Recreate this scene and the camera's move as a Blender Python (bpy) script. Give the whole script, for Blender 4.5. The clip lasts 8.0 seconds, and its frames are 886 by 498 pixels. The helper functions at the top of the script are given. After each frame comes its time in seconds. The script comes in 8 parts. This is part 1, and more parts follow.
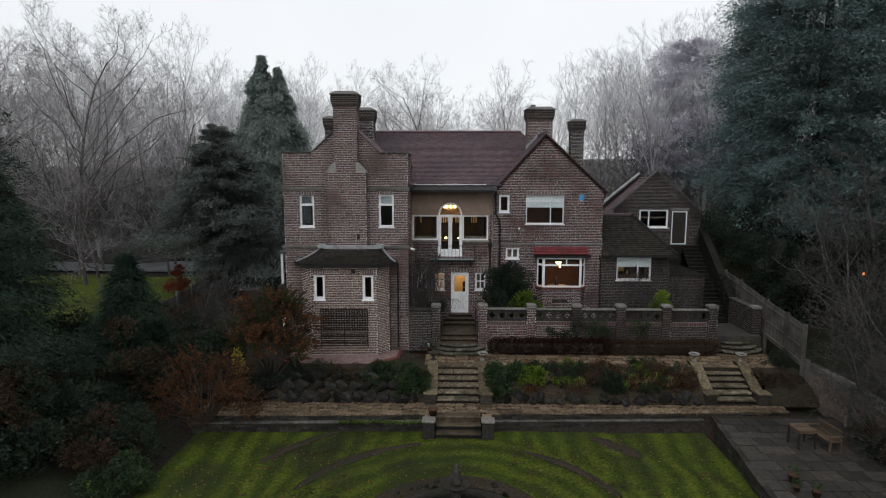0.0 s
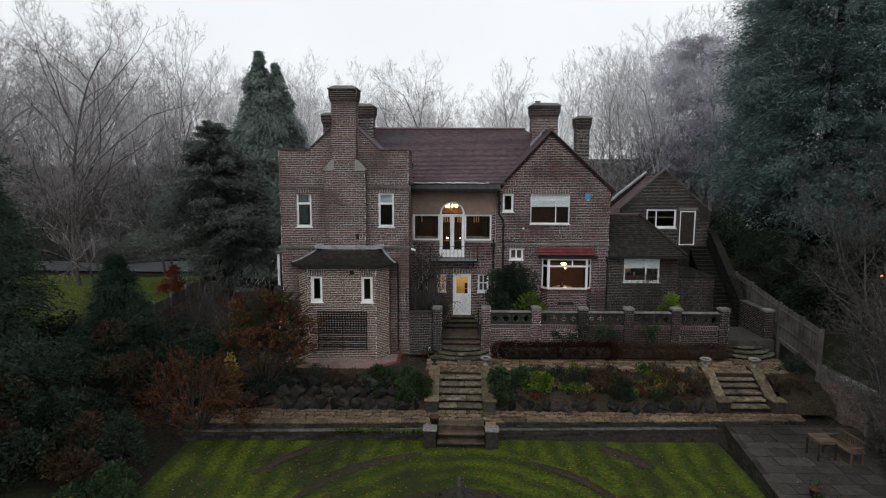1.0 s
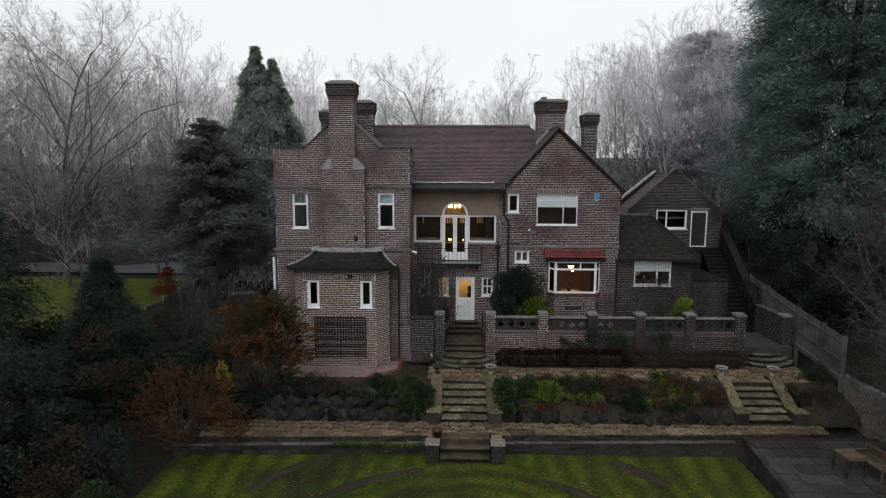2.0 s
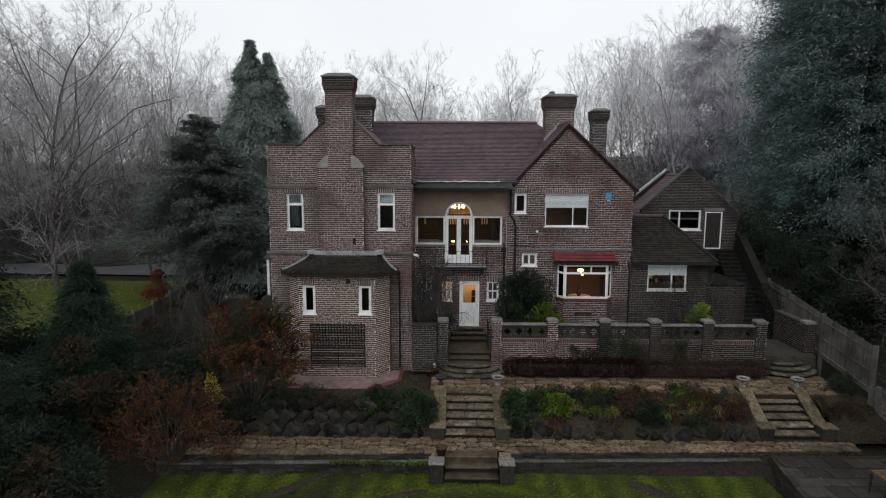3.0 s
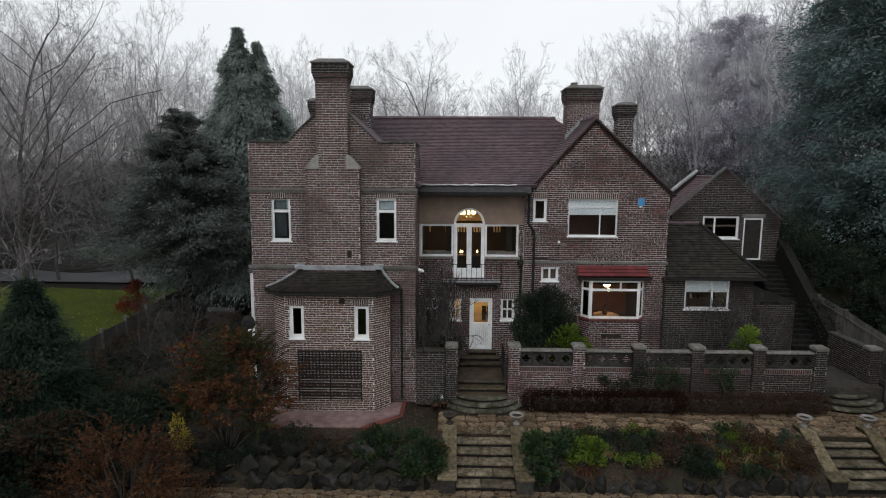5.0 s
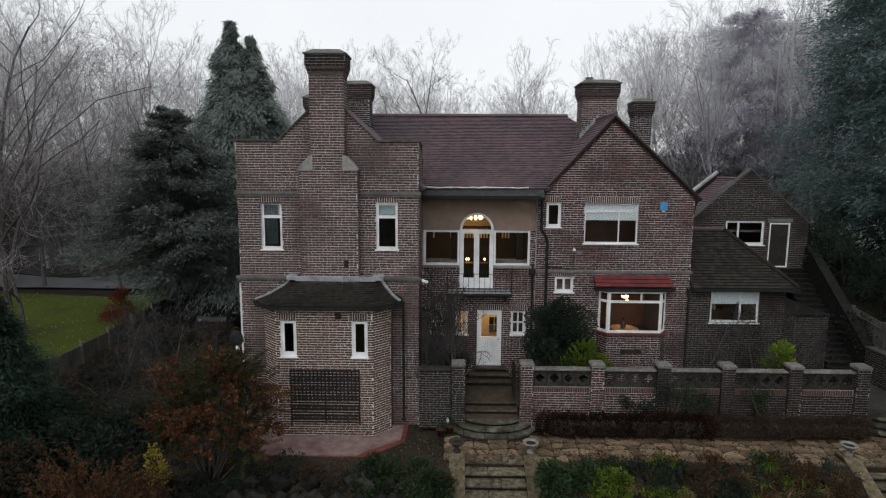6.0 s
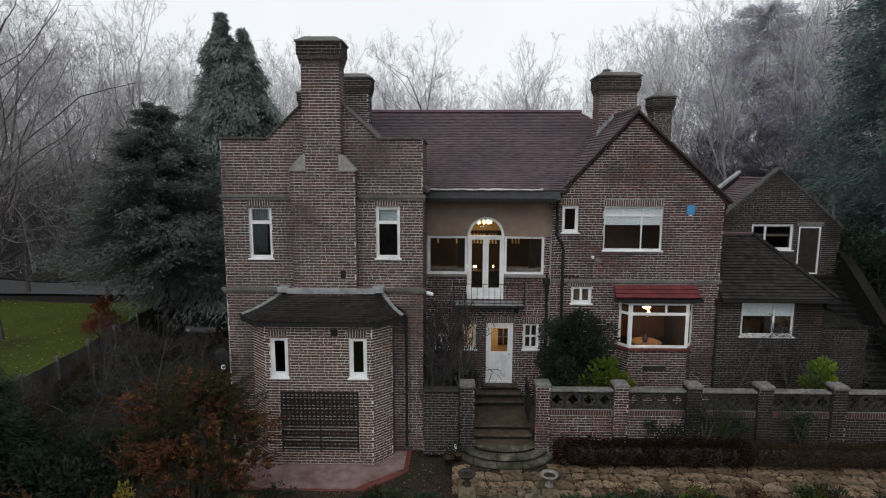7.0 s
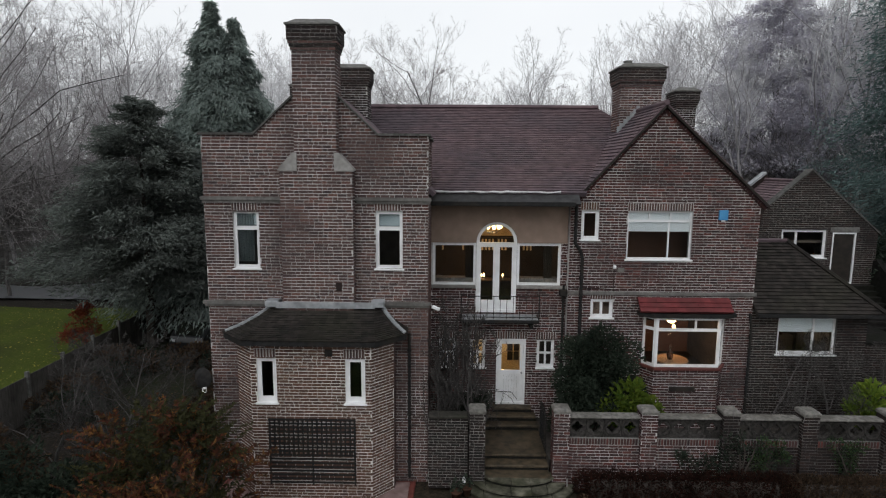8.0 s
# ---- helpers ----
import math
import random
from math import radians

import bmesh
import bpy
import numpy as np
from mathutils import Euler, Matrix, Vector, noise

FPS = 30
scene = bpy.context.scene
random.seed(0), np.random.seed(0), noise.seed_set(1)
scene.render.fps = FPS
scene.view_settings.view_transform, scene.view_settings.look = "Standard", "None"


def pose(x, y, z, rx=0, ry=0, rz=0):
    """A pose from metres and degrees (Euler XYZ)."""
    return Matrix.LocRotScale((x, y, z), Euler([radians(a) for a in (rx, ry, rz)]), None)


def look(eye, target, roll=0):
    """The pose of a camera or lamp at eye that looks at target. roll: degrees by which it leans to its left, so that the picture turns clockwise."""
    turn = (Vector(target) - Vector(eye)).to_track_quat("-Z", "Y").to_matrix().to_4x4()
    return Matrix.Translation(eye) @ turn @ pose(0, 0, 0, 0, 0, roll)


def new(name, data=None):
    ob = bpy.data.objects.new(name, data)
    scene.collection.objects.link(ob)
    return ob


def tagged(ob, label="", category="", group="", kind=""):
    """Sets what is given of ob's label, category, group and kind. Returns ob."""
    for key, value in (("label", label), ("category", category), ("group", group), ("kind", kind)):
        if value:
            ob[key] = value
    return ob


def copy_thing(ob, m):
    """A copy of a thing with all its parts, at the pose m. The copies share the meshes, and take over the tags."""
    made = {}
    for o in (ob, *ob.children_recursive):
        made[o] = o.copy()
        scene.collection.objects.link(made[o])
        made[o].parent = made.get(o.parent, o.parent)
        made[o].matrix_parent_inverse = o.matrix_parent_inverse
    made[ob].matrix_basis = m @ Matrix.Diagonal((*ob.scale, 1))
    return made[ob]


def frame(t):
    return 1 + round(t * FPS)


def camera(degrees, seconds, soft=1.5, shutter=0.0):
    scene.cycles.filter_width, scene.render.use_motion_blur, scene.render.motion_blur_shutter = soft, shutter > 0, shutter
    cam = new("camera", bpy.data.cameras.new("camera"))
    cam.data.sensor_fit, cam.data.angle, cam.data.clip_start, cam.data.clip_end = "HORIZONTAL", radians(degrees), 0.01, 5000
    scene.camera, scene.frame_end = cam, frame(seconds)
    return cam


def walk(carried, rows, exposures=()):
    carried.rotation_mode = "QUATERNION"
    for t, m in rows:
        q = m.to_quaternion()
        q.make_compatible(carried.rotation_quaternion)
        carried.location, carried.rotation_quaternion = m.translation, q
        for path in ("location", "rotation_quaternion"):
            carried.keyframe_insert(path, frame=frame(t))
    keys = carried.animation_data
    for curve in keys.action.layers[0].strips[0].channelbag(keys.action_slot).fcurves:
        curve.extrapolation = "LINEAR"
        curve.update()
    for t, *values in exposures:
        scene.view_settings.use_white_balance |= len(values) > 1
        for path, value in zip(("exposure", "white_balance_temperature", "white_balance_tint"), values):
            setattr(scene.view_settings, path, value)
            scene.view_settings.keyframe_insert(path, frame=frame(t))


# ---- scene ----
cam = camera(75.0, 8.0, soft=1.15)
PATH = [
    (0, (0.096, -10.893, 7.082), (0.059, -8.91, 6.82), 0.1),
    (0.5, (0.072, -10.51, 7.05), (0.033, -8.527, 6.788), 0.1),
    (1, (0.012, -9.984, 7.002), (-0.026, -8.002, 6.739), 0.2),
    (1.5, (-0.027, -9.432, 7.002), (-0.067, -7.45, 6.738), 0.2),
    (3, (-0.303, -7.444, 6.993), (-0.34, -5.463, 6.722), 0.2),
    (3.5, (-0.376, -6.675, 6.976), (-0.413, -4.694, 6.706), 0.3),
    (4, (-0.484, -5.9, 7.051), (-0.521, -3.919, 6.775), 0.3),
    (4.5, (-0.584, -5.087, 7.087), (-0.621, -3.106, 6.81), 0.3),
    (6, (-0.879, -2.488, 7.152), (-0.918, -0.508, 6.876), 0.3),
    (6.5, (-1.015, -1.597, 7.134), (-1.051, 0.383, 6.859), 0.3),
    (7, (-1.14, -0.735, 7.176), (-1.176, 1.245, 6.898), 0.2),
    (7.5, (-1.301, 0.166, 7.188), (-1.332, 2.146, 6.909), 0.3),
    (8, (-1.423, 1.037, 7.196), (-1.452, 3.017, 6.915), 0.4),
]
walk(cam, [(t, look(eye, target, roll)) for t, eye, target, roll in PATH])

# ---- world and sun: an overcast winter afternoon ----
SUN_ELEV, SUN_ROT = radians(38), radians(200)
world = bpy.data.worlds.new("overcast_sky")
scene.world = world
world.use_nodes = True
wn, wl = world.node_tree.nodes, world.node_tree.links
wn.clear()
sky = wn.new("ShaderNodeTexSky")
sky.sky_type, sky.sun_disc, sky.sun_elevation, sky.sun_rotation = "NISHITA", False, SUN_ELEV, SUN_ROT
sky.air_density, sky.dust_density = 1.0, 3.0
sky_gain = wn.new("ShaderNodeVectorMath")
sky_gain.operation = "SCALE"
sky_gain.inputs["Scale"].default_value = 0.10
cloud = wn.new("ShaderNodeMix")          # the cloud sheet hides most of the blue
cloud.data_type = "RGBA"
cloud.inputs["Factor"].default_value = 0.88
wl.new(sky.outputs[0], sky_gain.inputs[0])
wl.new(sky_gain.outputs[0], cloud.inputs["A"])
tc = wn.new("ShaderNodeTexCoord")
cl_noise = wn.new("ShaderNodeTexNoise")
cl_noise.inputs["Scale"].default_value, cl_noise.inputs["Detail"].default_value = 1.6, 5
cl_ramp = wn.new("ShaderNodeValToRGB")
cl_ramp.color_ramp.elements[0].position, cl_ramp.color_ramp.elements[0].color = 0.3, (0.93, 0.96, 0.985, 1)
cl_ramp.color_ramp.elements[1].position, cl_ramp.color_ramp.elements[1].color = 0.7, (1.04, 1.055, 1.07, 1)
wl.new(tc.outputs["Generated"], cl_noise.inputs["Vector"])
wl.new(cl_noise.outputs["Fac"], cl_ramp.inputs["Fac"])
wl.new(cl_ramp.outputs["Color"], cloud.inputs["B"])
bg = wn.new("ShaderNodeBackground")
bg.inputs["Strength"].default_value = 1.0
wl.new(cloud.outputs["Result"], bg.inputs["Color"])
wout = wn.new("ShaderNodeOutputWorld")
wl.new(bg.outputs[0], wout.inputs["Surface"])

sun = new("sun", bpy.data.lights.new("sun", "SUN"))
sun.data.energy, sun.data.angle, sun.data.color = 0.76, radians(40), (0.97, 0.98, 1.0)
sun.matrix_world = look((-6, -18, 20), (0, 0, 0))
scene.view_settings.exposure = 0.0

# ---- materials ----
def material(name, build, rough=0.8, metal=0.0):
    m = bpy.data.materials.new(name)
    m.use_nodes = True
    n, l = m.node_tree.nodes, m.node_tree.links
    p = n["Principled BSDF"]
    p.inputs["Roughness"].default_value, p.inputs["Metallic"].default_value = rough, metal
    p.inputs["Specular IOR Level"].default_value = 0.5 if rough < 0.5 else 0.3 if rough < 0.7 else 0.12
    build(n, l, p)
    return m


def ramp(n, stops):
    r = n.new("ShaderNodeValToRGB")
    e = r.color_ramp.elements
    while len(e) < len(stops):
        e.new(0.5)
    for k, (pos, col) in enumerate(stops):
        e[k].position, e[k].color = pos, (*col, 1)
    return r


def noise_tex(n, l, scale, detail=4, space="Object", stretch=None):
    t, c = n.new("ShaderNodeTexNoise"), n.new("ShaderNodeTexCoord")
    t.inputs["Scale"].default_value, t.inputs["Detail"].default_value = scale, detail
    src = c.outputs[space]
    if stretch:
        mp = n.new("ShaderNodeMapping")
        mp.inputs["Scale"].default_value = stretch
        l.new(src, mp.inputs["Vector"])
        src = mp.outputs[0]
    l.new(src, t.inputs["Vector"])
    return t


def mixed(n, l, a, b, fac, mode="MIX"):
    x = n.new("ShaderNodeMix")
    x.data_type, x.blend_type = "RGBA", mode
    for key, v in (("A", a), ("B", b), ("Factor", fac)):
        if hasattr(v, "is_linked"):
            l.new(v, x.inputs[key])
        else:
            x.inputs[key].default_value = (*v, 1) if isinstance(v, tuple) else v
    return x.outputs["Result"]


def bumped(n, l, p, height, strength=0.3, dist=0.01):
    b = n.new("ShaderNodeBump")
    b.inputs["Strength"].default_value, b.inputs["Distance"].default_value = strength, dist
    l.new(height, b.inputs["Height"])
    l.new(b.outputs[0], p.inputs["Normal"])


def mottled(name, dark, light, scale=6.0, stain=None, stain_scale=0.7, rough=0.85, bump=0.3, metal=0.0, stretch=None, random_amount=0.0, stain_amount=0.6):
    """Two-tone surface: fine grain, broad stains, and a shade of its own for each piece."""
    def build(n, l, p):
        fine = noise_tex(n, l, scale, 6, stretch=stretch)
        r = ramp(n, [(0.32, dark), (0.68, light)])
        l.new(fine.outputs["Fac"], r.inputs["Fac"])
        col = r.outputs["Color"]
        if stain:
            broad = noise_tex(n, l, stain_scale, 5)
            sr = ramp(n, [(0.48, (0, 0, 0)), (0.66, (stain_amount,) * 3)])
            l.new(broad.outputs["Fac"], sr.inputs["Fac"])
            col = mixed(n, l, col, stain, sr.outputs["Color"])
        if random_amount:
            g, o = n.new("ShaderNodeNewGeometry"), n.new("ShaderNodeObjectInfo")
            add = n.new("ShaderNodeMath")
            add.operation = "ADD"
            l.new(g.outputs["Random Per Island"], add.inputs[0])
            l.new(o.outputs["Random"], add.inputs[1])
            fr = n.new("ShaderNodeMath")
            fr.operation = "FRACT"
            l.new(add.outputs[0], fr.inputs[0])
            lo, hi = 1 - random_amount, 1 + random_amount
            rr = ramp(n, [(0, (lo, lo, lo)), (1, (hi, hi, hi))])
            l.new(fr.outputs[0], rr.inputs["Fac"])
            col = mixed(n, l, col, rr.outputs["Color"], 1.0, "MULTIPLY")
        l.new(col, p.inputs["Base Color"])
        bumped(n, l, p, fine.outputs["Fac"], bump)
    return material(name, build, rough, metal)


def brick_material(name, tones, stain, stain_scale=0.45, soot=0.55):
    def build(n, l, p):
        g, o = n.new("ShaderNodeNewGeometry"), n.new("ShaderNodeObjectInfo")
        add = n.new("ShaderNodeMath")
        add.operation = "ADD"
        l.new(g.outputs["Random Per Island"], add.inputs[0])
        l.new(o.outputs["Random"], add.inputs[1])
        fr = n.new("ShaderNodeMath")
        fr.operation = "FRACT"
        l.new(add.outputs[0], fr.inputs[0])
        r = ramp(n, [(k / (len(tones) - 1), c) for k, c in enumerate(tones)])
        l.new(fr.outputs[0], r.inputs["Fac"])
        fine = noise_tex(n, l, 38, 5)
        fr2 = ramp(n, [(0.3, (0.7, 0.7, 0.7)), (0.7, (1.25, 1.2, 1.2))])
        l.new(fine.outputs["Fac"], fr2.inputs["Fac"])
        col = mixed(n, l, r.outputs["Color"], fr2.outputs["Color"], 1.0, "MULTIPLY")
        broad = noise_tex(n, l, stain_scale, 6)
        sr = ramp(n, [(0.45, (0, 0, 0)), (0.68, (soot, soot, soot))])
        l.new(broad.outputs["Fac"], sr.inputs["Fac"])
        col = mixed(n, l, col, stain, sr.outputs["Color"])
        l.new(col, p.inputs["Base Color"])
        bumped(n, l, p, fine.outputs["Fac"], 0.4, 0.004)
    return material(name, build, 0.88)


BRICK = brick_material("brown_brick", [(0.068, 0.04704, 0.04592), (0.111, 0.06944, 0.06272), (0.082, 0.056, 0.05376), (0.151, 0.08176, 0.06944), (0.058, 0.04256, 0.04368), (0.099, 0.0672, 0.0616), (0.121, 0.08064, 0.07168), (0.053, 0.04032, 0.04256)], (0.058, 0.0448, 0.0448))
BRICK_GABLE = brick_material("dark_red_brick", [(0.043, 0.027, 0.028), (0.086, 0.042, 0.039), (0.056, 0.033, 0.034), (0.124, 0.050, 0.043), (0.037, 0.027, 0.029), (0.078, 0.043, 0.041), (0.050, 0.033, 0.033)], (0.037, 0.027, 0.029))
BRICK_RED = brick_material("warm_brown_brick", [(0.088, 0.05332, 0.04128), (0.125, 0.07568, 0.05332), (0.072, 0.0473, 0.04042), (0.139, 0.07912, 0.05848), (0.098, 0.06364, 0.04816)], (0.070, 0.04988, 0.043))
BRICK_DARK = brick_material("sooty_brick", [(0.018, 0.016, 0.016), (0.033, 0.024, 0.022), (0.023, 0.019, 0.019), (0.042, 0.027, 0.024)], (0.017, 0.016, 0.016))
MORTAR = mottled("lime_mortar", (0.414, 0.405, 0.405), (0.594, 0.5805, 0.576), 9, (0.144, 0.1404, 0.1404), 0.55, 0.95, stain_amount=0.9)
MORTAR_BAY = mottled("pale_repointed_mortar", (0.6324, 0.6138, 0.5952), (0.7998, 0.7812, 0.7533), 12, (0.3906, 0.3441, 0.3162), 0.7, 0.95)
MORTAR_DARK = mottled("weathered_mortar", (0.14, 0.135, 0.13), (0.27, 0.26, 0.25), 12, (0.035, 0.033, 0.032), 0.5, 0.95, stain_amount=0.95)
STONE = mottled("grey_cut_stone", (0.16, 0.152, 0.144), (0.26, 0.248, 0.232), 9, (0.10, 0.095, 0.088), 1.2, 0.85)
STONE_PALE = mottled("pale_cut_stone", (0.23, 0.222, 0.215), (0.34, 0.33, 0.318), 9, (0.15, 0.145, 0.138), 1.2, 0.85)
COPING = mottled("lichen_coping_stone", (0.10, 0.097, 0.09), (0.22, 0.21, 0.195), 10, (0.07, 0.068, 0.058), 1.5, 0.9)
COPING_DARK = mottled("damp_mossy_coping", (0.060, 0.050, 0.032), (0.165, 0.135, 0.085), 8, (0.035, 0.033, 0.02), 1.4, 0.85, 0.6, random_amount=0.35)
COPING_GREY = mottled("dark_grey_coping", (0.050, 0.049, 0.047), (0.115, 0.112, 0.106), 9, (0.035, 0.034, 0.032), 1.4, 0.85, 0.5, random_amount=0.25)
FLAG = mottled("damp_sandstone_flags", (0.080, 0.058, 0.038), (0.215, 0.16, 0.105), 8, (0.045, 0.035, 0.023), 0.8, 0.75, 0.5, random_amount=0.3, stain_amount=0.75)
PATIO_SLAB = mottled("wet_grey_slabs", (0.020, 0.019, 0.018), (0.050, 0.043, 0.037), 6, (0.016, 0.016, 0.014), 0.8, 0.6, 0.3, random_amount=0.4)
STEP_STONE = mottled("mossy_step_stone", (0.055, 0.046, 0.032), (0.20, 0.17, 0.12), 7, (0.032, 0.030, 0.018), 1.8, 0.8, 0.6, random_amount=0.35, stain_amount=0.75)
ROUND_STONE = mottled("green_stained_step_stone", (0.035, 0.035, 0.025), (0.145, 0.14, 0.108), 5, (0.030, 0.032, 0.018), 1.6, 0.75, 0.6, random_amount=0.25, stain_amount=0.8)
EARTH = mottled("leaf_littered_soil", (0.015, 0.0135, 0.0105), (0.051, 0.039, 0.027), 14, (0.021, 0.0225, 0.0135), 0.6, 0.95, 0.8)
# near-black stone; on risers it stands for the shade under the treads
BLACK_STONE = mottled("black_damp_stone", (0.008, 0.0078, 0.0075), (0.022, 0.0205, 0.019), 7, (0.010, 0.012, 0.007), 0.9, 0.85, 0.5)
STEP_DAMP = mottled("wet_brown_step_stone", (0.026, 0.020, 0.013), (0.085, 0.064, 0.040), 5, (0.018, 0.016, 0.010), 1.5, 0.6, 0.4, random_amount=0.3)
TABLE_WOOD = mottled("pale_polished_wood", (0.26, 0.16, 0.10), (0.34, 0.22, 0.14), 8, None, 1, 0.35, 0.1, stretch=(1, 8, 8))
ROCK = mottled("dark_rockery_stone", (0.007, 0.007, 0.0068), (0.030, 0.028, 0.026), 5, (0.012, 0.013, 0.009), 1.2, 0.85, 0.7, random_amount=0.6)
WALLSTONE = mottled("damp_dry_stone", (0.020, 0.019, 0.0175), (0.048, 0.044, 0.039), 8, (0.018, 0.02, 0.012), 0.9, 0.85, 0.6, random_amount=0.4)
# clay tone, lightened and greyed to hold the mist over the roofs
TILE = mottled("red_clay_roof_tile", (0.092, 0.067, 0.075), (0.138, 0.097, 0.104), 3, (0.068, 0.060, 0.071), 0.35, 0.8, 0.3, random_amount=0.16)
TILE_DARK = mottled("mossy_brown_roof_tile", (0.017, 0.0155, 0.0145), (0.036, 0.031, 0.028), 4, (0.028, 0.027, 0.02), 0.8, 0.8, 0.4, random_amount=0.3)
RED_TILE = mottled("painted_red_tile", (0.10, 0.018, 0.020), (0.15, 0.03, 0.032), 5, (0.07, 0.02, 0.02), 1.5, 0.6, 0.2, random_amount=0.15)
STRING = mottled("sooty_string_course", (0.11, 0.105, 0.10), (0.18, 0.172, 0.165), 9, (0.07, 0.067, 0.063), 1.2, 0.85)
FLAG_DARK = mottled("leaf_stained_flags", (0.084, 0.06, 0.0384), (0.24, 0.174, 0.114), 9, (0.042, 0.0336, 0.0228), 0.9, 0.8, 0.5, random_amount=0.45)
BRACKEN = mottled("withered_bracken", (0.032, 0.0304, 0.0288), (0.072, 0.0672, 0.064), 2.5, (0.048, 0.0464, 0.0416), 0.2, 0.95, 0.8)
# amber darkened until it carries the dimness of the upper room
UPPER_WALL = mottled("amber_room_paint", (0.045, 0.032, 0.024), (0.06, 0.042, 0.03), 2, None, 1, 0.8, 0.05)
LEAD = mottled("grey_lead", (0.20, 0.215, 0.23), (0.36, 0.375, 0.39), 6, (0.14, 0.145, 0.15), 2.0, 0.5, 0.3)
WHITE = mottled("white_paint", (0.72, 0.73, 0.745), (0.82, 0.83, 0.845), 3, (0.60, 0.60, 0.60), 2.5, 0.4, 0.05)
BEIGE = mottled("beige_render", (0.23, 0.168, 0.135), (0.29, 0.215, 0.175), 3, (0.18, 0.135, 0.11), 0.8, 0.9, 0.2)
BLACK = mottled("black_iron_paint", (0.012, 0.012, 0.013), (0.026, 0.026, 0.026), 8, (0.03, 0.025, 0.02), 2, 0.72, 0.2)
FELT_BLACK = mottled("black_damp_felt", (0.03, 0.03, 0.031), (0.055, 0.055, 0.057), 6, (0.045, 0.045, 0.045), 1.2, 0.85, 0.3)
WHITE_LEAD = mottled("oxidised_pale_lead", (0.42, 0.42, 0.43), (0.62, 0.62, 0.63), 14, (0.2, 0.2, 0.2), 3.0, 0.6, 0.3)
FELT = mottled("dark_roofing_felt", (0.05, 0.05, 0.052), (0.085, 0.085, 0.088), 6, (0.10, 0.10, 0.10), 1.2, 0.85, 0.3)
PLINTH_RED = mottled("red_painted_concrete", (0.105, 0.030, 0.025), (0.17, 0.05, 0.04), 5, (0.055, 0.025, 0.022), 1.2, 0.6, 0.3)
PLINTH_TOP = mottled("worn_pink_screed", (0.16, 0.105, 0.098), (0.27, 0.195, 0.185), 4, (0.085, 0.035, 0.030), 1.1, 0.5, 0.2, stain_amount=0.85)
WOOD = mottled("weathered_fence_wood", (0.06375, 0.06, 0.05475), (0.12, 0.1125, 0.1043), 5, (0.03375, 0.03225, 0.0285), 1.0, 0.9, 0.5, stretch=(6, 6, 0.6), random_amount=0.25)
BENCH_WOOD = mottled("damp_teak", (0.060, 0.042, 0.028), (0.13, 0.092, 0.062), 6, (0.06, 0.05, 0.032), 2.0, 0.8, 0.4, stretch=(1, 5, 5), random_amount=0.2)
DARK_WOOD = mottled("dark_stained_wood", (0.012, 0.010, 0.009), (0.03, 0.024, 0.019), 5, None, 1, 0.6, 0.3)
CONCRETE = mottled("concrete", (0.10, 0.10, 0.095), (0.17, 0.168, 0.16), 9, (0.07, 0.068, 0.06), 1.5, 0.9, 0.3)
OLD_RENDER = mottled("flaking_wall_render", (0.075, 0.06, 0.05125), (0.2, 0.1562, 0.1325), 7, (0.05625, 0.05, 0.0425), 0.9, 0.9, 0.5)
TERRACOTTA = mottled("clay_pot", (0.0495, 0.027, 0.018), (0.0765, 0.0405, 0.027), 6, (0.036, 0.0315, 0.0225), 2, 0.85)
ROOM = mottled("dim_room_paint", (0.17, 0.14, 0.115), (0.21, 0.175, 0.145), 2, None, 1, 0.8, 0.05)
HALL = mottled("warm_cream_hall_paint", (0.60, 0.46, 0.28), (0.68, 0.53, 0.34), 2, None, 1, 0.8, 0.05)
TERRA = mottled("terracotta_wall_paint", (0.16, 0.08, 0.055), (0.21, 0.11, 0.075), 2, None, 1, 0.8, 0.05)
# dark paint that puts the dimness of the rooms into the colour
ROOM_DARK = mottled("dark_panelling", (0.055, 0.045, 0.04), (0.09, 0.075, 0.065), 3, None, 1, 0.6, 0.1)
CURTAIN = mottled("blue_grey_curtain", (0.40, 0.48, 0.51), (0.55, 0.63, 0.66), 5, None, 1, 0.9, 0.2)
BLIND = mottled("white_roller_blind", (0.78, 0.82, 0.85), (0.84, 0.88, 0.90), 2, None, 1, 0.8, 0.05)
BLUE = mottled("blue_alarm_box_plastic", (0.04, 0.20, 0.42), (0.06, 0.26, 0.50), 4, None, 1, 0.4, 0.05)
ASPHALT = mottled("wet_asphalt", (0.05, 0.052, 0.055), (0.085, 0.088, 0.094), 20, (0.12, 0.125, 0.135), 0.25, 0.55, 0.2)
BARK = mottled("dark_bark", (0.035, 0.03, 0.027), (0.075, 0.064, 0.056), 10, None, 1, 0.95, 0.6, stretch=(3, 3, 0.6))
# mist painted into the bark: the farther the trees, the paler
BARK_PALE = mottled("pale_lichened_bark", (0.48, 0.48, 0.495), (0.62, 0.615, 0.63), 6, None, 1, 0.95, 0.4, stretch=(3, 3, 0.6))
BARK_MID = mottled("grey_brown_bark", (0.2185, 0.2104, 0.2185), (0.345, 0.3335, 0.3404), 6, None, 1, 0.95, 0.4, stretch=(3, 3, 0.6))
BARK_GREY = mottled("lichened_grey_twigs", (0.0288, 0.02688, 0.02592), (0.0768, 0.072, 0.06912), 6, None, 1, 0.95, 0.4, stretch=(3, 3, 0.6))
BARK_TWIG = mottled("wet_grey_twigs", (0.054, 0.0504, 0.0504), (0.1296, 0.1206, 0.1188), 6, None, 1, 0.95, 0.4, stretch=(3, 3, 0.6))
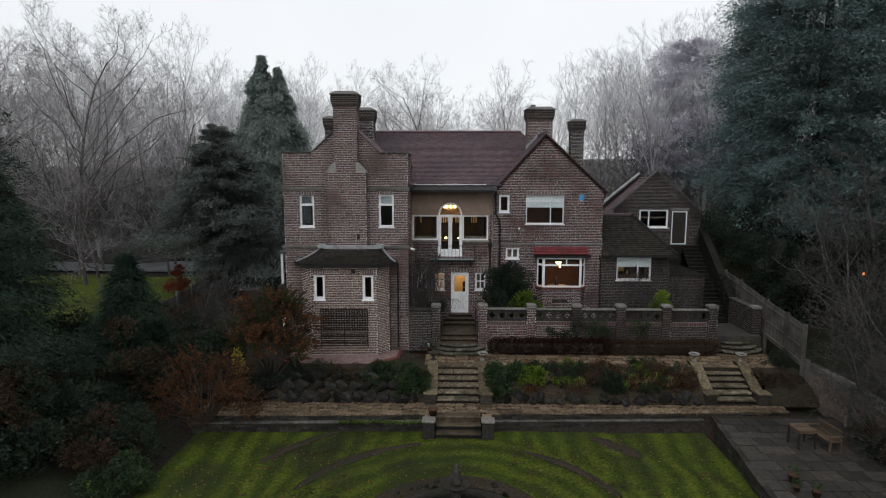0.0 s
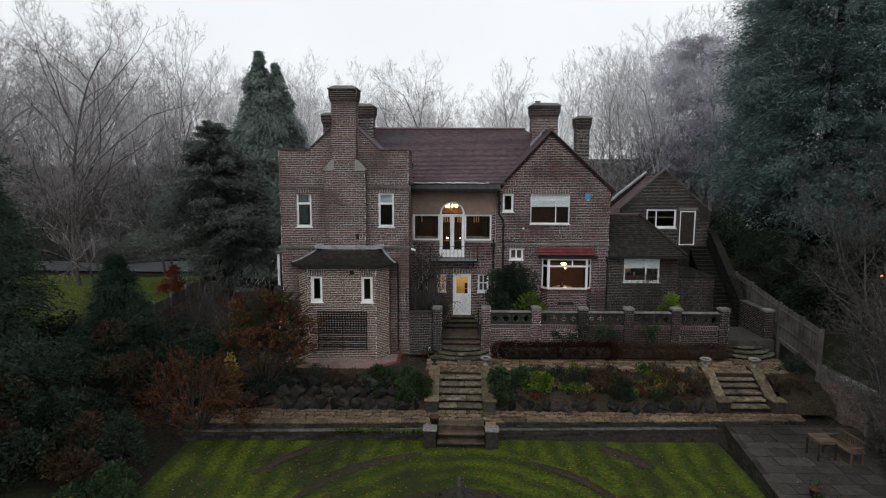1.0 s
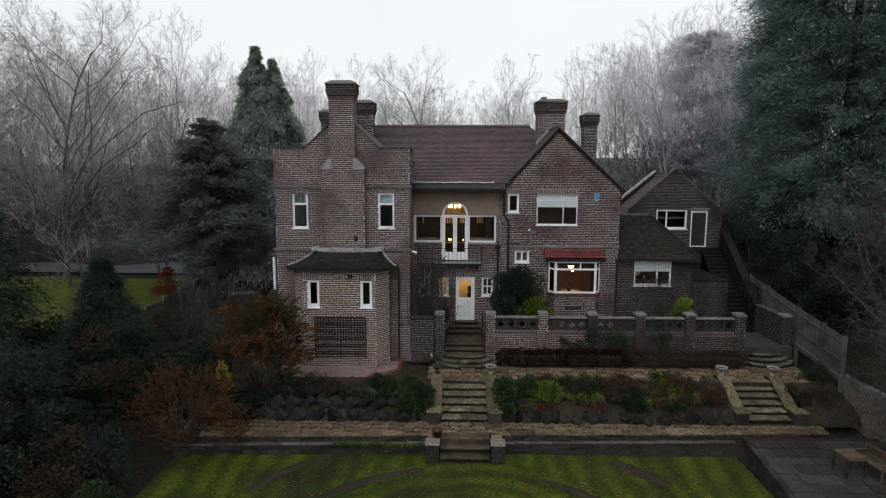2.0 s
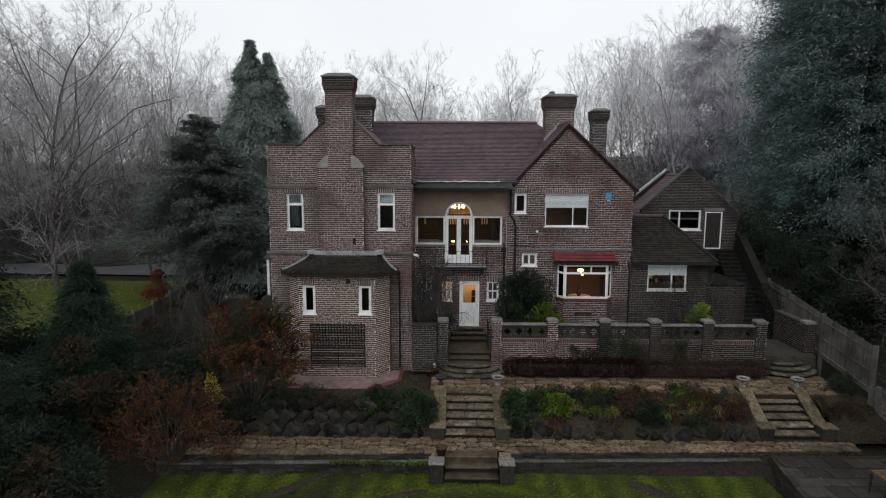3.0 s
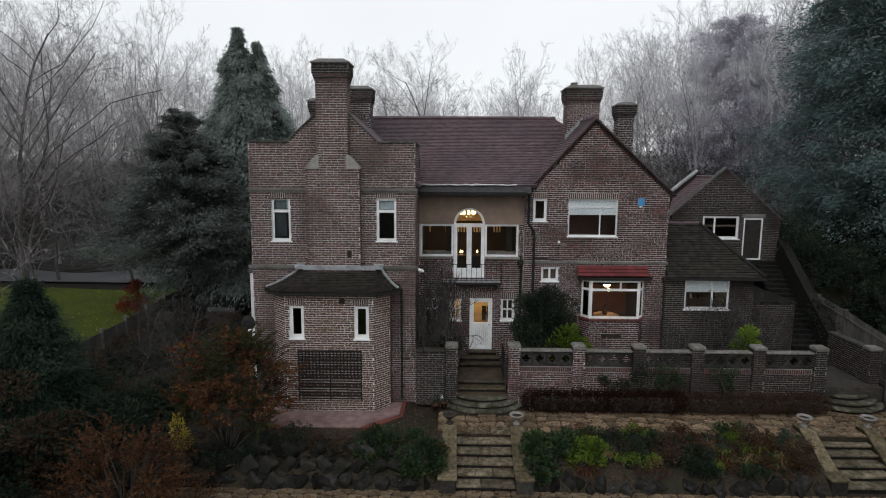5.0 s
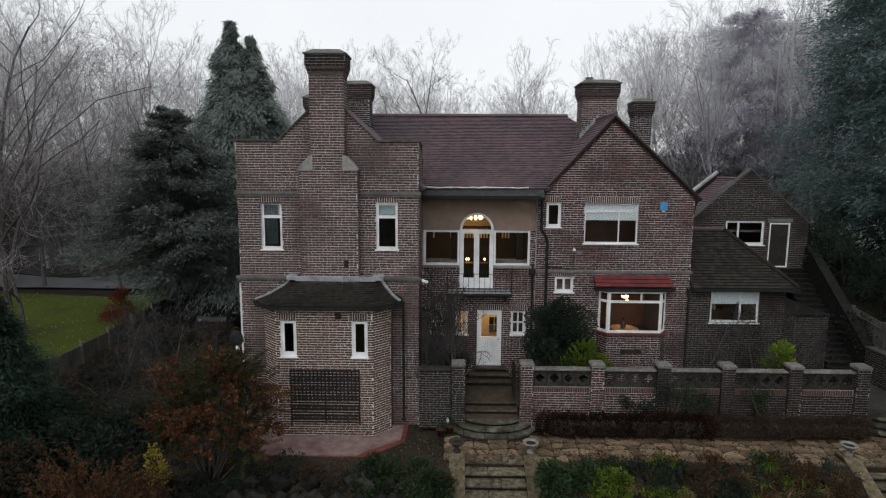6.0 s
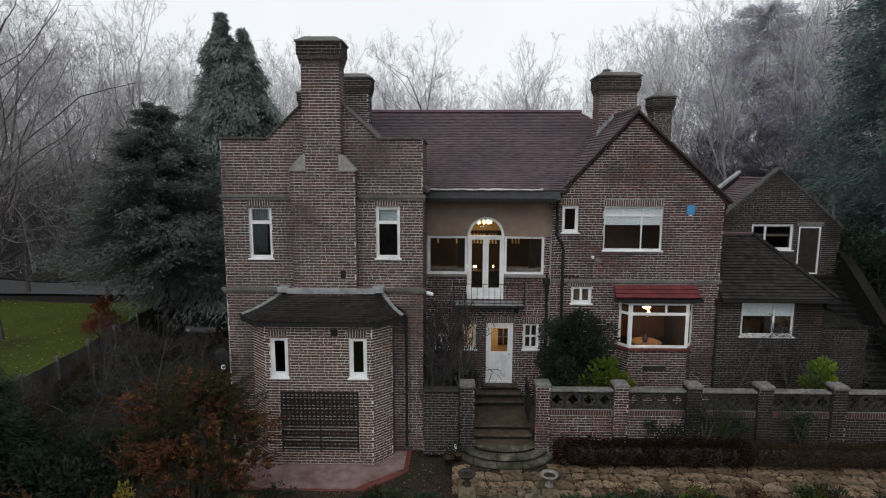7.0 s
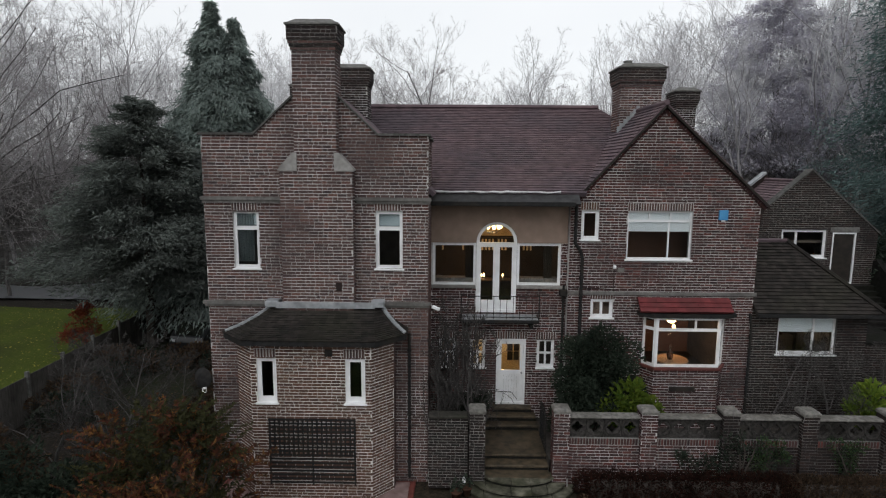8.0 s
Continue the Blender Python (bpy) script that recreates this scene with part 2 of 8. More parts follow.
# mid-distance wood, its colour lightened for the haze
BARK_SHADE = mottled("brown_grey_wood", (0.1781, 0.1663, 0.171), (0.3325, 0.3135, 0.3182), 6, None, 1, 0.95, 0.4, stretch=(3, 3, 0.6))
PIERCED = mottled("sooty_pierced_blocks", (0.018, 0.017, 0.0165), (0.055, 0.051, 0.048), 14, (0.012, 0.0125, 0.009), 1.5, 0.9, 0.5, random_amount=0.35)
CERAMIC = mottled("brown_glazed_vase", (0.05, 0.025, 0.015), (0.09, 0.045, 0.025), 8, None, 1, 0.25, 0.05)
CAR_PAINT = mottled("dark_car_paint", (0.006, 0.007, 0.008), (0.012, 0.013, 0.015), 4, None, 1, 0.3, 0.02)
WATER_DARK = mottled("dark_pond_water", (0.008, 0.01, 0.008), (0.018, 0.02, 0.016), 3, None, 1, 0.08, 0.05)


def leaf_material(name, tones, rough=0.6, translucent=0.4):
    def build(n, l, p):
        g, o = n.new("ShaderNodeNewGeometry"), n.new("ShaderNodeObjectInfo")
        add = n.new("ShaderNodeMath")
        add.operation = "ADD"
        l.new(g.outputs["Random Per Island"], add.inputs[0])
        mul = n.new("ShaderNodeMath")
        mul.operation = "MULTIPLY"
        mul.inputs[1].default_value = 0.3
        l.new(o.outputs["Random"], mul.inputs[0])
        l.new(mul.outputs[0], add.inputs[1])
        fr = n.new("ShaderNodeMath")
        fr.operation = "FRACT"
        l.new(add.outputs[0], fr.inputs[0])
        r = ramp(n, [(k / (len(tones) - 1), c) for k, c in enumerate(tones)])
        l.new(fr.outputs[0], r.inputs["Fac"])
        broad = noise_tex(n, l, 0.9, 3)
        br = ramp(n, [(0.35, (0.7, 0.7, 0.7)), (0.65, (1.2, 1.2, 1.2))])
        l.new(broad.outputs["Fac"], br.inputs["Fac"])
        col = mixed(n, l, r.outputs["Color"], br.outputs["Color"], 1.0, "MULTIPLY")
        l.new(col, p.inputs["Base Color"])
        t, x = n.new("ShaderNodeBsdfTranslucent"), n.new("ShaderNodeMixShader")
        l.new(col, t.inputs["Color"])
        x.inputs[0].default_value = translucent
        l.new(p.outputs[0], x.inputs[1])
        l.new(t.outputs[0], x.inputs[2])
        l.new(x.outputs[0], n["Material Output"].inputs["Surface"])
    return material(name, build, rough)


# cedar, cypress, pine and spruce are lightened in colour for haze
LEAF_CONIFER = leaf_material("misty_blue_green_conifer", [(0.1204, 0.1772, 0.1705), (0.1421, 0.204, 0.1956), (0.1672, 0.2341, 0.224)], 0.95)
LEAF_YEW = leaf_material("dark_blue_green_yew", [(0.02462, 0.04378, 0.03146), (0.0383, 0.06156, 0.04514), (0.05198, 0.07798, 0.05882)], 0.8)
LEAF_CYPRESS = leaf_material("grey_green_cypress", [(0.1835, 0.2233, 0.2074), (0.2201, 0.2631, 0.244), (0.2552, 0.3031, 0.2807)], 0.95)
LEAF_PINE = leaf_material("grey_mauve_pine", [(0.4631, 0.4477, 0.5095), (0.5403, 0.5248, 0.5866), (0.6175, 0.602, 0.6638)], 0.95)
LEAF_SPRUCE = leaf_material("dull_grey_spruce", [(0.09672, 0.1128, 0.1032), (0.137, 0.1547, 0.1418), (0.1773, 0.1967, 0.1806)], 0.95)
LEAF_DARK = leaf_material("dark_evergreen", [(0.019, 0.0266, 0.019), (0.0323, 0.0456, 0.0323), (0.0532, 0.0684, 0.0494)], 0.7)
LEAF_GREEN = leaf_material("glossy_green_leaf", [(0.018, 0.044, 0.020), (0.032, 0.068, 0.028), (0.060, 0.092, 0.032), (0.016, 0.034, 0.018), (0.042, 0.046, 0.020)], 0.6)
LEAF_LIME = leaf_material("yellow_green_leaf", [(0.09856, 0.1624, 0.0232), (0.174, 0.232, 0.03248), (0.0696, 0.1276, 0.0232)], 0.7)
LEAF_RUST = leaf_material("rust_brown_leaf", [(0.06578, 0.02662, 0.01879), (0.1409, 0.05012, 0.02662), (0.03132, 0.02662, 0.01722), (0.2349, 0.1096, 0.03445), (0.04071, 0.03601, 0.01879), (0.1096, 0.03759, 0.02349), (0.04698, 0.02505, 0.01879)], 0.7)
LEAF_OLIVE = leaf_material("dull_olive_leaf", [(0.039, 0.0416, 0.0182), (0.0624, 0.0624, 0.026), (0.0312, 0.0338, 0.0182)], 0.75)
LEAF_RUSSET = leaf_material("russet_withered_leaf", [(0.09979, 0.04463, 0.02349), (0.05285, 0.03054, 0.01879), (0.1527, 0.07047, 0.03289), (0.03524, 0.02584, 0.01644)], 0.8)
LEAF_PALE = leaf_material("pale_fallen_leaf", [(0.16, 0.12, 0.06), (0.24, 0.19, 0.10), (0.12, 0.075, 0.04)], 0.8)
LEAF_RED = leaf_material("red_maple_leaf", [(0.17, 0.02975, 0.017), (0.238, 0.051, 0.0255), (0.119, 0.0255, 0.017)], 0.6)
LEAF_BROWN = leaf_material("withered_brown_leaf", [(0.0522, 0.0348, 0.0261), (0.0957, 0.05916, 0.03828), (0.03828, 0.03132, 0.02436), (0.1218, 0.08352, 0.04872)], 0.8)
LEAF_YELLOW = leaf_material("golden_leaf", [(0.28, 0.22, 0.03), (0.36, 0.30, 0.05), (0.2, 0.15, 0.03)], 0.6)
LEAF_HEDGE = leaf_material("red_brown_hedge_leaf", [(0.0128, 0.008, 0.0072), (0.036, 0.0128, 0.0096), (0.0112, 0.0104, 0.0072), (0.056, 0.0184, 0.0128), (0.0144, 0.0128, 0.0072)], 0.7)
GRASS_BLADE = leaf_material("grass_blade", [(0.06, 0.11, 0.02), (0.09, 0.15, 0.03), (0.12, 0.16, 0.04)], 0.6)
# ivy of the far trunks, paled in colour for the mist
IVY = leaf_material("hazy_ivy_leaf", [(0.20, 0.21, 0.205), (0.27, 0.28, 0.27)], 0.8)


def lawn_build(n, l, p):
    """Mown grass: rings of stripes round the pond, straight stripes beyond, moss and bare flecks."""
    c = n.new("ShaderNodeTexCoord")
    mp = n.new("ShaderNodeMapping")
    mp.inputs["Location"].default_value = (-0.2, -3.5, 0)
    l.new(c.outputs["Object"], mp.inputs["Vector"])
    waves = []
    for kind in ("RINGS", "BANDS"):
        w = n.new("ShaderNodeTexWave")
        w.wave_type, w.rings_direction, w.bands_direction, w.wave_profile = kind, "Z", "X", "SIN"
        w.inputs["Scale"].default_value, w.inputs["Distortion"].default_value = 0.36, 4.0
        w.inputs["Detail"].default_value, w.inputs["Detail Scale"].default_value = 3, 1.2
        l.new(mp.outputs[0], w.inputs["Vector"])
        waves.append(w.outputs["Fac"])
    far = n.new("ShaderNodeVectorMath")
    far.operation = "LENGTH"
    l.new(mp.outputs[0], far.inputs[0])
    edge = n.new("ShaderNodeMapRange")
    edge.inputs["From Min"].default_value, edge.inputs["From Max"].default_value = 6.3, 6.7
    l.new(far.outputs["Value"], edge.inputs["Value"])
    stripe = mixed(n, l, waves[0], waves[1], edge.outputs[0])
    r = ramp(n, [(0.1, (0.030, 0.045, 0.006)), (0.9, (0.056, 0.076, 0.008))])
    l.new(stripe, r.inputs["Fac"])
    fine = noise_tex(n, l, 11, 9)
    fr = ramp(n, [(0.34, (0.55, 0.56, 0.55)), (0.66, (1.35, 1.3, 1.15))])
    l.new(fine.outputs["Fac"], fr.inputs["Fac"])
    col = mixed(n, l, r.outputs["Color"], fr.outputs["Color"], 1.0, "MULTIPLY")
    broad = noise_tex(n, l, 0.5, 5)
    br = ramp(n, [(0.44, (0, 0, 0)), (0.66, (0.85, 0.85, 0.85))])
    l.new(broad.outputs["Fac"], br.inputs["Fac"])
    col = mixed(n, l, col, (0.017, 0.022, 0.008), br.outputs["Color"])
    l.new(col, p.inputs["Base Color"])
    bumped(n, l, p, fine.outputs["Fac"], 0.8, 0.03)


LAWN = material("mown_lawn", lawn_build, 0.9)


def ground_build(n, l, p):
    """Rough ground: soil and leaf litter, with moss and thin grass in broad patches."""
    fine = noise_tex(n, l, 9, 8)
    r = ramp(n, [(0.3, (0.010, 0.009, 0.008)), (0.7, (0.030, 0.025, 0.020))])
    l.new(fine.outputs["Fac"], r.inputs["Fac"])
    broad = noise_tex(n, l, 0.12, 5)
    br = ramp(n, [(0.45, (0, 0, 0)), (0.6, (0.7, 0.7, 0.7))])
    l.new(broad.outputs["Fac"], br.inputs["Fac"])
    col = mixed(n, l, r.outputs["Color"], (0.020, 0.026, 0.013), br.outputs["Color"])
    l.new(col, p.inputs["Base Color"])
    bumped(n, l, p, fine.outputs["Fac"], 0.9, 0.05)


def far_grass_build(n, l, p):
    """Rough neighbouring grass, dull and flecked with fallen leaves."""
    fine = noise_tex(n, l, 14, 8)
    r = ramp(n, [(0.3, (0.040, 0.058, 0.009)), (0.6, (0.068, 0.090, 0.014)), (0.74, (0.18, 0.15, 0.06))])
    l.new(fine.outputs["Fac"], r.inputs["Fac"])
    broad = noise_tex(n, l, 0.3, 5)
    br = ramp(n, [(0.45, (0, 0, 0)), (0.68, (0.8, 0.8, 0.8))])
    l.new(broad.outputs["Fac"], br.inputs["Fac"])
    l.new(mixed(n, l, r.outputs["Color"], (0.03, 0.034, 0.012), br.outputs["Color"]), p.inputs["Base Color"])
    bumped(n, l, p, fine.outputs["Fac"], 0.8, 0.04)


FAR_GRASS = material("leaf_flecked_grass", far_grass_build, 0.95)
GROUND = material("leaf_strewn_ground", ground_build, 0.95)


def glass_build(n, l, p):
    n.remove(p)
    out = n["Material Output"]
    t, g, f, x = n.new("ShaderNodeBsdfTransparent"), n.new("ShaderNodeBsdfGlossy"), n.new("ShaderNodeFresnel"), n.new("ShaderNodeMixShader")
    t.inputs["Color"].default_value = (0.95, 0.965, 0.965, 1)
    g.inputs["Roughness"].default_value = 0.02
    f.inputs["IOR"].default_value = 1.5
    l.new(f.outputs[0], x.inputs[0])
    l.new(t.outputs[0], x.inputs[1])
    l.new(g.outputs[0], x.inputs[2])
    l.new(x.outputs[0], out.inputs["Surface"])


def glass_material():
    m = bpy.data.materials.new("window_glass")
    m.use_nodes = True
    glass_build(m.node_tree.nodes, m.node_tree.links, m.node_tree.nodes["Principled BSDF"])
    return m


GLASS = glass_material()


def glow(name, col, strength):
    def build(n, l, p):
        p.inputs["Base Color"].default_value = (*col, 1)
        p.inputs["Emission Color"].default_value = (*col, 1)
        p.inputs["Emission Strength"].default_value = strength
    return material(name, build, 0.4)


LAMP_ORANGE = glow("orange_lamp_glass", (1.0, 0.32, 0.07), 1.3)
BULB = glow("warm_lamp_glass", (1.0, 0.62, 0.25), 9)

# ---- building blocks ----
def spot(parent):
    """Where a thing or part stands in the world."""
    m = parent.matrix_basis.copy()
    return m if parent.parent is None else spot(parent.parent) @ parent.matrix_parent_inverse @ m


def hung(ob, parent):
    if parent is not None:
        ob.parent = parent
        ob.matrix_parent_inverse = spot(parent).inverted()
    return ob


def part(name, bm, material_, parent=None, label="", smooth=False):
    """One mesh object from a bmesh, under its thing or part."""
    me = bpy.data.meshes.new(name)
    bm.to_mesh(me)
    bm.free()
    me.materials.append(material_)
    if smooth:
        me.polygons.foreach_set("use_smooth", [True] * len(me.polygons))
    return tagged(hung(new(name, me), parent), label)


def joined(name, verts, faces, material_, parent=None, label="", smooth=False):
    me = bpy.data.meshes.new(name)
    me.from_pydata(verts, [], faces)
    me.materials.append(material_)
    if smooth:
        me.polygons.foreach_set("use_smooth", [True] * len(me.polygons))
    return tagged(hung(new(name, me), parent), label)


def thing(name, at, label, category, group="", kind=""):
    ob = new(name)
    ob.empty_display_size = 0.2
    ob.matrix_basis = pose(*at)
    return tagged(ob, label, category, group, kind)


def box(bm, x0, x1, y0, y1, z0, z1, m=None, taper=0.0):
    vs = []
    for z in (z0, z1):
        k = taper if z == z1 else 0.0
        for x, y in ((x0 + k, y0 + k), (x1 - k, y0 + k), (x1 - k, y1 - k), (x0 + k, y1 - k)):
            v = Vector((x, y, z))
            vs.append(bm.verts.new(m @ v if m else v))
    for f in ((3, 2, 1, 0), (4, 5, 6, 7), (0, 1, 5, 4), (1, 2, 6, 5), (2, 3, 7, 6), (3, 0, 4, 7)):
        bm.faces.new([vs[i] for i in f])
    return vs


def soft(bm, width=0.01, segments=1):
    bmesh.ops.bevel(bm, geom=list(bm.edges), offset=width, segments=segments, affect="EDGES", profile=0.7)
    return bm


def boxed(name, dims, material_, parent=None, m=None, label="", bevel=0.0, taper=0.0):
    bm = bmesh.new()
    box(bm, *dims, m, taper)
    if bevel:
        soft(bm, bevel)
    return part(name, bm, material_, parent, label)


def prism(bm, loop, z0, z1, m=None):
    """An upright prism over a plan polygon given anticlockwise."""
    lo = [bm.verts.new((m or Matrix()) @ Vector((x, y, z0))) for x, y in loop]
    hi = [bm.verts.new((m or Matrix()) @ Vector((x, y, z1))) for x, y in loop]
    bm.faces.new(hi)
    bm.faces.new(lo[::-1])
    for i in range(len(loop)):
        j = (i + 1) % len(loop)
        bm.faces.new((lo[i], lo[j], hi[j], hi[i]))
    return bm


def tube(bm, pts, radii, sides=6, cap=True):
    """A round pipe or limb through points."""
    rings = []
    pts = [Vector(p) for p in pts]
    for i, p in enumerate(pts):
        d = (pts[min(i + 1, len(pts) - 1)] - pts[max(i - 1, 0)])
        d = d.normalized() if d.length > 1e-6 else Vector((0, 0, 1))
        a = d.orthogonal().normalized() if i == 0 else (a - d * a.dot(d)).normalized()
        b = d.cross(a)
        r = radii[i] if isinstance(radii, (list, tuple)) else radii
        rings.append([bm.verts.new(p + (a * math.cos(k * math.tau / sides) + b * math.sin(k * math.tau / sides)) * r) for k in range(sides)])
    for r0, r1 in zip(rings, rings[1:]):
        for k in range(sides):
            bm.faces.new((r0[k], r0[(k + 1) % sides], r1[(k + 1) % sides], r1[k]))
    if cap:
        bm.faces.new(rings[0][::-1])
        bm.faces.new(rings[-1])
    return bm


def lathe(bm, profile, sides=16, m=None):
    """A turned form from (radius, z) pairs."""
    rings = []
    for r, z in profile:
        rings.append([bm.verts.new((m or Matrix()) @ Vector((r * math.cos(k * math.tau / sides), r * math.sin(k * math.tau / sides), z))) for k in range(sides)])
    for r0, r1 in zip(rings, rings[1:]):
        for k in range(sides):
            bm.faces.new((r0[k], r0[(k + 1) % sides], r1[(k + 1) % sides], r1[k]))
    bm.faces.new(rings[0][::-1])
    bm.faces.new(rings[-1])
    return bm


def facing(x0, y0, x1, y1):
    """Frame of a wall seen from outside from its left foot to its right foot: x along it, y into it, z up. Also its length."""
    return pose(x0, y0, 0, 0, 0, math.degrees(math.atan2(y1 - y0, x1 - x0))), math.hypot(x1 - x0, y1 - y0)


def sloping(left, right, top):
    """Frame of a roof plane: x along its eave, z up its slope, y into it."""
    o, u = Vector(left), (Vector(right) - Vector(left)).normalized()
    v = Vector(top) - o
    v = (v - u * v.dot(u)).normalized()
    n = v.cross(u)
    m = Matrix((u, n, v)).transposed().to_4x4()
    m.translation = o
    return m


def rect(u0, z0, u1, z1):
    return [(u0, z0), (u1, z0), (u1, z1), (u0, z1)]


def slab(bm, loops, thick, m, y0=0.0):
    """A wall or roof slab: outline and holes in its own plane, given a thickness."""
    loops = [list(lp) for lp in loops]
    front, back, edges = [], [], []
    for lp in loops:
        f = [bm.verts.new(m @ Vector((u, y0, z))) for u, z in lp]
        front.append(f)
        edges += [bm.edges.new((f[i], f[(i + 1) % len(f)])) for i in range(len(f))]
    made = bmesh.ops.triangle_fill(bm, edges=edges, use_beauty=True)
    tris = [g for g in made["geom"] if isinstance(g, bmesh.types.BMFace)]
    pair = {}
    for lp, f in zip(loops, front):
        b = [bm.verts.new(m @ Vector((u, y0 + thick, z))) for u, z in lp]
        back.append(b)
        pair.update(zip(f, b))
    for t in tris:
        bm.faces.new([pair[v] for v in reversed(t.verts)])
    for f, b in zip(front, back):
        for i in range(len(f)):
            j = (i + 1) % len(f)
            bm.faces.new((f[j], f[i], b[i], b[j]))
    bmesh.ops.recalc_face_normals(bm, faces=list(bm.faces))
    return bm


def spans(loops, v):
    cuts = []
    for lp in loops:
        for (u0, v0), (u1, v1) in zip(lp, lp[1:] + lp[:1]):
            if (v0 <= v) != (v1 <= v):
                cuts.append(u0 + (u1 - u0) * (v - v0) / (v1 - v0))
    cuts.sort()
    return list(zip(cuts[::2], cuts[1::2]))


def laid(loops, du, dv, joint, rng, bond=0.5, wander=0.0):
    """The pieces of a coursed surface, as (u0, u1, v0, v1), clipped to outline and holes."""
    lo = min(v for lp in loops for _, v in lp)
    hi = max(v for lp in loops for _, v in lp)
    out = []
    rows = max(1, round((hi - lo) / dv))
    if dv < 0.09:                                                     # brick courses fill their wall
        dv = (hi - lo) / rows
    for k in range(rows):
        v0 = lo + k * dv
        for a, b in spans(loops, v0 + dv / 2):
            brickwork = du < 0.3 and bond == 0.5 and dv < 0.09
            u = math.floor(a / du) * du + (k % 2) * bond * du - du + (rng.uniform(-0.02, 0.02) if brickwork else 0)
            while u < b:
                w = du * (0.52 if brickwork and rng.random() < 0.36 else 1.0) * (1 + wander * (rng.random() - 0.5))
                p, q = max(u, a), min(u + w - joint * (0.85 if brickwork else 1.0), b)
                if q - p > 0.035:
                    jog = rng.uniform(-0.003, 0.003) if brickwork else 0.0
                    out.append((p, q, v0 + jog, v0 + jog + dv - joint * (1.35 if 0.07 < dv < 0.09 else 1.0) + (rng.uniform(-0.003, 0.003) if brickwork else 0.0)))
                u += w
    return out


BRICK_BOX = ((0, 1, 2, 3), (0, 4, 5, 1), (1, 5, 6, 2), (2, 6, 7, 3), (3, 7, 4, 0))


def courses(name, m, loops, material_, parent, du=0.235, dv=0.079, joint=0.012, proud=0.005, seed=1, lip=0.0, singles=0, bond=0.5, wander=0.0, rough=0.004, y0=0.0):
    """Bricks or tiles over a plane: real pieces standing proud of their bed. The first `singles` are objects of their own."""
    rng = random.Random(seed)
    verts, faces, shared, made = [], [], {}, 0
    for a, b, c, d in laid(loops, du, dv, joint, rng, bond, wander):
        p = proud + rough * (rng.random() - 0.5)
        lows, tops = y0 - p - lip, y0 - p
        corners = [(a, lows, c), (b, lows, c), (b, tops, d), (a, tops, d), (a, y0, c), (b, y0, c), (b, y0, d), (a, y0, d)]
        if made < singles and abs((b - a) - (du - joint * 0.85)) < 1e-4:
            if not shared:
                me = bpy.data.meshes.new(name)
                me.from_pydata([(u - a, y - y0, v - c) for u, y, v in corners], [], BRICK_BOX)
                me.materials.append(material_)
                shared["piece"] = me
            ob = hung(new(name, shared["piece"]), parent)
            ob.matrix_basis = m @ pose(a, y0 + 0.003 * (rng.random() - 0.5), c)
            made += 1
            continue
        base = len(verts)
        verts += [m @ Vector(v) for v in corners]
        faces += [tuple(base + i for i in f) for f in BRICK_BOX]
    if verts:
        tagged(joined({"brick": "brickwork", "tile": "tiling"}.get(name, "stonework"), verts, faces, material_, parent), kind="stuff")


def brick_wall(parent, m, outline, holes=(), thick=0.3, brick=None, mortar=None, seed=1, bricks_from=None, singles=0, name="wall", label=""):
    """A solid wall with its openings, and its bricks. Soldier courses stand over the openings that ask for one."""
    bm = bmesh.new()
    slab(bm, [outline] + [h[:] for h in holes], thick, m)
    w = part(name, bm, mortar or MORTAR, parent, label)
    courses("brick", m, [bricks_from or outline] + [h[:] for h in holes], brick or BRICK, w, seed=seed, singles=singles)
    return w


def soldiers(m, u0, u1, z, parent, brick=None, height=0.215, seed=3, mortar=None):
    """A row of upright bricks over an opening."""
    rng = random.Random(seed)
    me = bpy.data.meshes.new("lintel_brick")
    me.from_pydata([(x, y, v) for y in (-0.017, -0.004) for x, v in ((0, 0), (0.055, 0), (0.055, height), (0, height))], [], BRICK_BOX)
    me.materials.append(brick or BRICK)
    boxed("lintel_bed", (u0 - 0.01, u0 + math.ceil((u1 - u0 - 0.06) / 0.075) * 0.075 - 0.008, -0.0105, -0.002, z - 0.004, z + height + 0.006), mortar or MORTAR, parent, m)
    u = u0
    while u + 0.06 < u1:
        ob = hung(new("lintel_brick", me), parent)
        ob.matrix_basis = m @ pose(u, 0.002 * rng.random() - 0.001, z)
        u += 0.075


def ring(bm, u0, z0, u1, z1, w, y0, y1, m):
    box(bm, u0, u1, y0, y1, z0, z0 + w, m)
    box(bm, u0, u1, y0, y1, z1 - w, z1, m)
    box(bm, u0, u0 + w, y0, y1, z0 + w, z1 - w, m)
    box(bm, u1 - w, u1, y0, y1, z0 + w, z1 - w, m)


